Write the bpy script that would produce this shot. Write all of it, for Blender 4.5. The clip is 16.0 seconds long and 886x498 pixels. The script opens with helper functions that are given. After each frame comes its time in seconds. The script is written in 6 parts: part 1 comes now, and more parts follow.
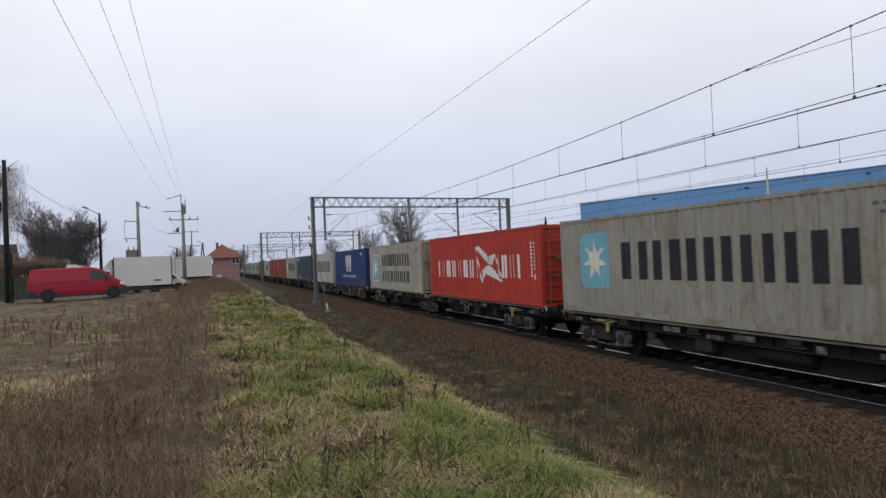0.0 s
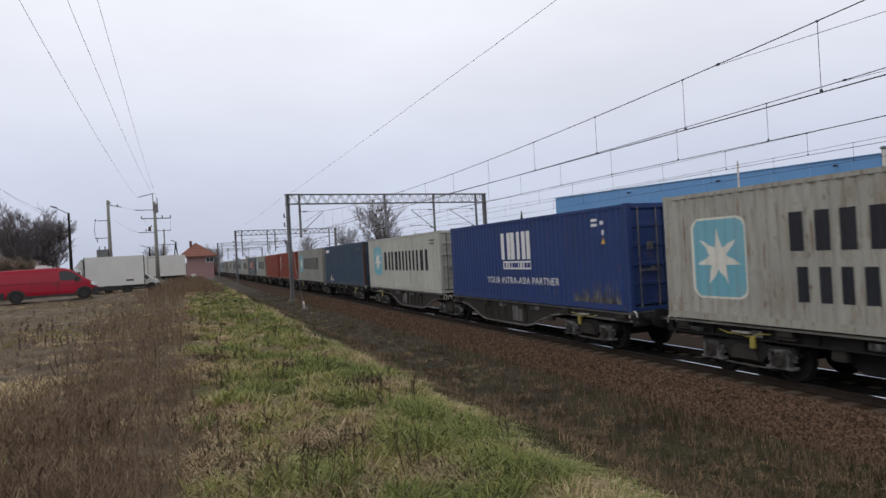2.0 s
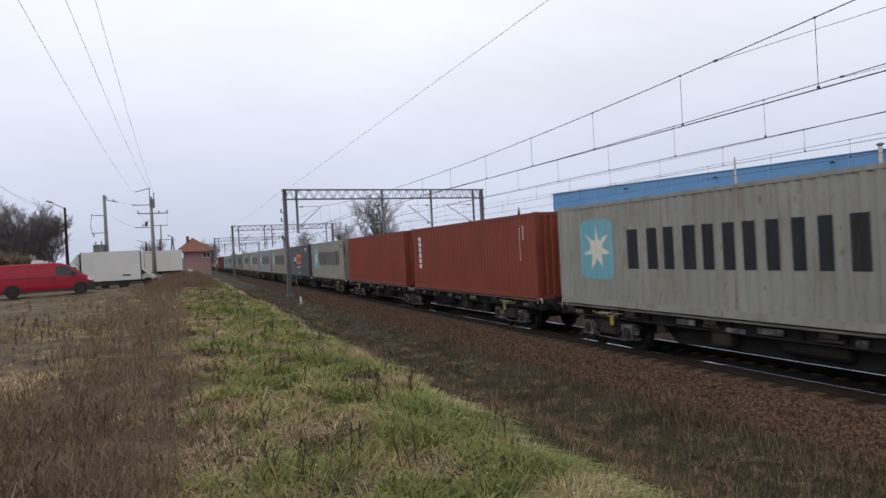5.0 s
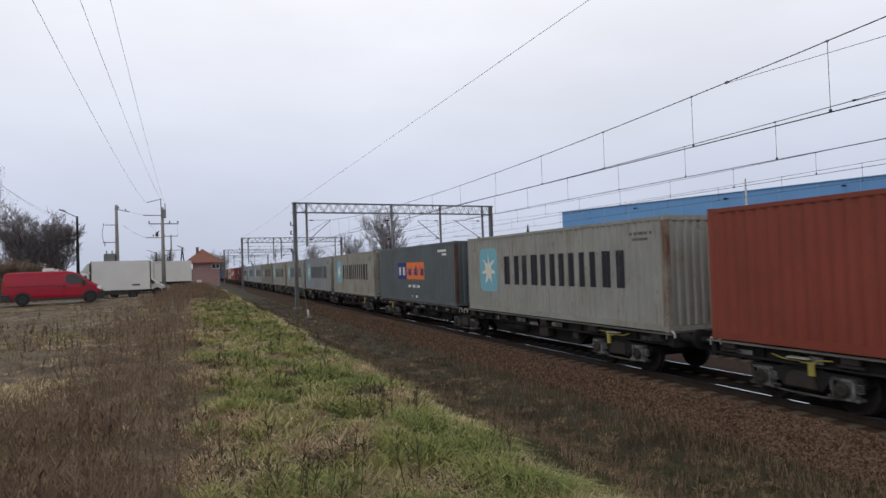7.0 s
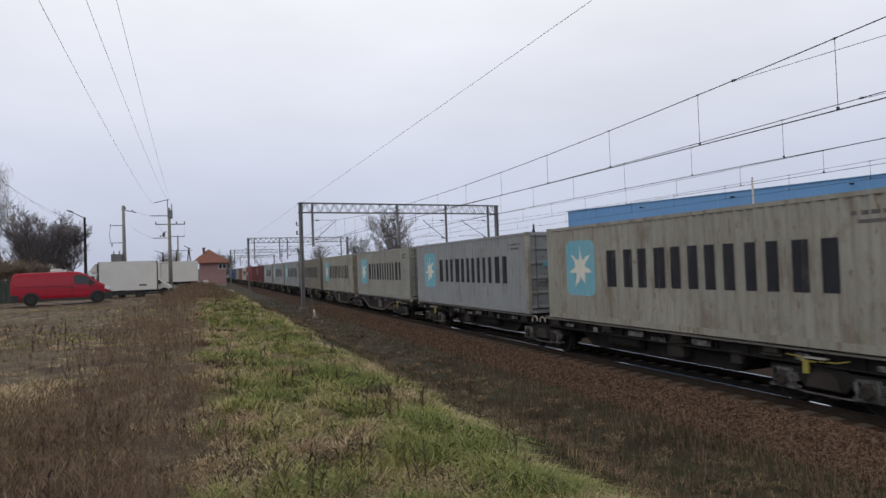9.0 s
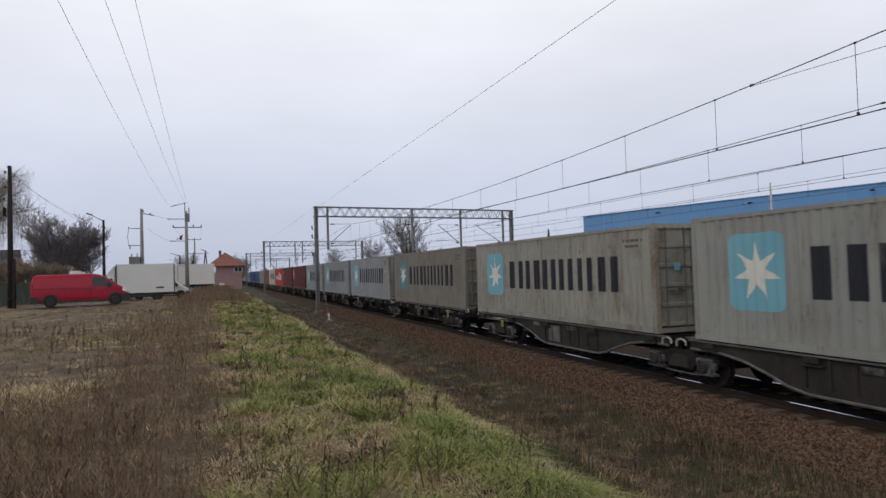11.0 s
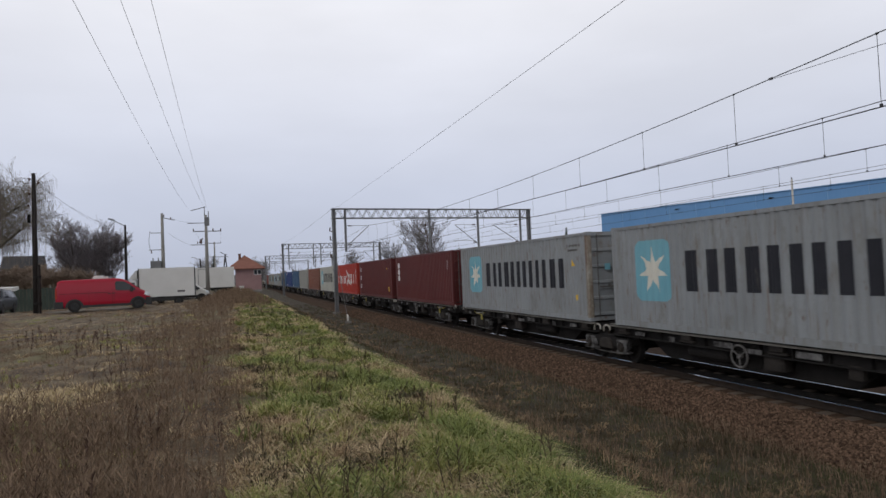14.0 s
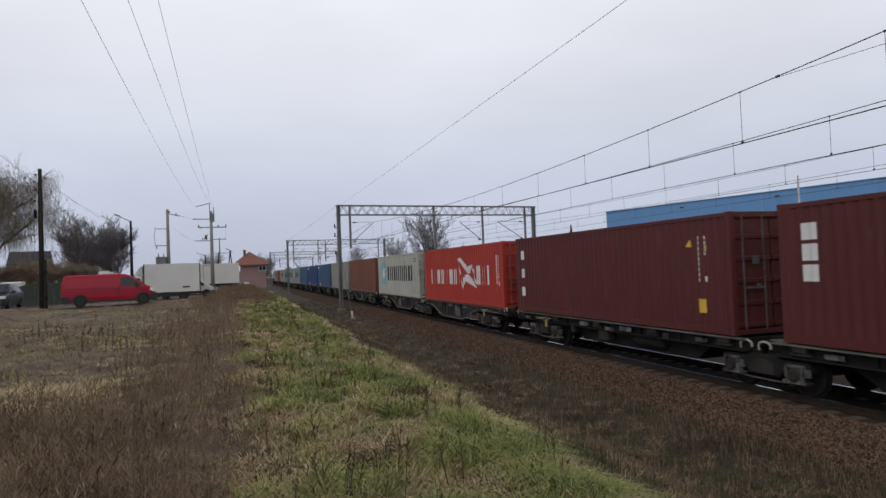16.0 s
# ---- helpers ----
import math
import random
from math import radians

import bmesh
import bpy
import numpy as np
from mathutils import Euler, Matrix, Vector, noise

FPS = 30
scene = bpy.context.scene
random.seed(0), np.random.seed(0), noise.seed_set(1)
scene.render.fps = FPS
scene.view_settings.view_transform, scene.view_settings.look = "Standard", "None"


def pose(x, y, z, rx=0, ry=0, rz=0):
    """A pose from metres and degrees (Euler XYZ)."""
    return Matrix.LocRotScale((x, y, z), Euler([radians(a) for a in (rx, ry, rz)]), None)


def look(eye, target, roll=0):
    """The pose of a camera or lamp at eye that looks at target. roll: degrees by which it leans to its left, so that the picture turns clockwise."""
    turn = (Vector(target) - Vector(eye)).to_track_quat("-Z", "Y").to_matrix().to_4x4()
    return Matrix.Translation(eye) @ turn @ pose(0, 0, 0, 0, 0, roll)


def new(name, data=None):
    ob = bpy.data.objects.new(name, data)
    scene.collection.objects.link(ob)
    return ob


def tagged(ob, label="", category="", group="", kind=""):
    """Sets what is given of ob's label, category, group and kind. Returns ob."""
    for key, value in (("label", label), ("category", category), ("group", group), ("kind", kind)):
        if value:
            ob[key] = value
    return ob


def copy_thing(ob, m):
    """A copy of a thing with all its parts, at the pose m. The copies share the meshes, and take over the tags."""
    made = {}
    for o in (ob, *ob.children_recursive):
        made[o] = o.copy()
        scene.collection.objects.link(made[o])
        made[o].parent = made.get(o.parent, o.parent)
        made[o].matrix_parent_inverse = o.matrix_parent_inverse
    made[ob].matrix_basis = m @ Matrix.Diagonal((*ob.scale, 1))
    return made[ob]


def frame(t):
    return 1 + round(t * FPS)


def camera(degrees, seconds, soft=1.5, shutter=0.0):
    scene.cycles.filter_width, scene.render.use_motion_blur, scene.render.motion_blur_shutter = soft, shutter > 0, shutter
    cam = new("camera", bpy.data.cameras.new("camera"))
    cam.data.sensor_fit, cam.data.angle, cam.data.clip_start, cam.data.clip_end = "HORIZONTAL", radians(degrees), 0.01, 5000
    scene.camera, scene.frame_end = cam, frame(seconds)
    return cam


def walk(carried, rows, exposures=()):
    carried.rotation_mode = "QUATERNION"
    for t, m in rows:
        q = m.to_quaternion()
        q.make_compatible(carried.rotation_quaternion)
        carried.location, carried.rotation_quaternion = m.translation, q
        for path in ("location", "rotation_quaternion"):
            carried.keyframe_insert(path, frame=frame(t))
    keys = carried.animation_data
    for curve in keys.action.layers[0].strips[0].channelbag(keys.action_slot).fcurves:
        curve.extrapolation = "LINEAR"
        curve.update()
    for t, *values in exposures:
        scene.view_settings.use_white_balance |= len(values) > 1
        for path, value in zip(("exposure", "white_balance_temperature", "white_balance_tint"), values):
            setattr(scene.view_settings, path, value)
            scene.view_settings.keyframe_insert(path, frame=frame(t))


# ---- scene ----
cam = camera(68.28, 16.0, soft=1.5, shutter=0.1)
EYE = Vector((0.0, 0.0, 2.99))


def aim(turn, tilt, lean):
    a, b = radians(turn), radians(tilt)
    way = Vector((math.sin(a) * math.cos(b), math.cos(a) * math.cos(b), math.sin(b)))
    return look(EYE, EYE + way, lean)


walk(cam, [
    (0.0, aim(19.782, 0.859, -2.450)),
    (0.5, aim(20.637, 0.798, -2.279)),
    (1.0, aim(21.288, 0.738, -2.534)),
    (1.5, aim(21.558, 0.632, -2.865)),
    (2.0, aim(21.800, 0.383, -3.184)),
    (2.5, aim(22.028, 0.118, -3.282)),
    (3.0, aim(22.194, -0.195, -2.981)),
    (3.5, aim(22.303, -0.396, -2.984)),
    (4.0, aim(22.248, -0.407, -3.235)),
    (6.5, aim(21.332, 1.041, -2.344)),
    (7.0, aim(21.350, 1.415, -1.929)),
    (7.5, aim(21.265, 1.637, -1.822)),
    (8.0, aim(21.139, 1.626, -1.604)),
    (8.5, aim(20.967, 1.498, -1.776)),
    (9.0, aim(20.844, 1.397, -2.071)),
    (11.5, aim(19.227, 1.967, -1.684)),
    (12.0, aim(18.899, 2.048, -1.818)),
    (12.5, aim(18.612, 2.057, -1.947)),
    (13.0, aim(18.448, 1.979, -2.132)),
    (13.5, aim(18.270, 1.955, -2.170)),
    (14.0, aim(18.047, 1.898, -2.456)),
    (14.5, aim(17.848, 1.824, -2.812)),
    (15.0, aim(17.648, 1.739, -2.766)),
    (15.5, aim(17.529, 1.692, -2.615)),
    (16.0, aim(17.643, 1.652, -2.208)),
], exposures=[(0.0, 0.05), (1.5, 0.05), (2.5, 0.0), (4.0, 0.16), (6.5, 0.05), (9.0, -0.03), (11.5, -0.02), (13.0, -0.08), (16.0, -0.11)])

# ---- light ----
SUN_UP, SUN_TURN = radians(42), radians(238)
world = bpy.data.worlds.new("overcast")
scene.world = world
world.use_nodes = True
wn, wl = world.node_tree.nodes, world.node_tree.links
sky = wn.new("ShaderNodeTexSky")
sky.sky_type, sky.sun_disc = "NISHITA", False
sky.sun_elevation, sky.sun_rotation = SUN_UP, SUN_TURN
sky.air_density, sky.dust_density, sky.ozone_density = 1.0, 4.0, 1.0
pale = wn.new("ShaderNodeHueSaturation")
pale.inputs["Saturation"].default_value = 0.30
pale.inputs["Value"].default_value = 0.10
wl.new(sky.outputs[0], pale.inputs["Color"])
wcoord = wn.new("ShaderNodeTexCoord")
wsep = wn.new("ShaderNodeSeparateXYZ")
wl.new(wcoord.outputs["Generated"], wsep.inputs[0])
wramp = wn.new("ShaderNodeValToRGB")
we = wramp.color_ramp.elements
we[0].position, we[0].color = 0.0, (0.58, 0.63, 0.78, 1)
we[1].position, we[1].color = 0.38, (0.98, 0.99, 1.06, 1)
for at, c in ((0.12, (0.66, 0.71, 0.86, 1)), (0.62, (0.60, 0.62, 0.68, 1)), (1.0, (0.42, 0.44, 0.49, 1))):
    wramp.color_ramp.elements.new(at).color = c
wl.new(wsep.outputs["Z"], wramp.inputs[0])
wmap = wn.new("ShaderNodeMapping")
wmap.inputs["Scale"].default_value = (1.0, 1.0, 3.0)
wl.new(wcoord.outputs["Generated"], wmap.inputs[0])
wnoise = wn.new("ShaderNodeTexNoise")
wnoise.inputs["Scale"].default_value = 2.2
wnoise.inputs["Detail"].default_value = 5
wl.new(wmap.outputs[0], wnoise.inputs["Vector"])
wcloud = wn.new("ShaderNodeMapRange")
wcloud.inputs["From Min"].default_value, wcloud.inputs["From Max"].default_value = 0.3, 0.7
wcloud.inputs["To Min"].default_value, wcloud.inputs["To Max"].default_value = 0.92, 1.06
wl.new(wnoise.outputs[0], wcloud.inputs[0])
wmul = wn.new("ShaderNodeVectorMath")
wmul.operation = "SCALE"
wl.new(wramp.outputs[0], wmul.inputs[0])
wl.new(wcloud.outputs[0], wmul.inputs["Scale"])
wmix = wn.new("ShaderNodeMix")
wmix.data_type = "RGBA"
wmix.inputs[0].default_value = 0.9
wl.new(pale.outputs[0], wmix.inputs[6])
wl.new(wmul.outputs[0], wmix.inputs[7])
wl.new(wmix.outputs[2], wn["Background"].inputs[0])
wn["Background"].inputs[1].default_value = 1.0
sun = new("sun", bpy.data.lights.new("sun", "SUN"))
sun.data.energy, sun.data.angle, sun.data.color = 0.45, radians(25), (1.0, 0.97, 0.92)
to_sun = Vector((math.sin(SUN_TURN) * math.cos(SUN_UP), math.cos(SUN_TURN) * math.cos(SUN_UP), math.sin(SUN_UP)))
sun.matrix_world = look(to_sun * 80, (0, 0, 0))
scene.view_settings.exposure = 0.0


# ---- materials ----
def rgb4(c):
    return (c[0], c[1], c[2], 1.0)


def stuff(name, base, other=None, rough=0.85, scale=3.0, fine=40.0, bump=0.0, metal=0.0, spread=0.35, island=0.0, per_object=0.0, stretch=(1, 1, 1), dirt=None, dirt_from=0.55, spec=0.4):
    """Two scales of noise between two colours, with relief, and a patchy layer of dirt or rust."""
    m = bpy.data.materials.new(name)
    m.use_nodes = True
    n, l = m.node_tree.nodes, m.node_tree.links
    b = n["Principled BSDF"]
    b.inputs["Roughness"].default_value, b.inputs["Metallic"].default_value = rough, metal
    b.inputs["Specular IOR Level"].default_value = spec
    co = n.new("ShaderNodeTexCoord")
    mp = n.new("ShaderNodeMapping")
    mp.inputs["Scale"].default_value = stretch
    l.new(co.outputs["Object"], mp.inputs[0])
    vec = mp.outputs[0]
    if per_object:
        info = n.new("ShaderNodeObjectInfo")
        sh = n.new("ShaderNodeVectorMath")
        sh.operation = "MULTIPLY_ADD"
        l.new(info.outputs["Random"], sh.inputs[0])
        sh.inputs[1].default_value = (17, 29, 11)
        l.new(vec, sh.inputs[2])
        vec = sh.outputs[0]
    big, small = n.new("ShaderNodeTexNoise"), n.new("ShaderNodeTexNoise")
    for t, s in ((big, scale), (small, fine)):
        t.inputs["Scale"].default_value, t.inputs["Detail"].default_value = s, 5
        l.new(vec, t.inputs["Vector"])
    add = n.new("ShaderNodeMath")
    add.operation = "MULTIPLY_ADD"
    l.new(small.outputs[0], add.inputs[0])
    add.inputs[1].default_value = 0.5
    l.new(big.outputs[0], add.inputs[2])
    rng = n.new("ShaderNodeMapRange")
    rng.inputs["From Min"].default_value, rng.inputs["From Max"].default_value = 0.75 - spread, 0.75 + spread
    l.new(add.outputs[0], rng.inputs[0])
    fac = rng.outputs[0]
    if island:
        geo = n.new("ShaderNodeNewGeometry")
        mi = n.new("ShaderNodeMix")
        mi.inputs[0].default_value = island
        l.new(fac, mi.inputs[2])
        l.new(geo.outputs["Random Per Island"], mi.inputs[3])
        fac = mi.outputs[0]
    mix = n.new("ShaderNodeMix")
    mix.data_type = "RGBA"
    l.new(fac, mix.inputs[0])
    mix.inputs[6].default_value = rgb4(base)
    mix.inputs[7].default_value = rgb4(other or [min(1, c * 1.35) for c in base])
    col = mix.outputs[2]
    if dirt:
        dn = n.new("ShaderNodeTexNoise")
        dn.inputs["Scale"].default_value, dn.inputs["Detail"].default_value = scale * 0.8, 8
        dn.inputs["Roughness"].default_value = 0.7
        dm = n.new("ShaderNodeMapping")
        dm.inputs["Scale"].default_value = (1, 2.2, 0.45)
        dm.inputs["Location"].default_value = (3.1, 7.7, 1.3)
        l.new(vec, dm.inputs[0])
        l.new(dm.outputs[0], dn.inputs["Vector"])
        dr = n.new("ShaderNodeMapRange")
        dr.inputs["From Min"].default_value, dr.inputs["From Max"].default_value = dirt_from, dirt_from + 0.18
        l.new(dn.outputs[0], dr.inputs[0])
        dx = n.new("ShaderNodeMix")
        dx.data_type = "RGBA"
        l.new(dr.outputs[0], dx.inputs[0])
        l.new(col, dx.inputs[6])
        dx.inputs[7].default_value = rgb4(dirt)
        col = dx.outputs[2]
    l.new(col, b.inputs["Base Color"])
    if bump:
        bp = n.new("ShaderNodeBump")
        bp.inputs["Strength"].default_value, bp.inputs["Distance"].default_value = 0.6, bump
        l.new(add.outputs[0], bp.inputs["Height"])
        l.new(bp.outputs[0], b.inputs["Normal"])
    return m


def paint(name, base, soil=(0.10, 0.07, 0.05), worn=0.62, rough=0.6, rust=0.0):
    """Weathered container paint: faded blotches, streaks running down, patches of soil and rust."""
    m = bpy.data.materials.new(name)
    m.use_nodes = True
    n, l = m.node_tree.nodes, m.node_tree.links
    b = n["Principled BSDF"]
    b.inputs["Roughness"].default_value, b.inputs["Specular IOR Level"].default_value = rough, 0.35
    co, info = n.new("ShaderNodeTexCoord"), n.new("ShaderNodeObjectInfo")
    shift = n.new("ShaderNodeVectorMath")
    shift.operation = "MULTIPLY_ADD"
    l.new(info.outputs["Random"], shift.inputs[0])
    shift.inputs[1].default_value = (17, 29, 11)
    l.new(co.outputs["Object"], shift.inputs[2])

    def field(stretch, scale, detail, lo, hi, roughness=0.6):
        mp, t, r = n.new("ShaderNodeMapping"), n.new("ShaderNodeTexNoise"), n.new("ShaderNodeMapRange")
        mp.inputs["Scale"].default_value = stretch
        l.new(shift.outputs[0], mp.inputs[0])
        l.new(mp.outputs[0], t.inputs["Vector"])
        t.inputs["Scale"].default_value, t.inputs["Detail"].default_value, t.inputs["Roughness"].default_value = scale, detail, roughness
        r.inputs["From Min"].default_value, r.inputs["From Max"].default_value = lo, hi
        l.new(t.outputs[0], r.inputs[0])
        return r.outputs[0]

    def layer(fac, under, over, amount=1.0):
        x = n.new("ShaderNodeMix")
        x.data_type = "RGBA"
        k = n.new("ShaderNodeMath")
        k.operation = "MULTIPLY"
        l.new(fac, k.inputs[0])
        k.inputs[1].default_value = amount
        l.new(k.outputs[0], x.inputs[0])
        for slot, c in ((6, under), (7, over)):
            if isinstance(c, (tuple, list)):
                x.inputs[slot].default_value = rgb4(c)
            else:
                l.new(c, x.inputs[slot])
        return x.outputs[2]
    col = layer(field((1, 1, 1), 0.55, 4, 0.3, 0.7), [c * 0.84 for c in base], [c * 1.12 for c in base])
    col = layer(field((1, 5.0, 0.22), 1.6, 6, 0.46, 0.76), col, soil, 0.40)
    col = layer(field((1, 1.2, 0.6), 1.1, 9, worn - 0.04, worn + 0.10, 0.72), col, soil, 0.75)
    col = layer(field((1, 9.0, 0.7), 1.3, 8, 0.60 - 0.05 * rust, 0.70, 0.7), col, (0.15, 0.080, 0.042), 0.35 + 0.4 * rust)
    col = layer(field((1, 4.0, 1.3), 2.2, 6, 0.625 - 0.025 * rust, 0.68, 0.65), col, (0.13, 0.058, 0.026), 0.35 + 0.4 * rust)
    col = layer(field((1, 9.0, 0.45), 1.5, 5, 0.60, 0.68), col, (0.16, 0.088, 0.045), 0.2 + 0.55 * rust)
    col = layer(field((1, 1, 1), 22, 4, 0.35, 0.75), col, [c * 0.7 for c in base], 0.25)
    l.new(col, b.inputs["Base Color"])
    return m


GREY = paint("grey_container_paint", (0.285, 0.285, 0.255), (0.20, 0.17, 0.12), 0.58, 0.6, 0.6)
OLIVE = paint("olive_grey_container_paint", (0.30, 0.29, 0.245), (0.15, 0.115, 0.075), 0.56, 0.6, 1.0)
DARKOLIVE = paint("dark_olive_container_paint", (0.205, 0.192, 0.160), (0.12, 0.09, 0.06), 0.56, 0.6, 0.8)
DUSTY = paint("dusty_beige_container_paint", (0.37, 0.36, 0.31), (0.22, 0.165, 0.105), 0.57, 0.6, 1.2)
CREAM = paint("cream_grey_container_paint", (0.45, 0.45, 0.395), (0.24, 0.20, 0.14), 0.60, 0.6, 0.4)
PALE = paint("pale_grey_container_paint", (0.268, 0.282, 0.287), (0.17, 0.155, 0.13), 0.58, 0.6, 0.6)
SCARLET = paint("scarlet_container_paint", (0.42, 0.038, 0.022), (0.20, 0.035, 0.025), 0.62)
NAVY = paint("navy_container_paint", (0.017, 0.042, 0.15), (0.035, 0.05, 0.09), 0.60)
BLUE = paint("mid_blue_container_paint", (0.038, 0.092, 0.175), (0.06, 0.075, 0.09), 0.60)
TEAL = paint("dark_teal_container_paint", (0.027, 0.056, 0.092), (0.075, 0.082, 0.088), 0.54)
BRICK = paint("brick_red_container_paint", (0.22, 0.044, 0.024), (0.12, 0.035, 0.022), 0.60)
MAROON = paint("maroon_container_paint", (0.105, 0.019, 0.017), (0.065, 0.02, 0.018), 0.60)
BROWN = paint("rust_brown_container_paint", (0.20, 0.076, 0.047), (0.12, 0.05, 0.03), 0.64)
STEELGREY = paint("slate_grey_container_paint", (0.098, 0.118, 0.124), (0.085, 0.070, 0.056), 0.57)
MARK_DARK = stuff("faded_black_lettering", (0.014, 0.015, 0.020), (0.028, 0.028, 0.034), 0.6, 1.5, 20, 0, 0, 0.35, 0, 1.0, (1, 1, 1), (0.16, 0.14, 0.11), 0.60, 0.25)
MARK_WHITE = stuff("worn_white_lettering", (0.62, 0.61, 0.58), (0.75, 0.74, 0.72), 0.6, 1.5, 20)
MARK_SKY = stuff("pale_blue_emblem_paint", (0.125, 0.345, 0.425), (0.21, 0.43, 0.49), 0.6, 1.0, 20, 0, 0, 0.35, 0, 1.0, (1, 1, 1), (0.26, 0.33, 0.33), 0.58)
MARK_CREAM = stuff("cream_star_paint", (0.60, 0.57, 0.47), (0.74, 0.72, 0.63), 0.6, 1.5, 20, 0, 0, 0.35, 0, 1.0, (1, 1, 1), (0.42, 0.36, 0.25), 0.62)
MARK_TEAL = stuff("faded_teal_emblem_paint", (0.075, 0.185, 0.205), (0.12, 0.24, 0.255), 0.6, 1.0, 20, 0, 0, 0.35, 0, 1.0, (1, 1, 1), (0.18, 0.185, 0.16), 0.55)
MARK_ORANGE = stuff("orange_panel_paint", (0.72, 0.16, 0.03), (0.8, 0.2, 0.05), 0.6, 1.5, 20)
MARK_INDIGO = stuff("indigo_panel_paint", (0.02, 0.03, 0.14), (0.03, 0.04, 0.17), 0.6, 1.5, 20)
MARK_YELLOW = stuff("yellow_sticker", (0.65, 0.38, 0.03), (0.7, 0.45, 0.06), 0.6, 2, 20)
SOOT = stuff("sooty_black_steel", (0.013, 0.0125, 0.012), (0.030, 0.027, 0.025), 0.8, 2.0, 25, 0.004, 0.0, 0.3, 0, 1.0, spec=0.12)
GRIME = stuff("grimy_wagon_steel", (0.020, 0.018, 0.0165), (0.055, 0.047, 0.041), 0.8, 1.5, 18, 0.003, 0.0, 0.3, 0, 1.0, (1, 1, 1), (0.075, 0.055, 0.04), 0.58, 0.15)
GREASE = stuff("worn_grey_steel", (0.055, 0.052, 0.05), (0.19, 0.18, 0.17), 0.65, 3, 22, 0.0, 0.1, 0.3, 0, 1.0, spec=0.25)
WHITEPAINT = stuff("dirty_white_paint", (0.50, 0.47, 0.42), (0.65, 0.62, 0.57), 0.6, 4, 30)
SAFETY = stuff("safety_yellow_paint", (0.27, 0.225, 0.04), (0.40, 0.34, 0.07), 0.6, 4, 30, 0, 0, 0.3, 0, 1.0, (1, 1, 1), (0.20, 0.17, 0.10), 0.5)
RAILTOP = stuff("polished_rail_head", (0.62, 0.63, 0.66), (0.75, 0.76, 0.8), 0.16, 4, 60, 0.0, 1.0)
RAILSIDE = stuff("rusty_rail_web", (0.022, 0.017, 0.014), (0.046, 0.035, 0.028), 0.9, 4, 50, 0.003, spec=0.1)
CONCRETE = stuff("weathered_concrete", (0.19, 0.18, 0.16), (0.31, 0.30, 0.27), 0.9, 1.5, 30, 0.004, 0, 0.3, 0, 1.0)
SLEEPER = stuff("stained_sleeper_concrete", (0.078, 0.060, 0.046), (0.175, 0.136, 0.105), 0.9, 2.5, 30, 0.004, 0, 0.3, 0, 1.0, spec=0.15)
BALLAST = stuff("rusty_ballast", (0.038, 0.023, 0.015), (0.105, 0.067, 0.044), 0.95, 14, 34, 0.05, 0, 0.28, spec=0.1)
STONE = stuff("rusty_ballast_stone", (0.031, 0.019, 0.013), (0.232, 0.147, 0.098), 0.95, 4, 30, 0.004, 0, 0.3, 0.85, spec=0.1)
# near-black colour holds both oil stain and the shade under wagons
OILSHADE = stuff("oil_and_shade_dark_ballast", (0.010, 0.008, 0.007), (0.032, 0.026, 0.020), 0.95, 8, 30, 0.05, 0, 0.3, spec=0.05)
GANTRY = stuff("galvanised_gantry_steel", (0.15, 0.152, 0.155), (0.24, 0.24, 0.24), 0.6, 1.2, 25, 0.0, 0.3, 0.3, 0, 1.0)
WIRE = stuff("dark_overhead_wire", (0.035, 0.035, 0.04), (0.06, 0.06, 0.065), 0.6, 2, 30)
INSUL = stuff("brown_insulator_ceramic", (0.06, 0.03, 0.02), (0.10, 0.05, 0.03), 0.25, 5, 30)
WOOD = stuff("tarred_pole_wood", (0.018, 0.0155, 0.0145), (0.048, 0.041, 0.037), 0.9, 2, 30, 0.004, 0, 0.3, 0, 1.0, (4, 4, 0.5), spec=0.15)
CLAD = stuff("blue_steel_cladding", (0.115, 0.275, 0.52), (0.15, 0.32, 0.57), 0.5, 0.12, 3, 0.0, 0, 0.3, 0, 0, (1, 1, 0.3))
CLADTRIM = stuff("pale_blue_flashing", (0.20, 0.38, 0.60), (0.25, 0.43, 0.66), 0.5, 0.3, 5)
ROOFING = stuff("grey_felt_roofing", (0.18, 0.18, 0.18), (0.26, 0.26, 0.26), 0.9, 0.5, 6)
VANRED = stuff("red_car_paint", (0.31, 0.006, 0.022), (0.37, 0.009, 0.028), 0.28, 0.8, 20)
VANWHITE = stuff("white_vehicle_paint", (0.62, 0.605, 0.56), (0.72, 0.705, 0.665), 0.4, 0.8, 20, 0, 0, 0.3, 0, 1.0)
CARGREY = stuff("dark_grey_car_paint", (0.016, 0.019, 0.026), (0.026, 0.030, 0.038), 0.35, 0.8, 20)
# plastic trim, and also the painted shade of the wheel arches
BLACKPLASTIC = stuff("black_plastic_and_arch_shade", (0.025, 0.024, 0.024), (0.04, 0.038, 0.037), 0.6, 3, 40)
RUBBER = stuff("tyre_rubber", (0.014, 0.013, 0.012), (0.03, 0.027, 0.024), 0.85, 6, 50)
SEAM = stuff("shadowed_red_seam", (0.10, 0.012, 0.014), (0.14, 0.016, 0.018), 0.6, 3, 30)
RIM = stuff("dark_grey_wheel_trim", (0.022, 0.022, 0.022), (0.05, 0.05, 0.05), 0.5, 6, 50, 0, 0.4)
LAMPGLASS = stuff("headlamp_glass", (0.72, 0.74, 0.76), (0.85, 0.87, 0.9), 0.12, 6, 50)
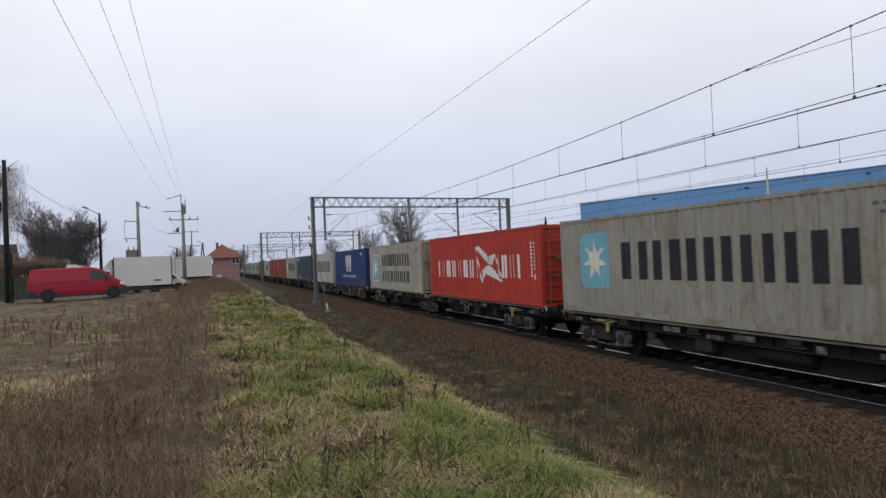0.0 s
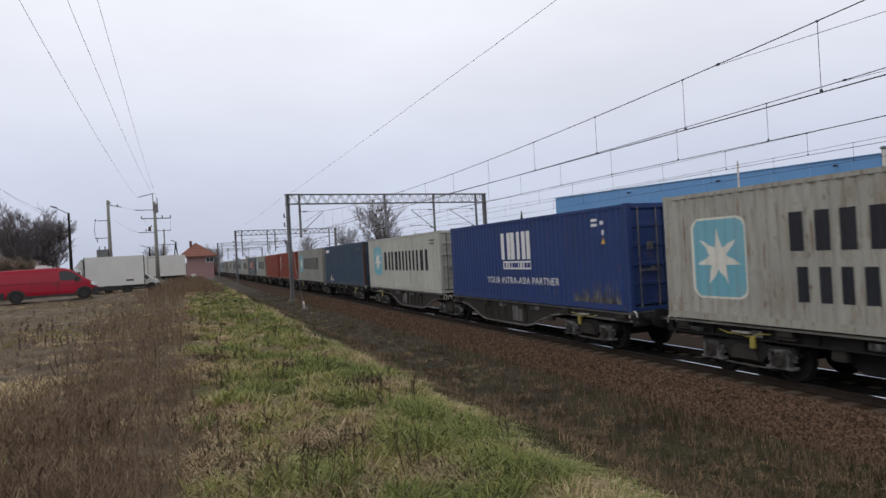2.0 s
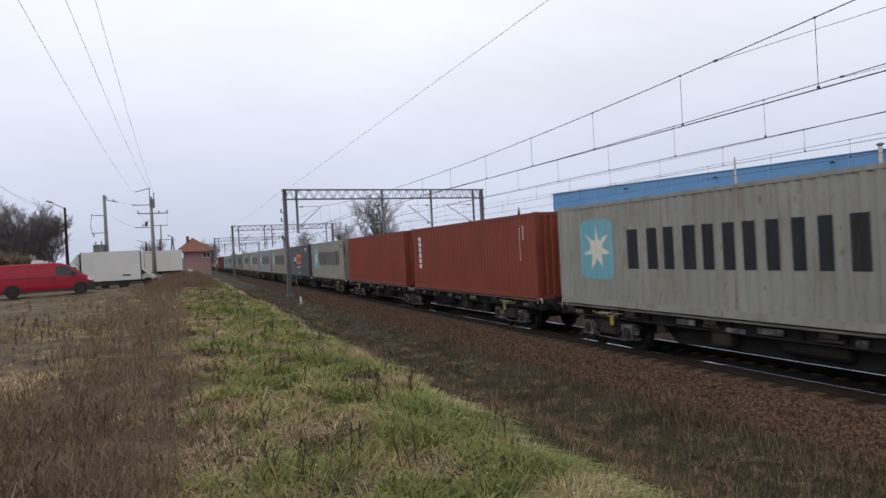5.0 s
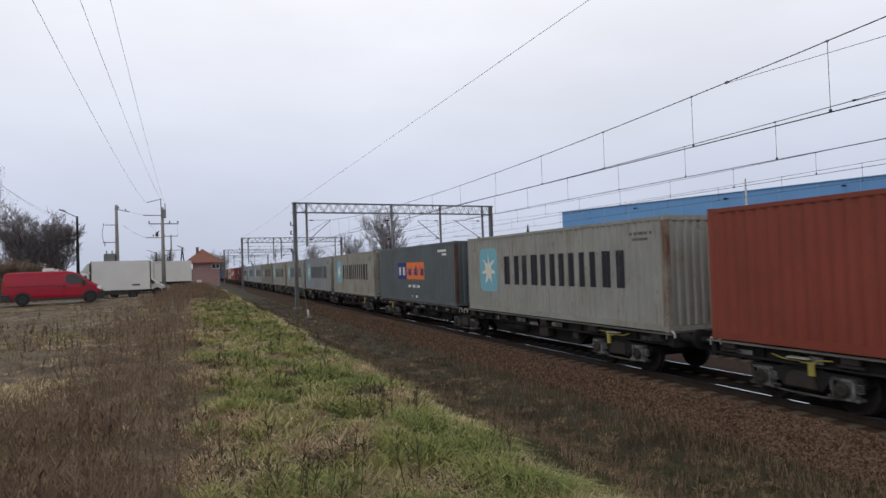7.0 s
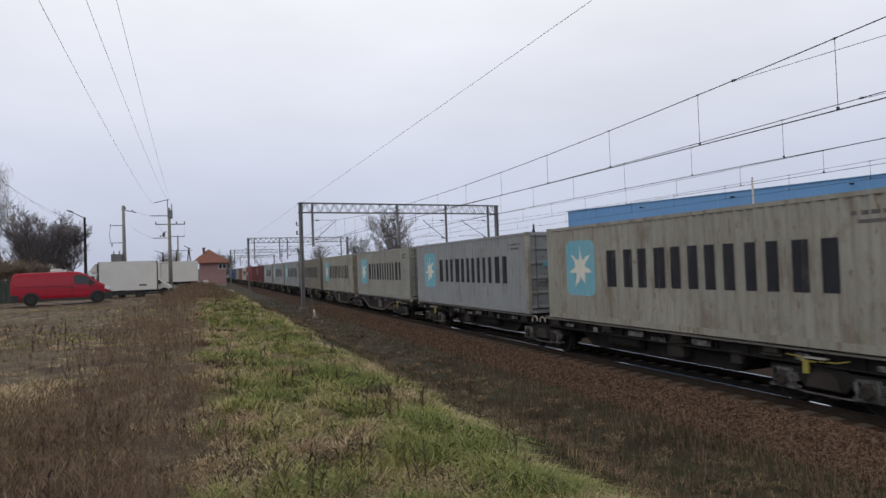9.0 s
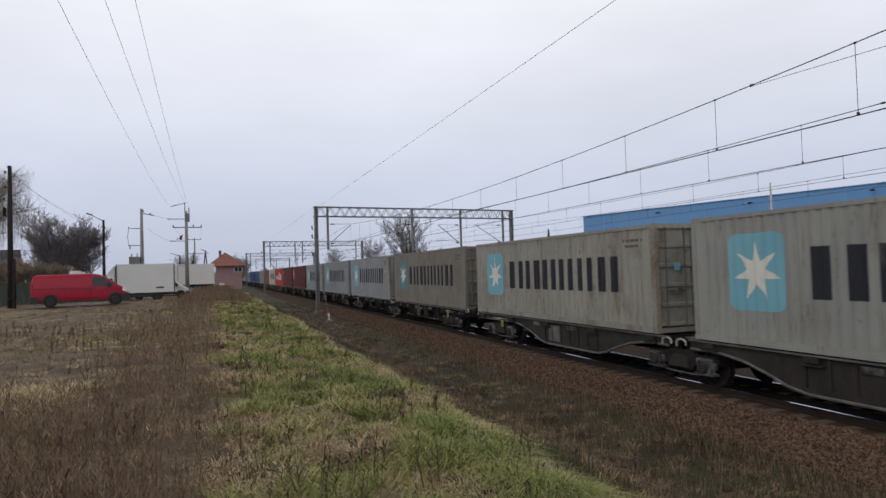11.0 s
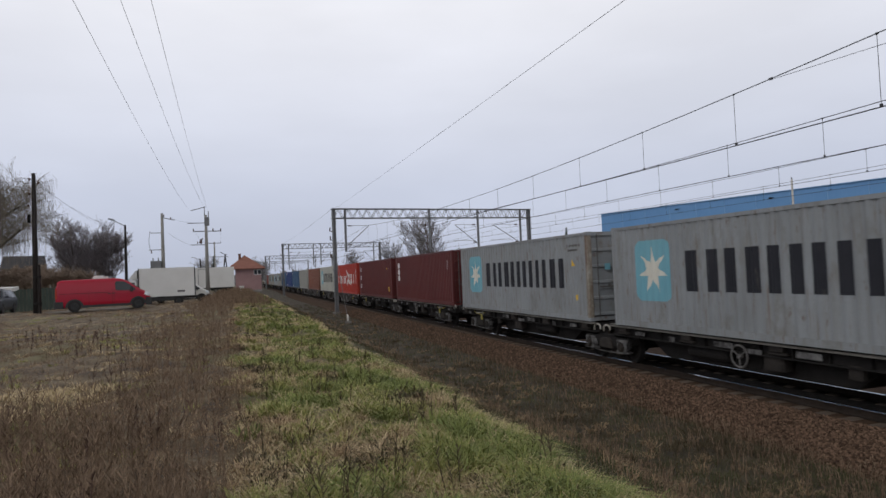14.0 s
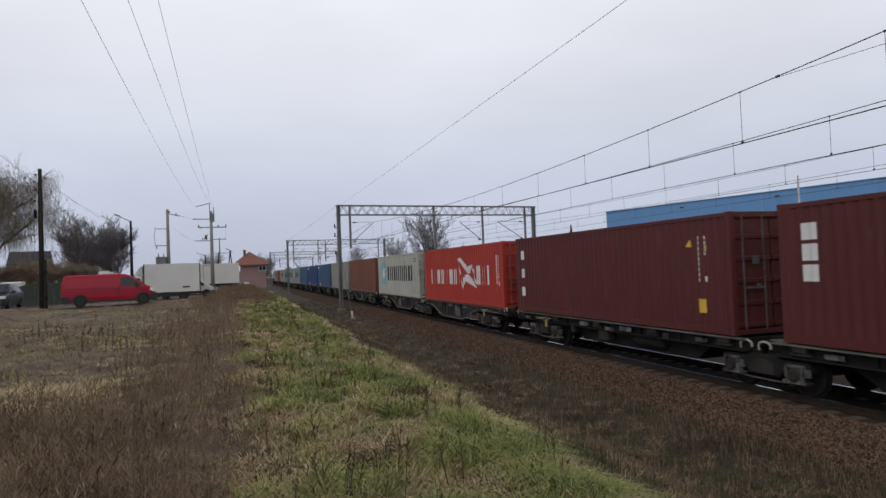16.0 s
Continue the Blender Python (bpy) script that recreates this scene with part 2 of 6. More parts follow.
PINKWALL = stuff("pink_render_wall", (0.29, 0.175, 0.17), (0.35, 0.215, 0.205), 0.9, 0.8, 20, 0.004, 0, 0.3, 0, 0, (1, 1, 1), (0.22, 0.14, 0.125), 0.62)
TILE = stuff("red_clay_roof_tile", (0.22, 0.095, 0.068), (0.29, 0.13, 0.095), 0.85, 1.0, 15, 0.006, 0, 0.3, 0, 1.0)
BRICKWORK = stuff("dark_brick", (0.13, 0.06, 0.045), (0.2, 0.1, 0.07), 0.9, 3, 30, 0.006)
DARKROOF = stuff("dark_slate_roof", (0.035, 0.034, 0.036), (0.06, 0.057, 0.057), 0.8, 0.6, 12, 0.004)
HOUSEWALL = stuff("grey_brown_house_wall", (0.075, 0.062, 0.050), (0.12, 0.10, 0.08), 0.9, 0.5, 14, 0.004)
FENCEGREEN = stuff("faded_green_fence_board", (0.045, 0.062, 0.050), (0.078, 0.095, 0.074), 0.8, 0.8, 15, 0, 0, 0.3, 0, 1.0)
DIRTROAD = stuff("worn_dirt_track", (0.15, 0.125, 0.095), (0.25, 0.215, 0.17), 0.95, 0.35, 9, 0.03)
BARK = stuff("grey_brown_bark", (0.060, 0.050, 0.042), (0.12, 0.10, 0.085), 0.9, 3, 30, 0.006)
TWIG = stuff("bare_brown_twigs", (0.10, 0.085, 0.075), (0.19, 0.165, 0.15), 0.9, 1, 10, 0, 0, 0.3, 0.6)
WILLOWTWIG = stuff("yellowish_willow_twigs", (0.15, 0.125, 0.095), (0.27, 0.235, 0.18), 0.9, 1, 10, 0, 0, 0.3, 0.6)
# dark twigs with their grey lifted to paint in some haze
DARKTWIG = stuff("haze_lifted_grey_twigs", (0.14, 0.122, 0.126), (0.25, 0.225, 0.23), 0.9, 1, 10, 0, 0, 0.3, 0.6)
RUSTY = stuff("rust_stained_post", (0.16, 0.115, 0.075), (0.36, 0.34, 0.29), 0.8, 1.1, 14, 0.003, 0, 0.22, 0, 1.0, (1, 1, 0.8), (0.12, 0.055, 0.028), 0.53)
OXIDE = stuff("dark_oxide_post", (0.050, 0.028, 0.022), (0.115, 0.062, 0.046), 0.8, 1.2, 14, 0.003, 0, 0.25, 0, 1.0)
LEDGE = stuff("dusty_steel_ledge", (0.065, 0.060, 0.053), (0.19, 0.178, 0.155), 0.8, 1.5, 14, 0.0, 0.0, 0.3, 0, 1.0, (1, 0.6, 1), (0.05, 0.04, 0.032), 0.56, 0.2)
SCUFF = stuff("scuffed_pale_steel", (0.035, 0.033, 0.032), (0.19, 0.185, 0.18), 0.65, 2.5, 11, 0.0, 0.0, 0.15, 0, 1.0, (1, 1, 1), (0.022, 0.020, 0.019), 0.48, 0.2)
HOSE = stuff("beige_hose_sleeve", (0.26, 0.24, 0.20), (0.46, 0.43, 0.38), 0.8, 4, 30)
BUSHTWIG = stuff("tan_brown_bush_twigs", (0.17, 0.125, 0.09), (0.31, 0.235, 0.175), 0.9, 1, 10, 0, 0, 0.3, 0.6)
DITCHGREEN = stuff("dull_ditch_green", (0.044, 0.049, 0.024), (0.150, 0.150, 0.072), 0.9, 0.6, 5, 0, 0, 0.3, 0.7, spec=0.15)
DARKWEED = stuff("dark_maroon_weed", (0.055, 0.035, 0.028), (0.18, 0.115, 0.088), 0.9, 0.5, 4, 0, 0, 0.3, 0.75, spec=0.15)
# distance haze is put into this pale grey; there is no volume
HAZETWIG = stuff("haze_paled_twigs", (0.20, 0.19, 0.19), (0.30, 0.29, 0.29), 0.95, 0.5, 8, 0, 0, 0.3, 0.6)
NEEDLES = stuff("dark_conifer_needles", (0.020, 0.032, 0.022), (0.04, 0.055, 0.035), 0.9, 1, 10, 0, 0, 0.3, 0.6)
GRASS = stuff("winter_green_grass", (0.130, 0.148, 0.044), (0.50, 0.475, 0.165), 0.8, 0.9, 6, 0, 0, 0.25, 0.6, spec=0.15)
LUSH = stuff("deep_green_grass", (0.068, 0.094, 0.029), (0.36, 0.395, 0.120), 0.75, 1.2, 6, 0, 0, 0.25, 0.6, spec=0.2)
STRAW = stuff("dead_straw_grass", (0.33, 0.245, 0.135), (0.80, 0.64, 0.39), 0.9, 0.6, 4, 0, 0, 0.3, 0.75, spec=0.15)
RUSSET = stuff("russet_dead_grass", (0.21, 0.139, 0.080), (0.54, 0.385, 0.235), 0.9, 0.6, 4, 0, 0, 0.3, 0.75, spec=0.15)
WEED = stuff("dead_brown_weed", (0.098, 0.066, 0.043), (0.345, 0.245, 0.165), 0.9, 0.5, 4, 0, 0, 0.3, 0.75, spec=0.15)
DARKGRASS = stuff("dark_ditch_grass", (0.050, 0.040, 0.024), (0.155, 0.124, 0.074), 0.9, 0.5, 4, 0, 0, 0.3, 0.75, spec=0.15)


def glass(name, tint):
    m = bpy.data.materials.new(name)
    m.use_nodes = True
    b = m.node_tree.nodes["Principled BSDF"]
    b.inputs["Base Color"].default_value = rgb4(tint)
    b.inputs["Roughness"].default_value = 0.06
    b.inputs["IOR"].default_value = 1.5
    return m


WINDOW = glass("dark_window_glass", (0.012, 0.014, 0.017))


def ground_material():
    """Turf by its place: brown field, green strip, straw crest, dark ditch."""
    m = bpy.data.materials.new("rough_winter_turf")
    m.use_nodes = True
    n, l = m.node_tree.nodes, m.node_tree.links
    b = n["Principled BSDF"]
    b.inputs["Roughness"].default_value = 0.95
    co = n.new("ShaderNodeTexCoord")
    noises = []
    for s, d in ((0.35, 6), (2.2, 6), (14.0, 5)):
        t = n.new("ShaderNodeTexNoise")
        t.inputs["Scale"].default_value, t.inputs["Detail"].default_value = s, d
        l.new(co.outputs["Object"], t.inputs["Vector"])
        noises.append(t.outputs[0])
    sep = n.new("ShaderNodeSeparateXYZ")
    l.new(co.outputs["Object"], sep.inputs[0])
    wob = n.new("ShaderNodeMath")
    wob.operation = "MULTIPLY_ADD"
    l.new(noises[0], wob.inputs[0])
    wob.inputs[1].default_value = 2.4
    l.new(sep.outputs["X"], wob.inputs[2])

    def step(a, c):
        r = n.new("ShaderNodeMapRange")
        r.inputs["From Min"].default_value, r.inputs["From Max"].default_value = a, c
        l.new(wob.outputs[0], r.inputs[0])
        return r.outputs[0]

    def blend(fac, one, two):
        x = n.new("ShaderNodeMix")
        x.data_type = "RGBA"
        if fac is not None:
            l.new(fac, x.inputs[0])
        for k, c in ((6, one), (7, two)):
            if isinstance(c, tuple):
                x.inputs[k].default_value = rgb4(c)
            else:
                l.new(c, x.inputs[k])
        return x.outputs[2]

    def sharp(src, a, c):
        r = n.new("ShaderNodeMapRange")
        r.inputs["From Min"].default_value, r.inputs["From Max"].default_value = a, c
        l.new(src, r.inputs[0])
        return r.outputs[0]
    field = blend(sharp(noises[1], 0.38, 0.66), (0.108, 0.078, 0.054), (0.28, 0.215, 0.13))
    field = blend(sharp(noises[0], 0.52, 0.66), field, (0.21, 0.18, 0.085))
    green = blend(sharp(noises[1], 0.40, 0.62), (0.215, 0.168, 0.094), (0.115, 0.118, 0.044))
    ditch = blend(sharp(noises[1], 0.38, 0.62), (0.050, 0.037, 0.024), (0.095, 0.075, 0.040))
    col = blend(step(0.9, 1.6), field, green)
    col = blend(step(4.0, 4.6), col, ditch)
    col = blend(step(28, 32), col, field)
    col = blend(sharp(noises[2], 0.3, 0.72), blend(None, col, (0.035, 0.027, 0.018)), col)
    l.new(col, b.inputs["Base Color"])
    bp = n.new("ShaderNodeBump")
    bp.inputs["Strength"].default_value, bp.inputs["Distance"].default_value = 0.9, 0.06
    l.new(noises[2], bp.inputs["Height"])
    l.new(bp.outputs[0], b.inputs["Normal"])
    return m


TURF = ground_material()


# ---- building tools ----
class Shape:
    """Gathers vertices and faces of one mesh."""

    def __init__(self):
        self.v, self.f = [], []

    def poly(self, pts):
        k = len(self.v)
        self.v += [tuple(p) for p in pts]
        self.f.append(tuple(range(k, k + len(pts))))
        return self

    def box(self, c, s, m=None, chamfer=0.0):
        x, y, z = (q / 2 for q in s)
        k = len(self.v)
        if chamfer > 0:
            e = chamfer
            ring = [(-x + e, -y), (x - e, -y), (x, -y + e), (x, y - e), (x - e, y), (-x + e, y), (-x, y - e), (-x, -y + e)]
            pts = [(a, b, q) for q in (-z, z) for a, b in ring]
            fc = [tuple(range(7, -1, -1)), tuple(range(8, 16))] + [(i, (i + 1) % 8, 8 + (i + 1) % 8, 8 + i) for i in range(8)]
        else:
            pts = [(a, b, q) for q in (-z, z) for a, b in ((-x, -y), (x, -y), (x, y), (-x, y))]
            fc = [(3, 2, 1, 0), (4, 5, 6, 7), (0, 1, 5, 4), (1, 2, 6, 5), (2, 3, 7, 6), (3, 0, 4, 7)]
        for p in pts:
            p = Vector(p)
            if m is not None:
                p = m @ p
            self.v.append((p[0] + c[0], p[1] + c[1], p[2] + c[2]))
        self.f += [tuple(k + i for i in q) for q in fc]
        return self

    def tube(self, p, q, r, r2=None, n=8, caps=True):
        p, q = Vector(p), Vector(q)
        r2 = r if r2 is None else r2
        d = (q - p).normalized()
        a = d.orthogonal().normalized()
        b = d.cross(a)
        k = len(self.v)
        for c, rr in ((p, r), (q, r2)):
            for i in range(n):
                t = 2 * math.pi * i / n
                self.v.append(tuple(c + a * (rr * math.cos(t)) + b * (rr * math.sin(t))))
        self.f += [(k + i, k + (i + 1) % n, k + n + (i + 1) % n, k + n + i) for i in range(n)]
        if caps:
            self.f += [tuple(range(k + n - 1, k - 1, -1)), tuple(range(k + n, k + 2 * n))]
        return self

    def line(self, pts, r, n=5):
        """One bent tube along the points."""
        pts = [Vector(p) for p in pts]
        k = len(self.v)
        a = (pts[1] - pts[0]).normalized().orthogonal().normalized()
        for i, c in enumerate(pts):
            d = (pts[min(i + 1, len(pts) - 1)] - pts[max(i - 1, 0)]).normalized()
            a = (a - d * a.dot(d)).normalized()
            b = d.cross(a)
            for j in range(n):
                t = 2 * math.pi * j / n
                self.v.append(tuple(c + a * (r * math.cos(t)) + b * (r * math.sin(t))))
        for i in range(len(pts) - 1):
            o = k + i * n
            self.f += [(o + j, o + (j + 1) % n, o + n + (j + 1) % n, o + n + j) for j in range(n)]
        self.f += [tuple(range(k + n - 1, k - 1, -1)), tuple(range(k + n * (len(pts) - 1), k + n * len(pts)))]
        return self

    def lathe(self, c, profile, n=10, axis=2):
        """A turned body: (radius, height) pairs round an axis through c."""
        k = len(self.v)
        for r, q in profile:
            for j in range(n):
                t = 2 * math.pi * j / n
                u, w = r * math.cos(t), r * math.sin(t)
                o = [(q, u, w), (u, q, w), (u, w, q)][axis]
                self.v.append((c[0] + o[0], c[1] + o[1], c[2] + o[2]))
        for i in range(len(profile) - 1):
            o = k + i * n
            self.f += [(o + j, o + (j + 1) % n, o + n + (j + 1) % n, o + n + j) for j in range(n)]
        self.f += [tuple(range(k + n - 1, k - 1, -1)), tuple(range(k + n * (len(profile) - 1), k + n * len(profile)))]
        return self

    def prism(self, outline, lo, hi, axis=0):
        """An outline of two coordinates drawn out along an axis."""
        def at(p, c):
            return [(c, p[0], p[1]), (p[0], c, p[1]), (p[0], p[1], c)][axis]
        k, n = len(self.v), len(outline)
        self.v += [at(p, lo) for p in outline] + [at(p, hi) for p in outline]
        self.f += [tuple(range(k + n - 1, k - 1, -1)), tuple(range(k + n, k + 2 * n))]
        self.f += [(k + i, k + (i + 1) % n, k + n + (i + 1) % n, k + n + i) for i in range(n)]
        return self

    def mesh(self, name, material, smooth=False):
        me = bpy.data.meshes.new(name)
        me.from_pydata(self.v, [], self.f)
        me.materials.append(material)
        bm = bmesh.new()
        bm.from_mesh(me)
        if len(self.v) < 4000:
            bmesh.ops.remove_doubles(bm, verts=bm.verts, dist=0.00002)
        bmesh.ops.recalc_face_normals(bm, faces=bm.faces)
        bm.to_mesh(me)
        bm.free()
        if smooth:
            me.polygons.foreach_set("use_smooth", [True] * len(me.polygons))
        me.update()
        return me


def part(name, shape, material, parent, label="", smooth=False, kind=""):
    me = shape if isinstance(shape, bpy.types.Mesh) else shape.mesh(name, material, smooth)
    ob = new(name, me)
    ob.parent = parent
    return tagged(ob, label, "", "", kind)


def thing(name, label, category, m=None, group="", kind=""):
    ob = new(name)
    ob.empty_display_size = 0.2
    if m is not None:
        ob.matrix_basis = m
    return tagged(ob, label, category, group, kind)


def solid(name, shape, material, label, category="", group="", kind="", smooth=False, m=None):
    ob = new(name, shape.mesh(name, material, smooth))
    if m is not None:
        ob.matrix_basis = m
    return tagged(ob, label, category, group, kind)


def quick(name, verts, faces, material):
    """A mesh from arrays, for what has very many faces of one size."""
    me = bpy.data.meshes.new(name)
    me.vertices.add(len(verts))
    me.vertices.foreach_set("co", np.asarray(verts, dtype=np.float32).ravel())
    w = faces.shape[1]
    me.loops.add(faces.size)
    me.loops.foreach_set("vertex_index", faces.astype(np.int32).ravel())
    me.polygons.add(len(faces))
    me.polygons.foreach_set("loop_start", np.arange(0, faces.size, w, dtype=np.int32))
    me.materials.append(material)
    me.update(calc_edges=True)
    return new(name, me)


# ---- ground ----
PROFILE_X = [-900, -40, -3, 0, 2.25, 2.74, 4.2, 5.6, 7.0, 8.6, 9.3, 28, 32, 60, 900]
PROFILE_Z = [1.6, 1.4, 1.42, 1.40, 1.34, 1.18, 0.50, -0.30, -0.62, -0.58, -0.55, -0.55, -0.30, 0.0, 0.4]


def lie(x, y):
    """Height of the ground at arrays x, y."""
    x, y = np.asarray(x, float), np.asarray(y, float)
    wob = 0.07 * np.sin(y * 0.31 + 0.7) + 0.07 * np.sin(y * 1.1) + 0.010 * np.clip(y - 8, -8, 40)
    z = np.interp(x - wob * np.exp(-((x - 3.2) / 2.5) ** 2), PROFILE_X, PROFILE_Z)
    fall = np.clip((y - 95) / 50, 0, 1)
    z = np.where(x < 9, z * (1 - fall) + 0.15 * fall, z)
    dip = np.clip((y - 50) / 11, 0, 1) * np.clip((-0.5 - x) / 2.5, 0, 1) * (1 - fall)
    z = z - 0.35 * dip
    soft = np.clip((8.8 - x) / 1.5, 0, 1) * np.exp(-np.clip(np.hypot(x, y) - 60, 0, None) / 40)
    z = z + soft * (0.035 * np.sin(1.9 * x + 0.8 * y) + 0.03 * np.sin(2.7 * y - 1.3 * x + 1.0) + 0.05 * np.sin(0.6 * x + 0.45 * y + 2))
    near = np.clip((3.0 - x) / 0.8, 0, 1) * np.exp(-np.clip(np.hypot(x, y) - 12, 0, None) / 14)
    z = z + near * (0.030 * np.sin(5.1 * x + 2.3 * y) * np.sin(4.3 * y - 1.9 * x) + 0.022 * np.sin(7.7 * x - 3.1 * y + 1.0) * np.sin(6.1 * y + 2.2 * x))
    return z


gx = np.unique(np.concatenate([np.linspace(-900, -60, 15), np.linspace(-60, -12, 33), np.linspace(-12, -5, 36), np.linspace(-5, 4, 82), np.linspace(4, 9.5, 28), np.linspace(9.5, 34, 13), np.linspace(34, 900, 15)]))
gy = np.unique(np.concatenate([np.linspace(-300, -10, 12), np.linspace(-10, 2, 30), np.linspace(2, 16, 120), np.linspace(16, 40, 90), np.linspace(40, 150, 90), np.linspace(150, 3500, 22)]))
XX, YY = np.meshgrid(gx, gy)
gv = np.stack([XX.ravel(), YY.ravel(), lie(XX, YY).ravel()], 1)
ii, jj = np.meshgrid(np.arange(len(gx) - 1), np.arange(len(gy) - 1))
base = (jj * len(gx) + ii).ravel()
ground = quick("ground", gv, np.stack([base, base + 1, base + 1 + len(gx), base + len(gx)], 1), TURF)
tagged(ground, "rough winter field of brown weeds and patchy grass", "ground", kind="structure")
ground.data.polygons.foreach_set("use_smooth", [True] * len(ground.data.polygons))

# ---- tracks ----
TRACKS = (12.16, 16.5, 21.3, 25.5)
RAIL_FOOT = [(-0.065, -0.160), (0.065, -0.160), (0.065, -0.148), (0.012, -0.130), (0.012, -0.045), (0.034, -0.034), (0.034, -0.004), (-0.034, -0.004), (-0.034, -0.034), (-0.012, -0.045), (-0.012, -0.130), (-0.065, -0.148)]


def track_bed():
    s = Shape()
    out = [(9.3, -0.62), (9.45, -0.50), (10.45, -0.21), (10.75, -0.178), (26.4, -0.178), (27.8, -0.62)]
    ys = np.concatenate([np.linspace(-40, 60, 51), np.linspace(70, 900, 30)])
    for a, b in zip(ys, ys[1:]):
        for p, q in zip(out, out[1:]):
            s.poly([(p[0], a, p[1]), (q[0], a, q[1]), (q[0], b, q[1]), (p[0], b, p[1])])
    return solid("track_bed", s, BALLAST, "rust-brown crushed stone ballast bed under the rails", "ballast", kind="structure")


bed = track_bed()
# dark strip between the rails: oil stain plus painted under-wagon shade
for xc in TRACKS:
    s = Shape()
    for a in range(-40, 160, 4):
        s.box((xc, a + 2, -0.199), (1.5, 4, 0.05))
    solid("oily_strip", s, OILSHADE, "ballast between the rails, darkened for oil and wagon shade", "ballast", kind="structure")


def railway(xc, near):
    t = thing("railway_track", "steel rails on concrete sleepers in rusty ballast", "track", pose(xc, 0, 0), kind="structure")
    for side in (-0.7525, 0.7525):
        r = part("rail", Shape().prism([(x + side, z) for x, z in RAIL_FOOT], -40, 900, 1), RAILSIDE, t, "rusty steel rail")
        part("rail_head", Shape().box((side, 430, -0.003), (0.058, 940, 0.006)), RAILTOP, r, "polished running surface")
    sl = [(-1.3, -0.30), (1.3, -0.30), (1.3, -0.195), (1.12, -0.171), (0.55, -0.165), (0.4, -0.19), (-0.4, -0.19), (-0.55, -0.165), (-1.12, -0.171), (-1.3, -0.195)]
    one = Shape().prism(sl, -0.125, 0.125, 1).mesh("sleeper", SLEEPER)
    ys = np.arange(0, 60, 0.6) if near else []
    for y in ys:
        o = part("sleeper", one, SLEEPER, t)
        o.location = (random.uniform(-0.02, 0.02), y + random.uniform(-0.02, 0.02), 0)
    rest = Shape()
    for y in np.concatenate([np.arange(-30, 0, 0.6), np.arange(60 if near else 0, 160, 0.6)]):
        rest.prism(sl, y - 0.125, y + 0.125, 1)
    part("sleeper_row", rest, SLEEPER, t, kind="stuff")
    return t


for k, xc in enumerate(TRACKS):
    railway(xc, k == 0)

# ---- train: shared layout ----
SPEED = 16.64
PITCH, FIRST = 13.6, 12.87
LONG, WIDE, TALL = 12.192, 2.438, 2.896
FLOOR = 1.154
SIDE_LO, SIDE_HI = 0.16, TALL - 0.10


def waves():
    """Breakpoints of the side wall's corrugation: y and depth."""
    pts, y = [], -LONG / 2 + 0.17
    end = LONG / 2 - 0.17
    while y + 0.278 < end:
        pts += [(y, 0.0), (y + 0.072, 0.0), (y + 0.140, 0.036), (y + 0.210, 0.036)]
        y += 0.278
    pts += [(y, 0.0), (end, 0.0)]
    return pts


WAVES = waves()
WAVE_Y = [p[0] for p in WAVES]
WAVE_D = [p[1] for p in WAVES]
FACE = -WIDE / 2 + 0.012


def side_shape(sign):
    s = Shape()
    for (a, da), (b, db) in zip(WAVES, WAVES[1:]):
        xa, xb = FACE + da, FACE + db
        s.poly([(xa * -sign, a, SIDE_LO), (xb * -sign, b, SIDE_LO), (xb * -sign, b, SIDE_HI), (xa * -sign, a, SIDE_HI)])
    return s


def end_shape(y, inward):
    s, x = Shape(), -WIDE / 2 + 0.16
    pts = []
    while x + 0.25 < WIDE / 2 - 0.14:
        pts += [(x, 0.0), (x + 0.09, 0.0), (x + 0.125, 0.045), (x + 0.215, 0.045)]
        x += 0.25
    pts += [(x, 0.0), (WIDE / 2 - 0.16, 0.0)]
    for (a, da), (b, db) in zip(pts, pts[1:]):
        s.poly([(a, y + inward * da, 0.14), (b, y + inward * db, 0.14), (b, y + inward * db, TALL - 0.1), (a, y + inward * da, TALL - 0.1)])
    return s


def roof_shape():
    s, y = Shape(), -LONG / 2 + 0.1
    z = TALL - 0.03
    while y < LONG / 2 - 0.1:
        e = min(y + 0.21, LONG / 2 - 0.1)
        mids = [(y, z), (y + 0.08, z), (y + 0.10, z - 0.02), (e - 0.02, z - 0.02), (e, z)]
        for (a, za), (b, zb) in zip(mids, mids[1:]):
            s.poly([(-WIDE / 2 + 0.06, a, za), (WIDE / 2 - 0.06, a, za), (WIDE / 2 - 0.06, b, zb), (-WIDE / 2 + 0.06, b, zb)])
        y = e
    return s


def door_shape(sx):
    s, y = Shape(), -LONG / 2 + 0.03
    x0, x1 = (sx * 0.015, sx * (WIDE / 2 - 0.15))
    z, pts = 0.16, []
    hts = [0.10, 0.42, 0.10, 0.42, 0.10, 0.42, 0.10, 0.42, 0.10, 0.36]
    for i, hh in enumerate(hts):
        d = 0.0 if i % 2 == 0 else 0.035
        pts += [(z + 0.02, d), (min(z + hh, TALL - 0.14), d)]
        z += hh
    pts.append((TALL - 0.13, 0.0))
    for (a, da), (b, db) in zip(pts, pts[1:]):
        s.poly([(x0, y + da, a), (x1, y + da, a), (x1, y + db, b), (x0, y + db, b)])
    return s


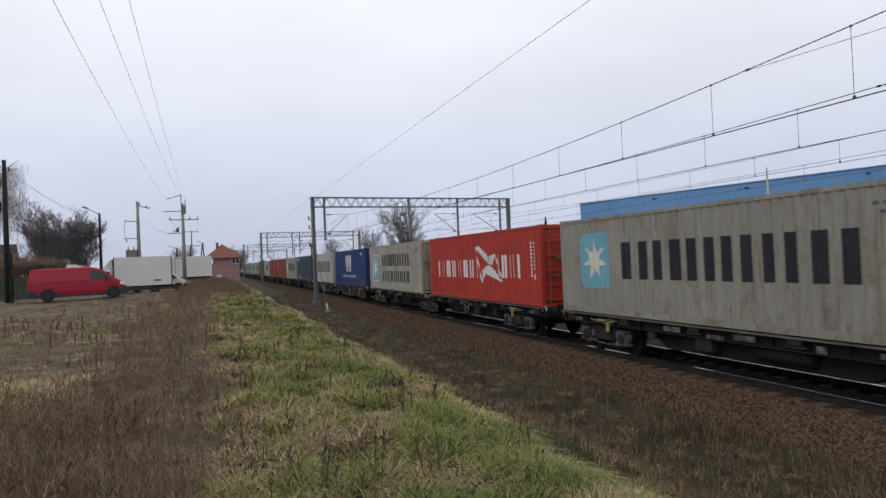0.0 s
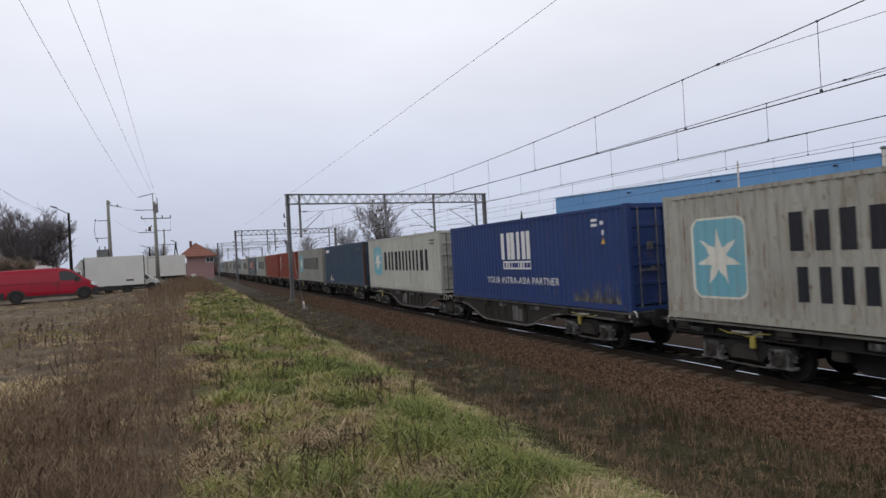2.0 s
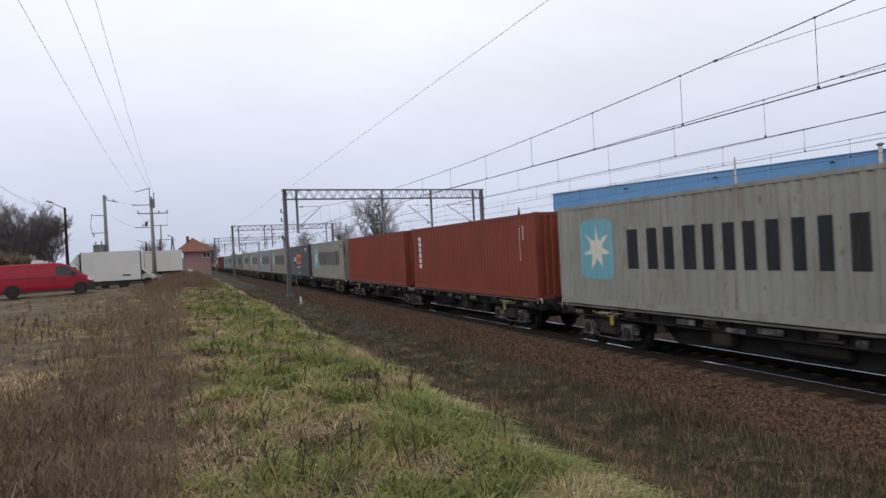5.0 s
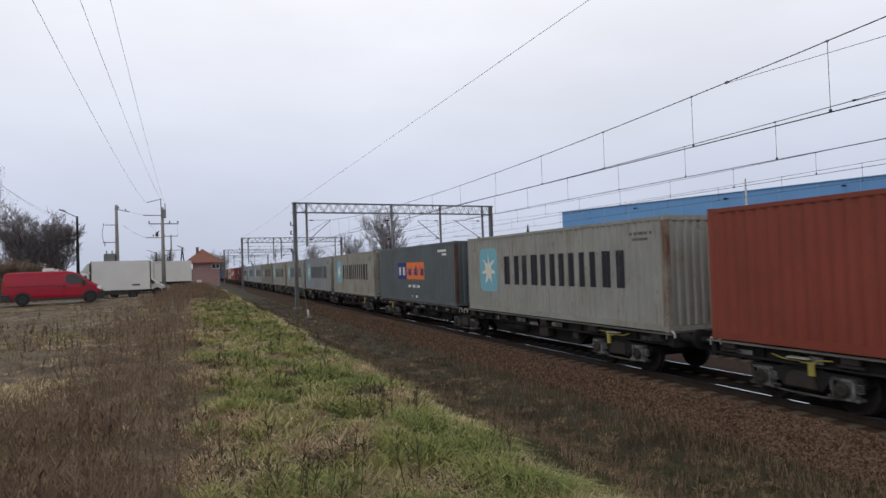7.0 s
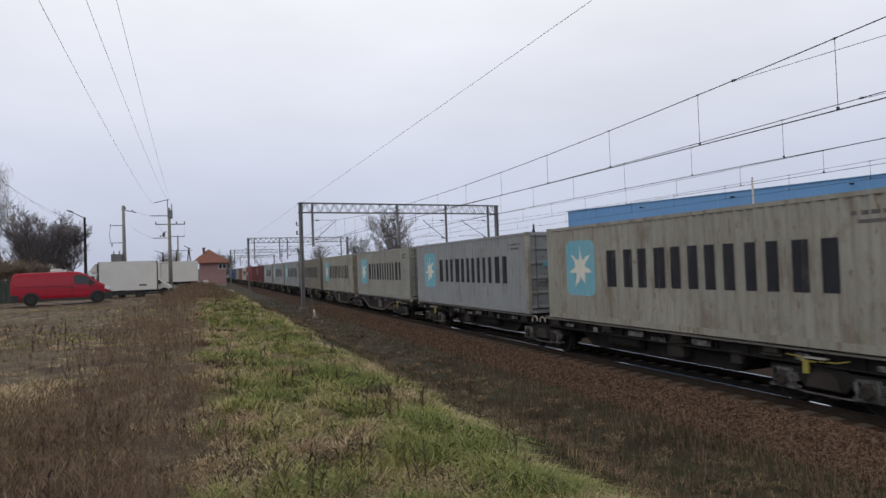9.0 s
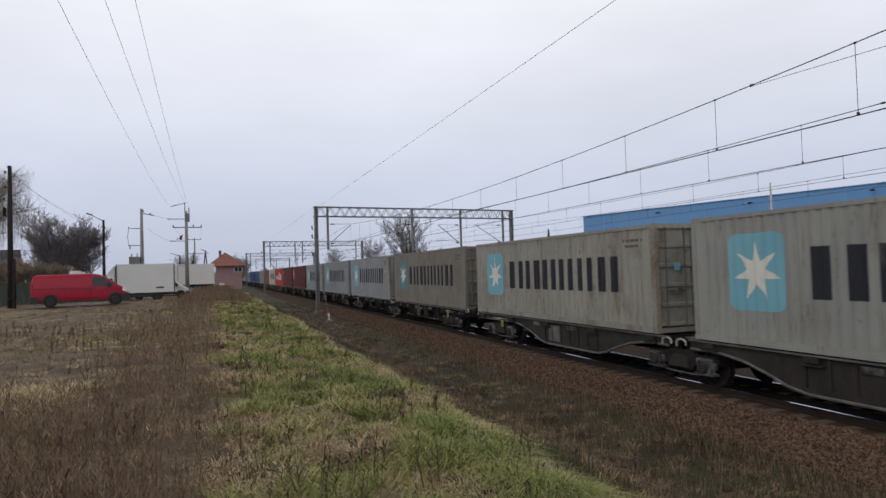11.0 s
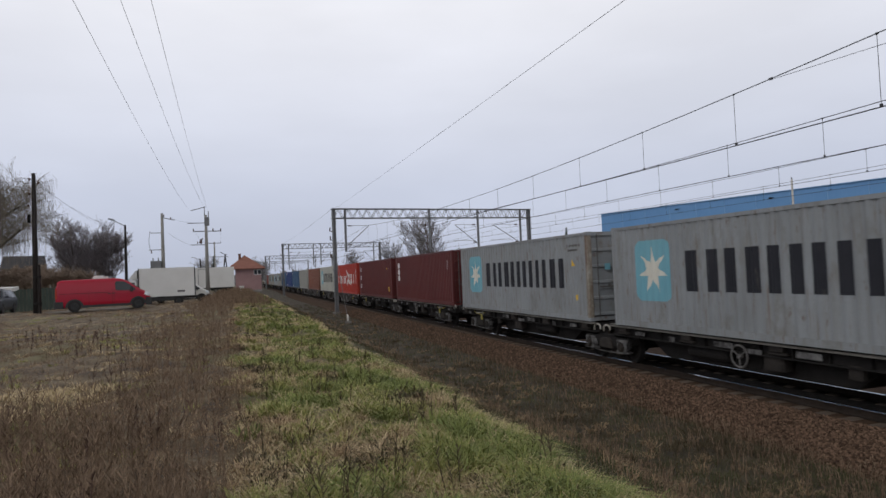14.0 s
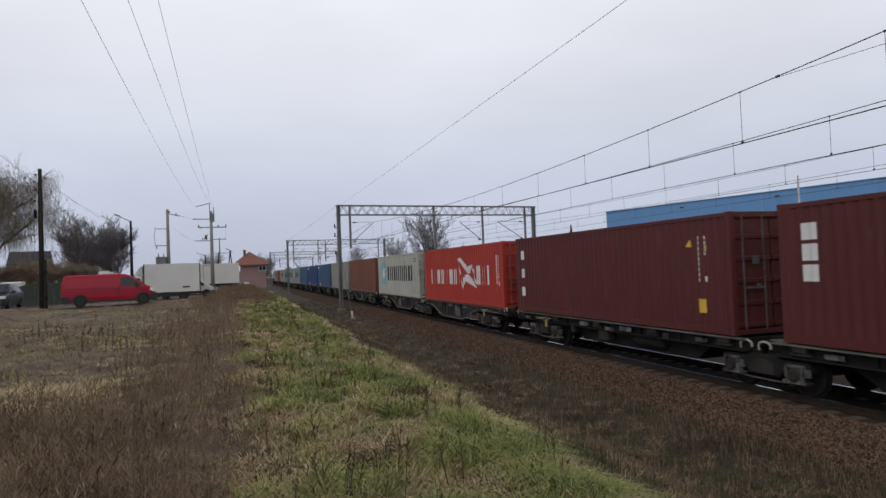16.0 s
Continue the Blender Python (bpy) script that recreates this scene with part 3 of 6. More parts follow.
CORNERS = [(x, y) for x in (-1, 1) for y in (-1, 1)]
PROTO = {
    "side": {-1: side_shape(-1), 1: side_shape(1)},
    "roof": roof_shape(),
    "end": end_shape(LONG / 2 - 0.02, -1),
    "front_end": end_shape(-LONG / 2 + 0.02, 1),
    "door": {-1: door_shape(-1), 1: door_shape(1)},
    "post": Shape().box((0, 0, TALL / 2), (0.17, 0.16, TALL - 0.24), None, 0.02),
    "casting": Shape().box((0, 0, 0), (0.182, 0.178, 0.118), None, 0.02),
    "top_rail": Shape().box((0, 0, 0), (0.07, LONG - 0.36, 0.09)),
    "bottom_rail": Shape().box((0, 0, 0), (0.06, LONG - 0.36, 0.16)),
    "header": Shape().box((0, 0, 0), (WIDE - 0.36, 0.12, 0.12)),
    "floor": Shape().box((0, 0, 0.10), (WIDE - 0.16, LONG - 0.3, 0.12)),
}
CACHE = {}


def shared(key, shape, material):
    k = (key, material.name)
    if k not in CACHE:
        CACHE[k] = shape.mesh(str(key[0]), material)
    return CACHE[k]


def clip_strip(poly, lo, hi):
    """Cut a convex outline of (y, z) to lo <= y <= hi."""
    for bound, sign in ((lo, 1), (hi, -1)):
        out = []
        for p, q in zip(poly, poly[1:] + poly[:1]):
            dp, dq = sign * (p[0] - bound), sign * (q[0] - bound)
            if dp >= 0:
                out.append(p)
            if dp * dq < 0:
                t = dp / (dp - dq)
                out.append((p[0] + t * (q[0] - p[0]), p[1] + t * (q[1] - p[1])))
        poly = out
        if len(poly) < 3:
            return []
    return poly


def mark_shape(outlines, lift=0.003):
    """Outlines of (u, z), u from the far end, painted onto the corrugated wall."""
    s = Shape()
    for o in outlines:
        o = [(LONG / 2 - u, z) for u, z in o]
        lo, hi = min(p[0] for p in o), max(p[0] for p in o)
        cuts = [lo] + [y for y in WAVE_Y if lo < y < hi] + [hi]
        for a, b in zip(cuts, cuts[1:]):
            piece = clip_strip(o, a, b)
            if len(piece) >= 3:
                s.poly([(FACE + float(np.interp(y, WAVE_Y, WAVE_D)) - lift, y, z) for y, z in piece])
    return s


def rect(u0, u1, z0, z1):
    return [(u0, z0), (u1, z0), (u1, z1), (u0, z1)]


def star(cu, cz, r, n=7):
    out = []
    for i in range(n):
        a = math.pi / 2 + 2 * math.pi * i / n
        w = math.pi / n
        tip = (cu + r * math.cos(a), cz + r * math.sin(a))
        q = r * 0.38
        out.append([(cu, cz), (cu + q * math.cos(a - w), cz + q * math.sin(a - w)), tip, (cu + q * math.cos(a + w), cz + q * math.sin(a + w))])
    return out


def blocks(spans, z0, z1, share=0.36):
    """Plain paired upright bars in the place of large lettering."""
    out = []
    for a, b in spans:
        w = (b - a) * share
        out += [rect(a, a + w, z0, z1), rect(b - w, b, z0, z1)]
    return out


WORD = [(3.3, 4.48), (4.68, 5.74), (5.96, 6.88), (7.10, 8.0), (8.3, 9.18), (9.5, 10.48)]


def spread(u0, u1, n, gap=0.12):
    w = (u1 - u0 + gap) / n
    return [(u0 + i * w, u0 + (i + 1) * w - gap) for i in range(n)]


def rounded(u0, u1, z0, z1, r=0.2):
    """A panel outline with rounded corners."""
    out = []
    for cu, cz, a0 in ((u1 - r, z1 - r, 0), (u0 + r, z1 - r, 90), (u0 + r, z0 + r, 180), (u1 - r, z0 + r, 270)):
        out += [(cu + r * math.cos(radians(a0 + 22.5 * i)), cz + r * math.sin(radians(a0 + 22.5 * i))) for i in range(5)]
    return out


CODES = [rect(10.75 + 0.2 * i, 10.9 + 0.2 * i, 2.45, 2.53) for i in range(5)] + [rect(10.9, 11.5, 2.3, 2.37)]


def dashes(u, z0, z1, w=0.07, step=0.13):
    """A column of small marks, as upright code lettering shows from afar."""
    return [rect(u, u + w, z0 + step * i, z0 + step * (i + 0.68)) for i in range(int((z1 - z0) / step))]



def marks_word(ob, panel=MARK_SKY):
    part("emblem_panel", mark_shape([rounded(1.18, 2.67, 0.76, 2.43)]), panel, ob, "pale blue square panel")
    part("emblem_star", mark_shape(star(1.95, 1.6, 0.66), 0.006), MARK_CREAM, ob, "cream seven-pointed star")
    part("lettering", mark_shape(blocks(WORD, 1.05, 2.08)), MARK_DARK, ob, "large black lettering bars")
    part("code_mark", mark_shape(CODES), GREASE, ob, "small grey code bars")


def marks_faded(ob):
    marks_word(ob, MARK_TEAL)


def marks_word_stickers(ob):
    """The word and star, with yellow stickers near the door end."""
    marks_word(ob)
    part("warning_sticker", mark_shape([[(11.02, 1.80), (11.28, 1.80), (11.15, 2.04)]]), MARK_YELLOW, ob, "yellow warning triangle")
    part("warning_sticker", mark_shape([rect(11.25, 11.45, 0.66, 0.84)]), MARK_YELLOW, ob, "yellow data sticker")


def marks_two_rows(ob):
    part("panel_border", mark_shape([rounded(0.90, 2.45, 0.50, 2.30, 0.24)]), MARK_CREAM, ob, "thin cream border of the panel")
    part("emblem_panel", mark_shape([rounded(0.95, 2.4, 0.55, 2.25)], 0.006), MARK_SKY, ob, "pale blue square panel")
    part("emblem_star", mark_shape(star(1.68, 1.4, 0.66), 0.009), MARK_CREAM, ob, "cream seven-pointed star")
    part("lettering", mark_shape(blocks(spread(3.5, 9.7, 6, 0.2), 1.5, 2.26)), MARK_DARK, ob, "upper row of black lettering bars")
    part("lettering", mark_shape(blocks(spread(3.65, 9.75, 7, 0.2), 0.52, 1.2)), MARK_DARK, ob, "lower row of black lettering bars")
    part("code_mark", mark_shape(CODES), GREASE, ob, "small grey code bars")


def marks_bird(ob):
    part("lettering", mark_shape(blocks(spread(1.36, 6.4, 7, 0.14), 0.95, 1.74, 0.22)), MARK_WHITE, ob, "white lettering bars")
    bird = [[(6.2, 2.28), (6.6, 2.32), (7.5, 1.62), (7.2, 1.72)], [(6.6, 2.32), (7.6, 1.85), (8.1, 1.75), (7.5, 1.55)], [(7.6, 1.85), (8.3, 1.95), (8.0, 1.5), (7.5, 1.55)],
            [(6.8, 0.74), (6.95, 0.74), (7.15, 1.3), (6.95, 1.32)], [(6.95, 0.9), (7.3, 1.12), (7.7, 1.5), (7.15, 1.42)], [(7.3, 1.12), (8.9, 0.80), (8.3, 1.22), (7.7, 1.5)],
            [(6.18, 2.28), (6.28, 2.2), (6.9, 0.74), (6.8, 0.74)], [(8.22, 1.95), (8.3, 1.95), (8.95, 0.82), (8.85, 0.80)]]
    part("emblem_bird", mark_shape(bird), MARK_WHITE, ob, "white swept emblem shapes")
    part("lettering", mark_shape(blocks(spread(8.5, 10.45, 3, 0.15), 0.98, 1.88, 0.22)), MARK_WHITE, ob, "white lettering bars")
    part("code_mark", mark_shape(dashes(11.42, 1.05, 2.44, 0.08) + dashes(11.65, 1.3, 2.44, 0.08) + [rect(11.6, 11.75, 0.95, 1.15)]), MARK_WHITE, ob, "upright white code bars")


def marks_slogan(ob):
    part("lettering", mark_shape(blocks(spread(4.8, 6.95, 3, 0.1), 1.48, 2.44, 0.38)), MARK_WHITE, ob, "bold white lettering bars")
    part("lettering_panel", mark_shape([rect(4.85, 6.95, 1.13, 1.42)]), MARK_WHITE, ob, "white name panel")
    part("lettering", mark_shape([rect(a, b, 1.19, 1.36) for a, b in spread(4.95, 6.85, 9, 0.07)], 0.006), MARK_INDIGO, ob, "small dark bars on the white panel")
    cu = bpy.data.curves.new("slogan", "FONT")
    cu.body = "YOUR INTRA-ASIA PARTNER"
    cu.size, cu.align_x, cu.extrude = 0.42, "CENTER", 0.001
    holder = bpy.data.objects.new("slogan", cu)
    scene.collection.objects.link(holder)
    bpy.context.view_layer.update()
    me = bpy.data.meshes.new_from_object(holder.evaluated_get(bpy.context.evaluated_depsgraph_get()))
    bpy.data.objects.remove(holder)
    width = max(v.co.x for v in me.vertices) - min(v.co.x for v in me.vertices)
    me.transform(Matrix.Diagonal((5.2 / width, 0.8, 1, 1)))
    me.transform(Matrix(((0, 0, 1, 0), (-1, 0, 0, 0), (0, 1, 0, 0), (0, 0, 0, 1))))
    me.materials.clear()
    me.materials.append(MARK_WHITE)
    o = part("slogan", me, MARK_WHITE, ob, "white slogan lettering")
    o.location = (FACE - 0.005, LONG / 2 - 6.1, 0.62)
    part("code_mark", mark_shape([rect(10.5, 10.85, 2.5, 2.58), rect(10.5, 10.85, 2.36, 2.44), rect(10.95, 11.15, 2.4, 2.5), rect(11.0, 11.15, 2.1, 2.24)]), MARK_WHITE, ob, "small white code bars")
    part("warning_sticker", mark_shape([[(10.95, 1.85), (11.2, 1.85), (11.08, 2.05)]]), MARK_YELLOW, ob, "yellow warning triangle")
    stain = []
    for i in range(64):
        u = 9.45 + 0.036 * i
        tall = 0.10 + 0.62 * abs(math.sin(i * 1.7) * math.sin(i * 0.61 + 0.4)) * min(1.0, 0.25 + i / 30)
        stain.append([(u, 0.18), (u + 0.05, 0.18), (u + 0.035, 0.18 + tall), (u + 0.02, 0.18 + tall * 0.97)])
    part("scraped_patch", mark_shape(stain), SCUFF, ob, "scraped pale patch along the lower edge")


def marks_small(ob):
    part("lettering", mark_shape([rect(a, b, 2.38, 2.6) for a, b in spread(0.45, 1.7, 4, 0.08)]), MARK_WHITE, ob, "small white name bars")
    part("emblem_panel", mark_shape([rect(0.3, 0.45, 2.38, 2.6)]), SCARLET, ob, "small red emblem")
    part("code_mark", mark_shape([rect(10.4, 11.2, 2.45, 2.52), rect(10.6, 11.2, 2.3, 2.36)]), GREASE, ob, "small grey code bars")
    part("scraped_patch", mark_shape([[(1.5 + 0.25 * i, 0.18), (1.62 + 0.25 * i, 0.18), (1.56 + 0.25 * i, 0.3 + 0.2 * (i % 3))] for i in range(7)]), WHITEPAINT, ob, "pale scrapes along the lower edge")


def marks_panel(ob):
    part("emblem_panel", mark_shape([rect(3.7, 5.15, 1.15, 2.03)]), MARK_INDIGO, ob, "indigo name panel")
    part("emblem_panel", mark_shape([rect(5.15, 8.0, 1.15, 2.03)]), MARK_ORANGE, ob, "orange name panel")
    part("lettering", mark_shape(blocks(spread(3.95, 5.05, 3, 0.1), 1.35, 1.8, 0.3), 0.006), MARK_WHITE, ob, "white lettering bars on the indigo panel")
    part("lettering", mark_shape([rect(a, b, 1.35, 1.7 + 0.15 * (i % 3 == 0)) for i, (a, b) in enumerate(spread(5.4, 7.9, 12, 0.1))], 0.006), MARK_INDIGO, ob, "indigo lettering bars on the orange panel")
    part("lettering", mark_shape([rect(a, b, 0.72, 0.86) for a, b in spread(5.4, 7.5, 11, 0.08)]), MARK_WHITE, ob, "small white address bars")
    part("code_mark", mark_shape([rect(10.0, 11.1, 2.45, 2.56), rect(10.5, 11.1, 2.28, 2.38), rect(6.0, 6.15, 0.2, 0.32), rect(6.7, 6.85, 0.2, 0.32)]), MARK_WHITE, ob, "small white code bars")


def marks_upright(ob):
    part("lettering", mark_shape([rect(0.42 + 0.03 * (i % 2), 0.72, 0.6 + 0.72 * i, 0.95 + 0.72 * i) for i in range(3)]), MARK_WHITE, ob, "upright white lettering bars")
    part("code_mark", mark_shape(dashes(11.02, 1.25, 2.52, 0.06) + dashes(11.25, 1.9, 2.52, 0.05) + [rect(11.25, 11.33, 1.25, 1.38)]), MARK_WHITE, ob, "upright white code bars")
    part("warning_sticker", mark_shape([[(10.6, 2.12), (10.85, 2.12), (10.73, 2.32)], rect(11.25, 11.36, 2.0, 2.15)]), MARK_YELLOW, ob, "yellow warning stickers")
    part("warning_sticker", mark_shape([rect(10.98, 11.25, 0.48, 0.82)]), MARK_YELLOW, ob, "yellow data sticker")


def marks_column(ob):
    part("lettering", mark_shape([rect(0.6, 0.95, 1.28 + 0.42 * i, 1.62 + 0.42 * i) for i in range(3)]), MARK_WHITE, ob, "upright white lettering bars")
    part("code_mark", mark_shape(dashes(11.02, 1.25, 2.52, 0.06) + dashes(11.25, 1.9, 2.52, 0.05)), MARK_WHITE, ob, "upright white code bars")


def marks_tall_column(ob):
    part("lettering", mark_shape([rect(0.75, 1.15, 0.95 + 0.26 * i, 1.15 + 0.26 * i) for i in range(6)]), MARK_WHITE, ob, "column of white lettering bars")
    part("code_mark", mark_shape(dashes(11.0, 1.3, 2.52) + dashes(11.25, 2.0, 2.52, 0.06)), MARK_WHITE, ob, "upright white code bars")


def marks_codes(ob):
    part("code_mark", mark_shape(dashes(11.3, 1.22, 2.5) + dashes(11.6, 2.05, 2.5) + [rect(11.58, 11.68, 1.5, 1.7)]), MARK_WHITE, ob, "upright white code bars")
    part("warning_sticker", mark_shape([rect(11.57, 11.69, 1.82, 1.98), [(11.52, 1.22), (11.74, 1.22), (11.63, 1.42)]]), MARK_YELLOW, ob, "yellow warning stickers")


RUSTY_ENDS = (2, 9, 12, 14, 16, 18)


def container(material, label, marks, doors=True, rusty=False):
    ob = thing("shipping_container", label, "container", None, "containers on the train")
    for s in (-1, 1):
        part("side_wall", shared(("side_wall", s), PROTO["side"][s], material), material, ob)
        o = part("top_rail", shared(("top_rail",), PROTO["top_rail"], material), material, ob)
        o.location = (s * (WIDE / 2 - 0.04), 0, TALL - 0.06)
        o = part("bottom_rail", shared(("bottom_rail",), PROTO["bottom_rail"], material), material, ob)
        o.location = (s * (WIDE / 2 - 0.035), 0, 0.085)
    part("roof", shared(("roof",), PROTO["roof"], material), material, ob)
    part("floor", shared(("floor",), PROTO["floor"], GRIME), GRIME, ob, "grimy container underside")
    part("end_wall", shared(("end_wall",), PROTO["end"], material), material, ob)
    for x, y in CORNERS:
        pm = RUSTY if rusty and y < 0 else OXIDE if material in (TEAL, STEELGREY) and y < 0 else material
        o = part("corner_post", shared(("corner_post",), PROTO["post"], pm), pm, ob, "rust-streaked corner post" if pm in (RUSTY, OXIDE) else "")
        o.location = (x * (WIDE / 2 - 0.088), y * (LONG / 2 - 0.088), 0)
        for z in (0.059, TALL - 0.059):
            o = part("corner_casting", shared(("corner_casting",), PROTO["casting"], material), material, ob, "worn steel corner casting")
            o.location = (x * (WIDE / 2 - 0.091), y * (LONG / 2 - 0.089), z)
    for y in (-1, 1):
        for z in (0.07, TALL - 0.07):
            o = part("header", shared(("header",), PROTO["header"], material), material, ob)
            o.location = (0, y * (LONG / 2 - 0.07), z)
    if doors:
        for s in (-1, 1):
            d = part("door", shared(("door", s), PROTO["door"][s], material), material, ob)
            for x in (0.25, 0.85):
                b = part("locking_bar", shared(("locking_bar",), Shape().tube((0, 0, 0.1), (0, 0, TALL - 0.1), 0.02, None, 6), GREASE), GREASE, d, "grey steel locking bar")
                b.location = (s * x, -LONG / 2 + 0.005, 0)
            hd = part("door_handle", shared(("door_handle",), Shape().box((0, 0, 0), (0.5, 0.03, 0.05)).box((0.1, 0, 0.03), (0.08, 0.05, 0.12)), GREASE), GREASE, d, "grey steel door handle")
            hd.location = (s * 0.55, -LONG / 2 - 0.012, 1.1)
        part("door_placard", Shape().box((-0.5, -LONG / 2 + 0.0, 1.75), (0.2, 0.01, 0.2)), MARK_SKY if marks in (marks_word, marks_word_stickers, marks_two_rows) else GREASE, ob, "small door placard")
    else:
        part("end_wall", shared(("front_end",), PROTO["front_end"], material), material, ob)
    if marks:
        marks(ob)
    return ob


# ---- wagons ----
def wheel_shape():
    s = Shape()
    n = 20
    rings = [(-0.067, 0.44), (-0.06, 0.458), (0.06, 0.455), (0.075, 0.485), (0.085, 0.475), (0.085, 0.40), (0.02, 0.37), (0.02, 0.16), (0.06, 0.13), (0.06, 0.0001)]
    rings = [(-0.06, 0.0001), (-0.06, 0.13), (-0.01, 0.16), (-0.01, 0.37), (-0.067, 0.40)] + rings
    for (x, r), (x2, r2) in zip(rings, rings[1:]):
        for i in range(n):
            a, b = 2 * math.pi * i / n, 2 * math.pi * (i + 1) / n
            s.poly([(x, r * math.cos(a), r * math.sin(a)), (x, r * math.cos(b), r * math.sin(b)), (x2, r2 * math.cos(b), r2 * math.sin(b)), (x2, r2 * math.cos(a), r2 * math.sin(a))])
    return s


WHEEL = wheel_shape()


def wheelset_shape():
    s = Shape()
    for sg in (-1, 1):
        k = len(s.v)
        s.v += [(sg * -x + sg * 0.7525, y, z) for x, y, z in WHEEL.v]
        s.f += [tuple(k + i for i in f) for f in WHEEL.f]
    s.tube((-0.98, 0, 0), (0.98, 0, 0), 0.08, None, 10)
    return s


def bogie_frame_shape():
    s = Shape()
    for sg in (-1, 1):
        out = [(-1.25, 0.62), (-1.2, 0.74), (-0.55, 0.74), (-0.40, 0.80), (0.40, 0.80), (0.55, 0.74), (1.2, 0.74), (1.25, 0.62), (0.62, 0.60), (0.42, 0.36), (-0.42, 0.36), (-0.62, 0.60)]
        s.prism(out, sg * 0.98, sg * 1.10, 0)
    s.box((0, 0, 0.66), (2.0, 0.5, 0.22))
    s.box((0, 1.2, 0.62), (2.0, 0.1, 0.16)).box((0, -1.2, 0.62), (2.0, 0.1, 0.16))
    return s


AXLE_BOX = Shape().box((0, 0, 0.02), (0.2, 0.30, 0.30), None, 0.05).box((0.0, 0, 0.19), (0.24, 0.42, 0.05)).box((0, 0, -0.15), (0.22, 0.62, 0.05), None, 0.02).box((-0.02, -0.2, 0.02), (0.16, 0.05, 0.36)).box((-0.02, 0.2, 0.02), (0.16, 0.05, 0.36))
AXLE_CAP = Shape().lathe((-0.1, 0, 0), [(0.15, 0.0), (0.15, -0.02), (0.125, -0.025), (0.115, -0.06), (0.07, -0.065), (0.06, -0.045), (0.02, -0.045)], 16, 0)
SPRING = Shape().lathe((0, 0, -0.06), [(0.06, 0), (0.085, 0.02), (0.06, 0.045), (0.085, 0.065), (0.06, 0.09), (0.085, 0.11), (0.06, 0.135), (0.085, 0.155), (0.06, 0.18)], 10)


def brake_wheel_shape():
    s = Shape()
    s.line([(0, 0.25 * math.cos(2 * math.pi * i / 20), 0.25 * math.sin(2 * math.pi * i / 20)) for i in range(21)], 0.024, 6)
    for i in range(3):
        a = 2 * math.pi * i / 3 + 0.5
        s.tube((0, 0, 0), (0, 0.25 * math.cos(a), 0.25 * math.sin(a)), 0.018, None, 6)
    s.tube((-0.03, 0, 0), (0.08, 0, 0), 0.055, None, 10)
    return s


def hoop(y, z, r=0.15, rise=0.10):
    """An upturned bow: a hose loop or a grab handle."""
    pts = [(0, y + r, z - 0.10)] + [(0, y + r * math.cos(math.pi * i / 8), z + rise * math.sin(math.pi * i / 8)) for i in range(9)] + [(0, y - r, z - 0.06)]
    return pts


# an articulated two-unit wagon: its middle bogie at y = 0, the outer ones at both ends
OUTER, INNER = PITCH - 0.62, 0.42
END_BOGIE = PITCH / 2 + 3.9
TOP = FLOOR - 0.03


def bogie(w, y):
    bg = part("bogie", shared(("bogie",), bogie_frame_shape(), SOOT), SOOT, w, "black two-axle bogie frame")
    bg.location = (0, y, 0)
    for ax in (-0.9, 0.9):
        ws = part("wheelset", shared(("wheelset",), wheelset_shape(), SOOT), SOOT, bg, "steel wheelset with worn treads")
        ws.location = (0, ax, 0.46)
        for sg in (-1, 1):
            part("axle_box", shared(("axle_box",), AXLE_BOX, SCUFF), SCUFF, bg, "worn grey axle box").location = (sg * 1.08, ax, 0.48)
            for dy in (-0.25, 0.25):
                part("spring", shared(("spring",), SPRING, SCUFF), SCUFF, bg, "grimy coil spring").location = (sg * 1.07, ax + dy, 0.50)
        for sg in (-1, 1):
            part("brake_shoe", shared(("brake_shoe",), Shape().box((0, 0, 0), (0.09, 0.07, 0.34), None, 0.02).tube((0, 0, 0.1), (0, 0, 0.42), 0.025, None, 6), RAILSIDE), RAILSIDE, bg, "rusty hanging brake shoe").location = (sg * 0.76, ax * 0.42, 0.46)
        part("axle_cap", shared(("axle_cap",), AXLE_CAP, GRIME), GRIME, bg, "greasy round axle cap").location = (-1.08, ax, 0.48)
    for sg in (-1, 1):
        part("brake_rod", shared(("brake_rod",), Shape().line([(0, -1.15, 0.30), (0, -0.4, 0.25), (0, 0.4, 0.25), (0, 1.15, 0.30)], 0.022, 6), GREASE), GREASE, bg, "thin worn brake rod").location = (sg * 1.02, 0, 0)
        part("spring_pocket", shared(("spring_pocket",), Shape().prism([(-0.36, 0.40), (0.36, 0.40), (0.30, 0.62), (0.18, 0.70), (-0.18, 0.70), (-0.30, 0.62)], -0.03, 0.03, 0), GRIME), GRIME, bg, "grimy frame stiffener").location = (sg * 1.125, 0, 0)
    return bg


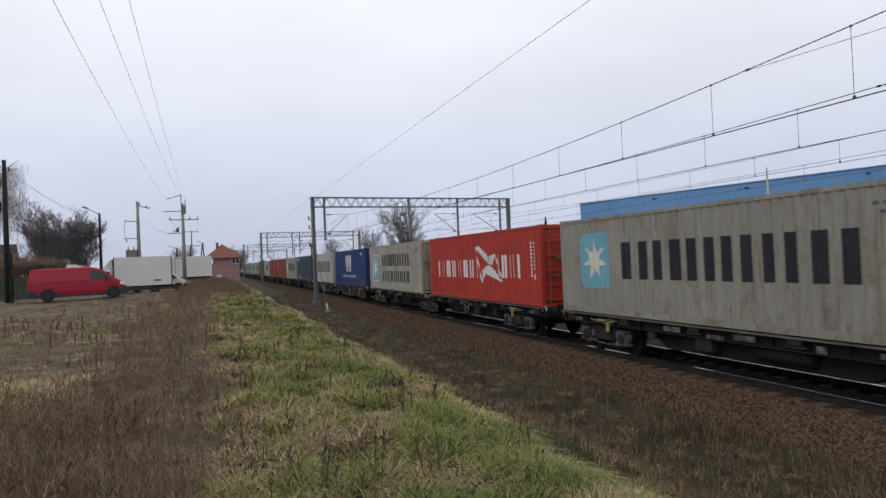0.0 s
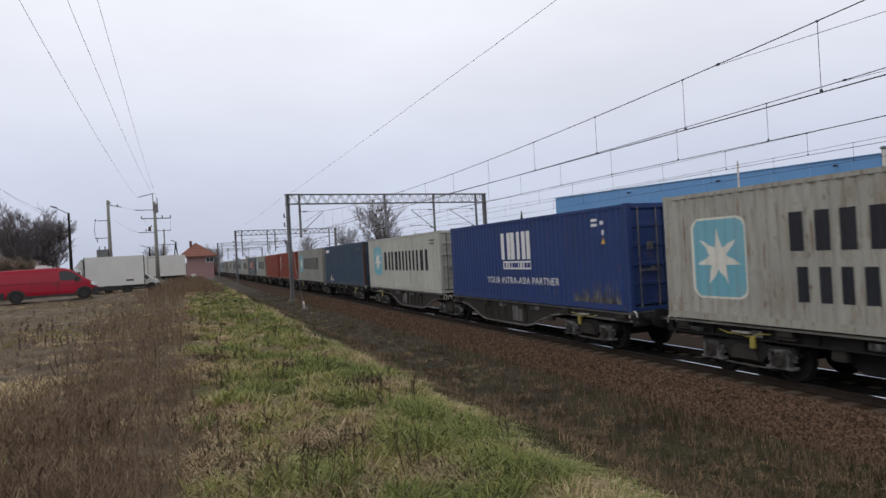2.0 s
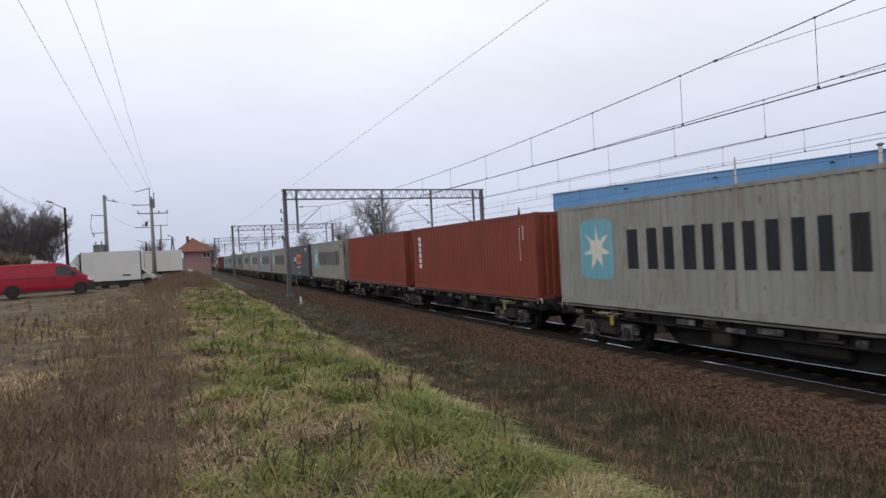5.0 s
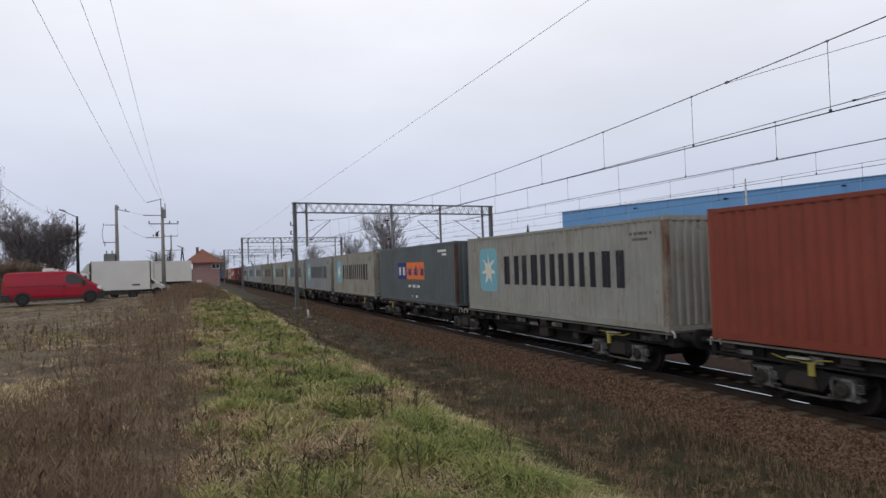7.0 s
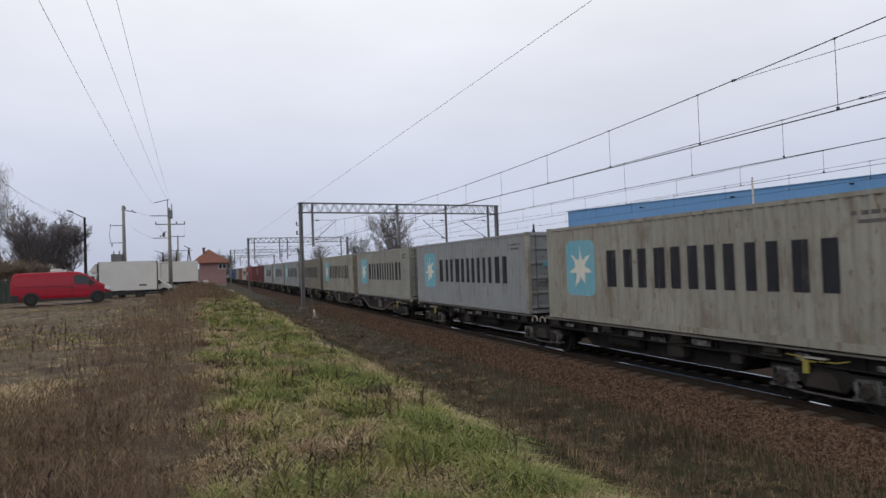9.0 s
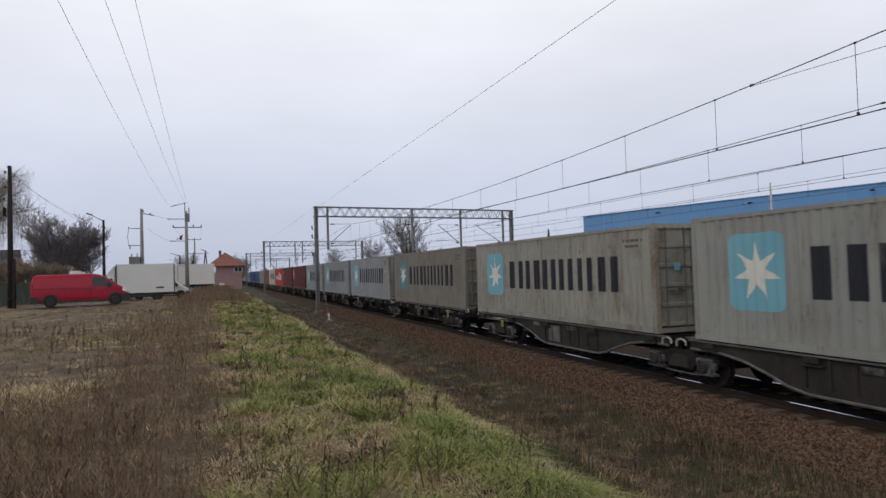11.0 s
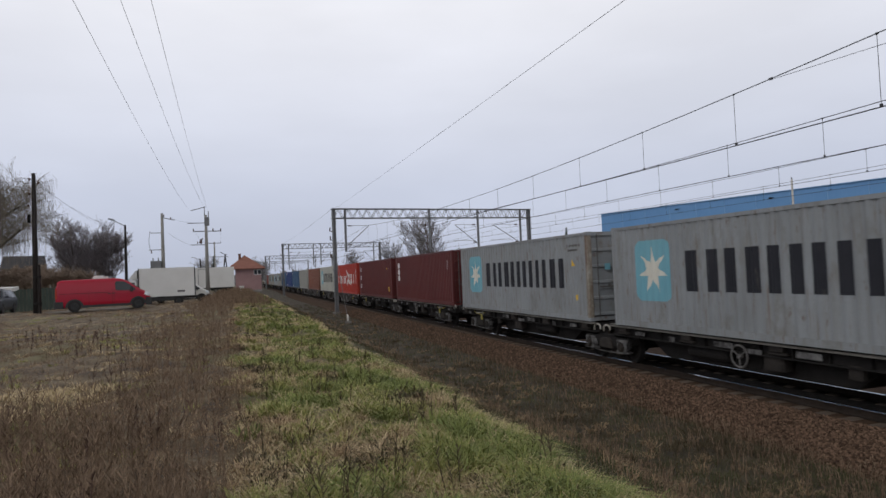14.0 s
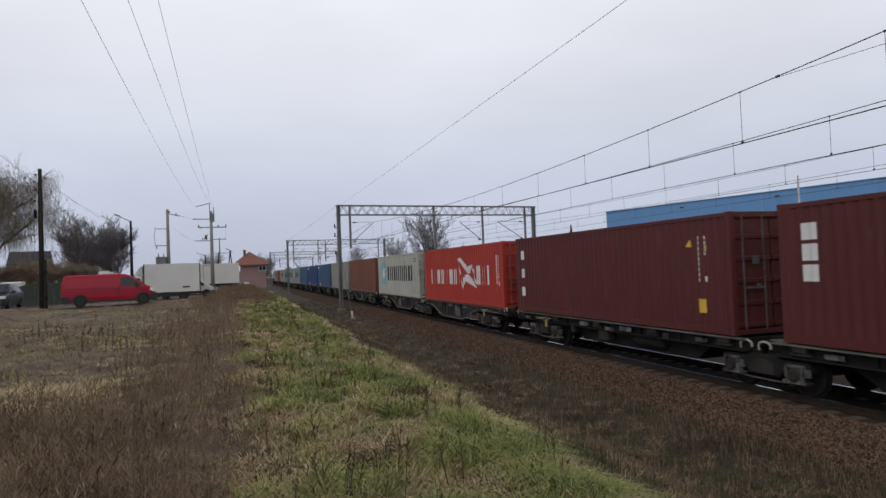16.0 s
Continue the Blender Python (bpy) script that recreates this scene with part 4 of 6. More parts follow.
def unit(w, e, belly):
    """One half of the wagon, towards e = 1 or -1 along the track."""
    mid_, length = e * (OUTER + INNER) / 2, OUTER - INNER
    for sg in (-1, 1):
        if belly:
            c, lo = e * END_BOGIE / 2, e * INNER
            prof = [(-4.3, 0.24), (-3.9, 0.26), (-3.3, 0.34), (-2.6, 0.54), (-2.1, 0.72), (-1.6, 0.81), (1.6, 0.81), (2.1, 0.72), (2.6, 0.54), (3.3, 0.34), (3.9, 0.26), (4.3, 0.24)]
            low_ = [(e * INNER, TOP - 0.24)] + [(c + e * a, TOP - d) for a, d in prof] + [(e * OUTER, TOP - 0.24)]
            part("side_sill", Shape().prism([(e * OUTER, TOP), (e * INNER, TOP)] + low_, sg * 1.06, sg * 1.10, 0), GRIME, w, "deep grimy fish-bellied side sill")
            part("sill_flange", Shape().line([(sg * 1.10, a, z) for a, z in low_], 0.035, 6), GREASE, w, "worn lighter flange edge")
            part("sill_flange", Shape().box((sg * 1.12, mid_, TOP - 0.02), (0.14, length, 0.035)), GREASE, w, "worn top flange")
            for k in range(-3, 4):
                part("sill_rib", shared(("sill_rib",), Shape().box((0, 0, 0), (0.06, 0.05, 0.60)), GRIME), GRIME, w).location = (sg * 1.11, c + k * 0.55, TOP - 0.36)
            part("equipment_panel", shared(("equipment_panel",), Shape().box((0, 0, 0), (0.03, 0.75, 0.52), None, 0.01), BLACKPLASTIC if sg > 0 else GREASE), GREASE, w, "pale rusty equipment panel").location = (sg * 1.12, c + e * 1.0, TOP - 0.42)
        else:
            part("side_sill", Shape().box((sg * 1.06, mid_, TOP - 0.15), (0.03, length, 0.28)), SOOT, w)
            part("lower_flange", Shape().box((sg * 1.13, mid_, TOP - 0.285), (0.10, length, 0.03)), SOOT, w)
            part("sill_flange", Shape().box((sg * 1.178, mid_, TOP - 0.018), (0.194, length, 0.03)), LEDGE, w, "dusty pale top flange")
            for k, (y, ln) in enumerate(((1.9, 0.45), (3.3, 0.22), (6.1, 0.55), (10.3, 0.30), (12.0, 0.4))):
                part("scuff_plate", Shape().box((sg * 1.187, e * y, TOP - 0.165 - 0.03 * (k % 3)), (0.014, ln, 0.10 + 0.04 * (k % 2)), None, 0.005), SCUFF, w, "pale scuffed steel plate")
            for k in range(14):
                part("sill_rib", shared(("sill_rib_short",), Shape().box((0, 0, 0), (0.09, 0.02, 0.24)), SOOT), SOOT, w).location = (sg * 1.115, e * (1.0 + 0.88 * k), TOP - 0.15)
            part("truss_rod", Shape().line([(sg * 0.72, e * 2.0, TOP - 0.3), (sg * 0.72, e * 3.0, 0.48), (sg * 0.72, e * 7.9, 0.48), (sg * 0.72, e * 8.9, TOP - 0.3)], 0.06, 6), SOOT, w)
    part("centre_sill", Shape().box((0, mid_, TOP - 0.25), (0.5, length, 0.42)), SOOT, w)
    if not belly:
        part("underframe_box", Shape().prism([(e * 1.7, TOP - 0.2), (e * 2.6, 0.36), (e * 8.3, 0.36), (e * 9.1, TOP - 0.2)], -0.80, 0.80, 0), SOOT, w, "deep black underframe girder")
    for k in range(11):
        part("cross_member", shared(("cross_member",), Shape().box((0, 0, 0), (2.1, 0.12, 0.22)), SOOT), SOOT, w).location = (0, e * (0.7 + 1.2 * k), TOP - 0.14)
    part("air_tank", shared(("air_tank",), Shape().lathe((0, 0, 0), [(0.05, -0.75), (0.17, -0.7), (0.2, -0.6), (0.2, 0.6), (0.17, 0.7), (0.05, 0.75)], 14, 1), SOOT), SOOT, w).location = (-0.85, e * 4.4, 0.68)
    part("brake_cylinder", shared(("brake_cylinder",), Shape().box((0, 0, 0), (0.3, 0.55, 0.34), None, 0.04), GRIME), GRIME, w).location = (-0.98, e * 6.6, 0.70)
    part("distributor_box", shared(("distributor_box",), Shape().box((0, 0, 0), (0.16, 0.3, 0.26), None, 0.03), GRIME), GRIME, w, "grimy distributor box").location = (-1.05, e * 8.55, 0.74)
    for sg in (-1, 1):
        for y in (1.1, 3.9, 6.8, 9.6, 12.4):
            part("container_bracket", shared(("container_bracket",), Shape().box((0, 0, 0), (0.16, 0.36, 0.11), None, 0.02).box((0, 0, -0.10), (0.10, 0.5, 0.05)), GRIME), GRIME, w, "grimy grey container support bracket").location = (sg * 1.16, e * y, TOP - 0.10)
        for y in (5.2, 7.6):
            part("data_plate", shared(("data_plate",), Shape().box((0, 0, 0), (0.012, 0.62, 0.13)), SCUFF), SCUFF, w, "pale worn data plate").location = (sg * 1.195 if not belly else sg * 1.13, e * y, TOP - 0.16)
        part("buffer", shared(("buffer", e), Shape().lathe((0, 0, 0), [(0.11, 0), (0.10, e * 0.32), (0.075, e * 0.33), (0.075, e * 0.55), (0.24, e * 0.56), (0.23, e * 0.60), (0.12, e * 0.62)], 16, 1), SOOT), SOOT, w).location = (sg * 0.875, e * OUTER, 1.03)
        part("grab_handle", shared(("grab_handle",), Shape().line(hoop(0, 0), 0.022, 6), WHITEPAINT), WHITEPAINT, w, "white bent grab handle").location = (sg * 1.14, e * (OUTER - 0.12), TOP - 0.04)
    part("headstock", Shape().box((0, e * (OUTER - 0.07), TOP - 0.17), (2.3, 0.14, 0.34)), SOOT, w)
    part("coupling", Shape().box((0, e * (OUTER + 0.28), 1.0), (0.14, 0.5, 0.12)).line([(0, e * (OUTER + 0.3), 0.98), (0, e * (OUTER + 0.45), 0.72), (0, e * (OUTER + 0.2), 0.55)], 0.04, 6), SOOT, w)
    part("end_platform", Shape().box((0, e * (OUTER - 0.25), TOP + 0.005), (2.2, 0.4, 0.03)), GREASE, w, "worn steel end platform")
    part("brake_lever", shared(("brake_lever", e), Shape().line([(0, -e * 0.75, 0.16), (0, -e * 0.45, 0.14), (0, -e * 0.3, 0.07), (0, e * 0.35, 0.10), (0, e * 0.6, 0.16)], 0.013, 6).box((0, -e * 0.30, -0.05), (0.05, 0.12, 0.24)).box((0, -e * 0.24, 0.07), (0.04, 0.30, 0.035)), SAFETY), SAFETY, w, "yellow brake changeover lever").location = (-1.2, e * END_BOGIE, TOP - 0.30)
    part("step_plate", shared(("step_plate",), Shape().box((0, 0, 0), (0.16, 0.46, 0.025), None, 0.01), HOSE), HOSE, w, "tan weathered step plate").location = (-1.22, e * (END_BOGIE - 0.05), TOP - 0.15)
    bogie(w, e * END_BOGIE)


def wagon(belly):
    label = "articulated black container wagon with fish-bellied side sills" if belly else "articulated sooty black container wagon with straight side sills"
    w = thing("flat_wagon", label, "wagon", None, "wagons of the train")
    for e in (-1, 1):
        unit(w, e, belly)
    bogie(w, 0.0)
    part("articulation_joint", Shape().box((0, 0, TOP - 0.30), (0.5, 1.0, 0.24), None, 0.08), SOOT, w)
    part("gangway_plate", Shape().box((0, -0.45, TOP + 0.012), (2.2, 0.5, 0.02)), GREASE, w, "pale worn deck plate")
    for y in (0.42, -0.12):
        part("hose_loop", shared(("hose_loop",), Shape().line(hoop(0, 0, 0.17, 0.09), 0.026, 8), HOSE), HOSE, w, "beige hose loop over the joint").location = (-1.15, y, TOP - 0.12)
    return w


GREY_L = "grey corrugated container with pale blue star panel and black lettering"
# far more of the train than any moment shows, first to last
LOADS = {
    # -1 stays out of view, added only for its shadow; its look is assumed
    -1: (GREY, GREY_L, marks_word, 1, 0),
    0: (OLIVE, "rust-streaked olive-grey container with blue star panel and black lettering", marks_word, 1, 0),
    1: (SCARLET, "scarlet corrugated container with white bird emblem and lettering", marks_bird, 1, 0),
    2: (DUSTY, "stained beige-grey container with star panel and two rows of lettering", marks_two_rows, 1, 0),
    3: (NAVY, "navy blue container with white lettering and scraped lower edge", marks_slogan, 1, 1),
    4: (CREAM, "cream-grey container with bright blue star panel and black lettering", marks_word, 1, 1),
    5: (TEAL, "dark blue-teal container with a small white name mark", marks_small, 1, 0),
    6: (GREY, GREY_L, marks_word, 1, 0),
    7: (BRICK, "brick-red container with a column of white lettering", marks_tall_column, 0, 0),
    8: (BRICK, "brick-red corrugated container with white code marks", marks_codes, 0, 0),
    9: (GREY, GREY_L, marks_word, 0, 0), 10: (STEELGREY, "slate-grey container with indigo and orange name panel", marks_panel, 0, 0),
    11: (OLIVE, "rust-streaked olive-grey container with blue star panel and black lettering", marks_word, 1, 0),
    12: (PALE, "pale grey container with blue star panel and black lettering", marks_word, 1, 0),
    13: (GREY, GREY_L, marks_word, 1, 1), 14: (OLIVE, GREY_L, marks_word, 1, 1),
    15: (DARKOLIVE, "dark olive-grey container with faded teal star panel", marks_faded, 1, 0),
    16: (PALE, "pale grey container with blue star panel and black lettering", marks_word_stickers, 1, 0),
    17: (PALE, "pale grey container with blue star panel and black lettering", marks_word_stickers, 1, 0),
    18: (PALE, "pale grey container with rusty corners, star panel and lettering", marks_word_stickers, 1, 0),
    19: (MAROON, "maroon container with a short column of white lettering", marks_column, 1, 0),
    20: (MAROON, "maroon container with upright white letters and yellow stickers", marks_upright, 1, 0),
    21: (SCARLET, "scarlet corrugated container with white bird emblem and lettering", marks_bird, 1, 1),
    22: (CREAM, "cream-grey container with blue star panel and black lettering", marks_word, 1, 1),
    23: (BROWN, "plain rust-brown corrugated container", marks_codes, 1, 1),
    24: (GREY, "plain grey corrugated container", None, 1, 0), 25: (BLUE, "mid-blue corrugated container with small white marks", marks_small, 1, 0),
    26: (NAVY, "navy blue corrugated container with small white marks", marks_small, 1, 0), 27: (BLUE, "plain mid-blue corrugated container", None, 1, 0),
    28: (GREY, GREY_L, marks_word, 1, 0), 29: (PALE, GREY_L, marks_word, 1, 0), 30: (OLIVE, GREY_L, marks_word, 1, 0),
    31: (GREY, GREY_L, marks_word, 1, 0), 32: (BRICK, "plain brick-red corrugated container", None, 1, 0), 33: (GREY, GREY_L, marks_word, 1, 0),
}
TRAIN = []
plain, deep = wagon(False), wagon(True)
spare = {0: plain, 1: deep}
for k, (mat, lab, marks, doors, belly) in LOADS.items():
    y = FIRST + PITCH * k
    TRAIN.append((container(mat, lab, marks, bool(doors), k in RUSTY_ENDS), y, FLOOR))
    if k % 2:
        car = spare[belly]
        if car is None:
            car = copy_thing(deep if belly else plain, pose(0, 0, 0))
        spare[belly] = None
        if k in (1, 15, 17, 19):
            part("brake_wheel", brake_wheel_shape(), GREASE, car, "pale grey hand-brake wheel").location = (-1.24, -5.75, 0.76)
        TRAIN.append((car, y + PITCH / 2, 0.0))

# ---- overhead line ----
SKEW = 0.14
SUPPORTS = (-2.5, 60.0, 122.6, 186.0, 248.0)


def gantry(y0, reach, hangers, detail):
    g = thing("catenary_gantry", "grey steel lattice gantry spanning the tracks", "gantry", pose(9.12, y0, 0, 0, 0, math.degrees(math.atan(SKEW))), "gantries over the tracks")
    top, low, dep = 9.08, 8.22, 0.45
    reach = reach * math.hypot(1, SKEW)
    for x, w in ((0.0, 0.31), (reach, 0.36)):
        mast = part("mast", Shape().box((x, 0, 4.25), (w - 0.1, 0.02, 9.7)).box((x - w / 2 + 0.05, 0, 4.25), (0.11, 0.26, 9.7)).box((x + w / 2 - 0.05, 0, 4.25), (0.11, 0.26, 9.7)), GANTRY, g, "twin-channel steel mast")
        b = Shape()
        for k in range(14 if detail else 7):
            z = 0.1 + k * (8.2 / (14 if detail else 7))
            b.box((x, 0, z), (w, 0.2, 0.09))
        part("batten_plate", b, GANTRY, mast, kind="stuff")
        part("mast_footing", Shape().box((x, 0, -0.62), (0.7, 0.6, 0.5), None, 0.08), CONCRETE, mast, "concrete footing block")
    for yy in (-dep / 2, dep / 2):
        for z in (low, top):
            part("beam_chord", Shape().box((reach / 2, yy, z), (reach + 0.4, 0.10, 0.10)), GANTRY, g)
    lat, n = Shape(), int(reach / 0.46)
    for yy in (-dep / 2, dep / 2):
        for k in range(n):
            a, b = k * reach / n, (k + 1) * reach / n
            za, zb = (low, top) if k % 2 == 0 else (top, low)
            lat.tube((a, yy, za), (b, yy, zb), 0.028, None, 4, False)
    for k in range(0, n, 2):
        lat.tube((k * reach / n, -dep / 2, low), (k * reach / n, dep / 2, low), 0.025, None, 4, False)
        lat.tube((k * reach / n, -dep / 2, top), ((k + 1) * reach / n, dep / 2, top), 0.022, None, 4, False)
    part("lattice", lat, GANTRY, g, "zigzag lattice bars", kind="stuff")
    for a, tip in hangers:
        h = part("hanger", Shape().box((a, 0, 7.1), (0.17, 0.17, 4.0)), GANTRY, g, "vertical hanger post")
        if tip:
            d = tip - a
            arm = part("registration_arm", Shape().tube((a, 0, 5.55), (tip, 0, 7.5), 0.035, None, 6), GANTRY, h, "slanting cantilever tube")
            part("top_tie", Shape().tube((a, 0, 7.52), (tip, 0, 7.55), 0.018, None, 6), GANTRY, h, "thin top tie")
            part("steady_arm", Shape().line([(a + d * 0.1, 0, 5.9), (tip + d * 0.1, 0, 5.95), (tip, 0, 5.84)], 0.018, 5), GANTRY, h)
            for q, z in ((a + d * 0.12, 7.52), (a + d * 0.10, 5.75)):
                prof = [(0.03 if i % 2 == 0 else 0.07, (i * 0.035) * (1 if d > 0 else -1)) for i in range(11)]
                part("insulator", Shape().lathe((q, 0, z), prof, 10, 0), INSUL, h, "brown ribbed insulator")
    for z in (7.0, 6.2, 4.6):
        s = Shape().tube((-0.18, -0.1, z), (-0.42, -0.1, z + 0.05), 0.03, None, 6)
        part("side_insulator", s.lathe((-0.42, -0.1, z), [(0.04 if i % 2 == 0 else 0.08, 0.045 * i) for i in range(9)], 10), INSUL, g, "brown insulator on a bracket")
    return g


gantry(60.0, 21.05, [(1.09, 3.36), (9.66, 7.56), (15.1, 12.5), (20.2, 16.9)], True)
gantry(122.6, 18.7, [(1.09, 3.2), (5.7, 7.6), (7.1, 9.2), (17.6, 15.5)], False)
gantry(186.0, 18.7, [(1.09, 3.2), (6.5, 8.0), (14.0, 12.0)], False)
gantry(248.0, 18.7, [(1.09, 3.2), (6.5, 8.0), (14.0, 12.0)], False)


HUNG = ((7.5, 0.74, 0.45), (7.3, 0.45, 0.0), (7.0, 0.45, 0.0), (6.95, 0.45, 0.0))


def sag(y, high, drop, lift):
    """Height of a wire hung from the supports."""
    k = max(i for i, s in enumerate(SUPPORTS) if s <= y + 1e-6 or i == 0)
    k = min(k, len(SUPPORTS) - 2)
    a, b = SUPPORTS[k], SUPPORTS[k + 1]
    t = min(max((y - a) / (b - a), 0), 1)
    if k == 0 and lift:
        high, drop = high + lift * (1 - t), drop * 1.32
    return high - drop * 4 * t * (1 - t)


for n, xc in enumerate(TRACKS):
    o = thing("overhead_line", "dark messenger and contact wires over the track", "wire", pose(xc, 0, 0), "overhead lines")
    ys = [float(q) for q in np.arange(-2.5, 248, 2.5)]
    part("messenger_wire", Shape().line([(0, y, sag(y, *HUNG[n])) for y in ys], 0.0125 if n < 2 else 0.009), WIRE, o)
    for dx in (-0.02, 0.02):
        part("contact_wire", Shape().line([(dx, y, 5.84 - 0.03 * math.sin((y + 2.5) * 0.1) ** 2) for y in ys], 0.009 if n < 2 else 0.007), WIRE, o)
    y = 9.35 + 1.3 * (n % 2)
    while y < 118:
        part("dropper", Shape().tube((0, y, 5.84), (0, y, sag(y, *HUNG[n])), 0.006, None, 4).box((0, y, 5.85), (0.035, 0.05, 0.05)).box((0, y, sag(y, *HUNG[n])), (0.03, 0.05, 0.04)), WIRE, o)
        y += 3.85 if y < 56 else 7.7
    if n > 1:
        continue
    part("stitch_wire", Shape().line([(0, 12.0, sag(12, *HUNG[n]) - 0.02), (0, 6, 6.88 - 0.1 * n), (0, -2.5, 6.86 - 0.1 * n)], 0.006), WIRE, o)
    part("wire_clamp", Shape().box((0, 12.0, sag(12, *HUNG[n])), (0.04, 0.10, 0.05)), WIRE, o)

feed = thing("feeder_wire", "single dark feeder wire along the mast tops", "wire", pose(9.12, 0, 0))
part("strand", Shape().line([(0, y, 9.28 - 0.0065 * (y - 8) if y < 56 else 9.0 + 0.02 * (y - 56)) for y in [float(q) for q in np.arange(-2.5, 60.5, 2.5)]], 0.0068), WIRE, feed)
part("strand", Shape().line([(0, y, 9.2 - 0.25 * 4 * ((y - 60) / 62.6) * (1 - (y - 60) / 62.6)) for y in [float(q) for q in np.linspace(60, 122.6, 20)]], 0.008), WIRE, feed)

stay = thing("stay_wire", "taut stay wire from the mast to a concrete anchor", "wire")
part("rod", Shape().tube((8.07, 47.9, -0.35), (9.05, 59.8, 5.6), 0.028, None, 5), GREASE, stay)
part("turnbuckle", Shape().tube((8.07, 47.9, -0.45), (8.15, 48.6, 0.0), 0.07, None, 8), WHITEPAINT, stay, "pale turnbuckle")
part("anchor_block", Shape().box((8.07, 47.9, -0.55), (0.4, 0.5, 0.3), None, 0.05), CONCRETE, stay, "concrete anchor block")


# ---- poles and village wires ----
def ground_at(x, y):
    return float(lie(np.array([x]), np.array([y]))[0])


def line_pole(x, y, top, radius, material, name, label, extras):
    z = ground_at(x, y) - 0.3
    p = thing(name, label, "pole", pose(x, y, 0))
    part("shaft", Shape().tube((0, 0, z), (0, 0, top), radius * 1.35, radius * 0.8, 12), material, p, smooth=True)
    for kind_, shp, mat in extras:
        part(kind_, shp, mat, p)
    return p


def bells(x, z, n=3):
    prof = []
    for k in range(n):
        prof += [(0.03, 0.09 * k), (0.078, 0.09 * k + 0.015), (0.05, 0.09 * k + 0.06), (0.03, 0.09 * k + 0.07)]
    return Shape().lathe((x, 0, z), prof, 8)


line_pole(-2.41, 75, 10.1, 0.17, CONCRETE, "power_pole", "pale concrete power pole with steel crossarms", [
    ("crossarm", Shape().box((0.1, 0, 8.35), (2.9, 0.1, 0.1)), GANTRY), ("crossarm", Shape().box((-0.9, 0, 9.25), (1.9, 0.1, 0.08)), GANTRY),
    ("crossarm", Shape().box((-0.8, 0, 6.9), (1.7, 0.1, 0.08)), GANTRY), ("crossarm", Shape().tube((0, 0, 11.0), (-1.5, 0, 10.6), 0.04, None, 6), GANTRY),
    ("top_pin", Shape().tube((-0.12, 0, 9.8), (-0.12, 0, 11.0), 0.045, None, 6).tube((0.28, 0, 9.6), (0.28, 0, 10.5), 0.05, None, 6).box((0.1, 0, 9.4), (0.5, 0.3, 0.9)), GANTRY),
    ("insulator", bells(1.5, 8.4), INSUL), ("insulator", bells(0.7, 8.4), INSUL), ("insulator", bells(-1.3, 8.4), INSUL), ("insulator", bells(-0.9, 7.0), INSUL),
    ("switch_box", Shape().box((-0.55, 0, 7.25), (0.25, 0.3, 0.45), None, 0.03).tube((-0.75, 0, 7.1), (-0.35, 0, 7.6), 0.06, None, 6), INSUL)])
line_pole(-7.2, 79.7, 10.8, 0.18, CONCRETE, "transformer_pole", "concrete pole carrying a small transformer", [
    ("crossarm", Shape().box((0.55, 0, 10.2), (1.5, 0.08, 0.09), pose(0, 0, 0, 0, 14, 0)), GANTRY), ("crossarm", Shape().box((-0.6, 0, 8.6), (1.1, 0.08, 0.08)), GANTRY),
    ("crossarm", Shape().box((-0.7, 0, 6.7), (1.5, 0.08, 0.08)), GANTRY), ("insulator", bells(-1.3, 8.6, 2), INSUL), ("insulator", bells(0.9, 10.1), INSUL), ("insulator", bells(0.2, 10.4), INSUL),
    ("insulator", bells(-1.2, 6.3, 5), INSUL), ("jumper_wire", Shape().line([(-1.3, 0, 8.6), (-1.45, 0, 7.6), (-1.3, 0, 6.7)], 0.03, 4), WIRE),
    ("transformer", Shape().box((-0.75, 0, 4.9), (1.1, 0.8, 1.1), None, 0.08).tube((-1.05, 0, 5.4), (-1.05, 0, 5.8), 0.06, None, 8).tube((-0.5, 0, 5.4), (-0.5, 0, 5.8), 0.06, None, 8), GANTRY)])
line_pole(-10.25, 74.2, 9.1, 0.13, WOOD, "street_lamp", "dark wooden pole with a short lamp arm", [
    ("lamp_arm", Shape().tube((0, 0, 9.0), (-1.0, -0.1, 9.55), 0.04, None, 6), GANTRY),
    ("lamp_head", Shape().box((-1.25, -0.12, 9.68), (0.6, 0.22, 0.14), pose(0, 0, 0, 0, 18, 0), 0.04), GANTRY), ("insulator", bells(0.18, 8.2, 2), INSUL)])
line_pole(-11.2, 45.1, 9.95, 0.13, WOOD, "wooden_pole", "tarred wooden telegraph pole with a spliced foot post", [
    ("foot_post", Shape().tube((0.2, -0.1, 1.1), (0.2, -0.1, 4.4), 0.10, 0.09, 10), WOOD), ("binding", Shape().tube((0.1, -0.05, 2.0), (0.1, -0.05, 2.12), 0.22, None, 12).tube((0.1, -0.05, 3.6), (0.1, -0.05, 3.72), 0.21, None, 12), SOOT),
    ("insulator", bells(-0.22, 9.5, 2), INSUL), ("insulator", bells(0.24, 9.3, 2), INSUL), ("insulator", bells(-0.24, 8.6, 2), INSUL), ("junction_box", Shape().box((-0.28, 0, 7.2), (0.16, 0.16, 0.5), None, 0.04), SOOT),
    ("insulator", bells(-0.3, 7.9, 2), INSUL)])
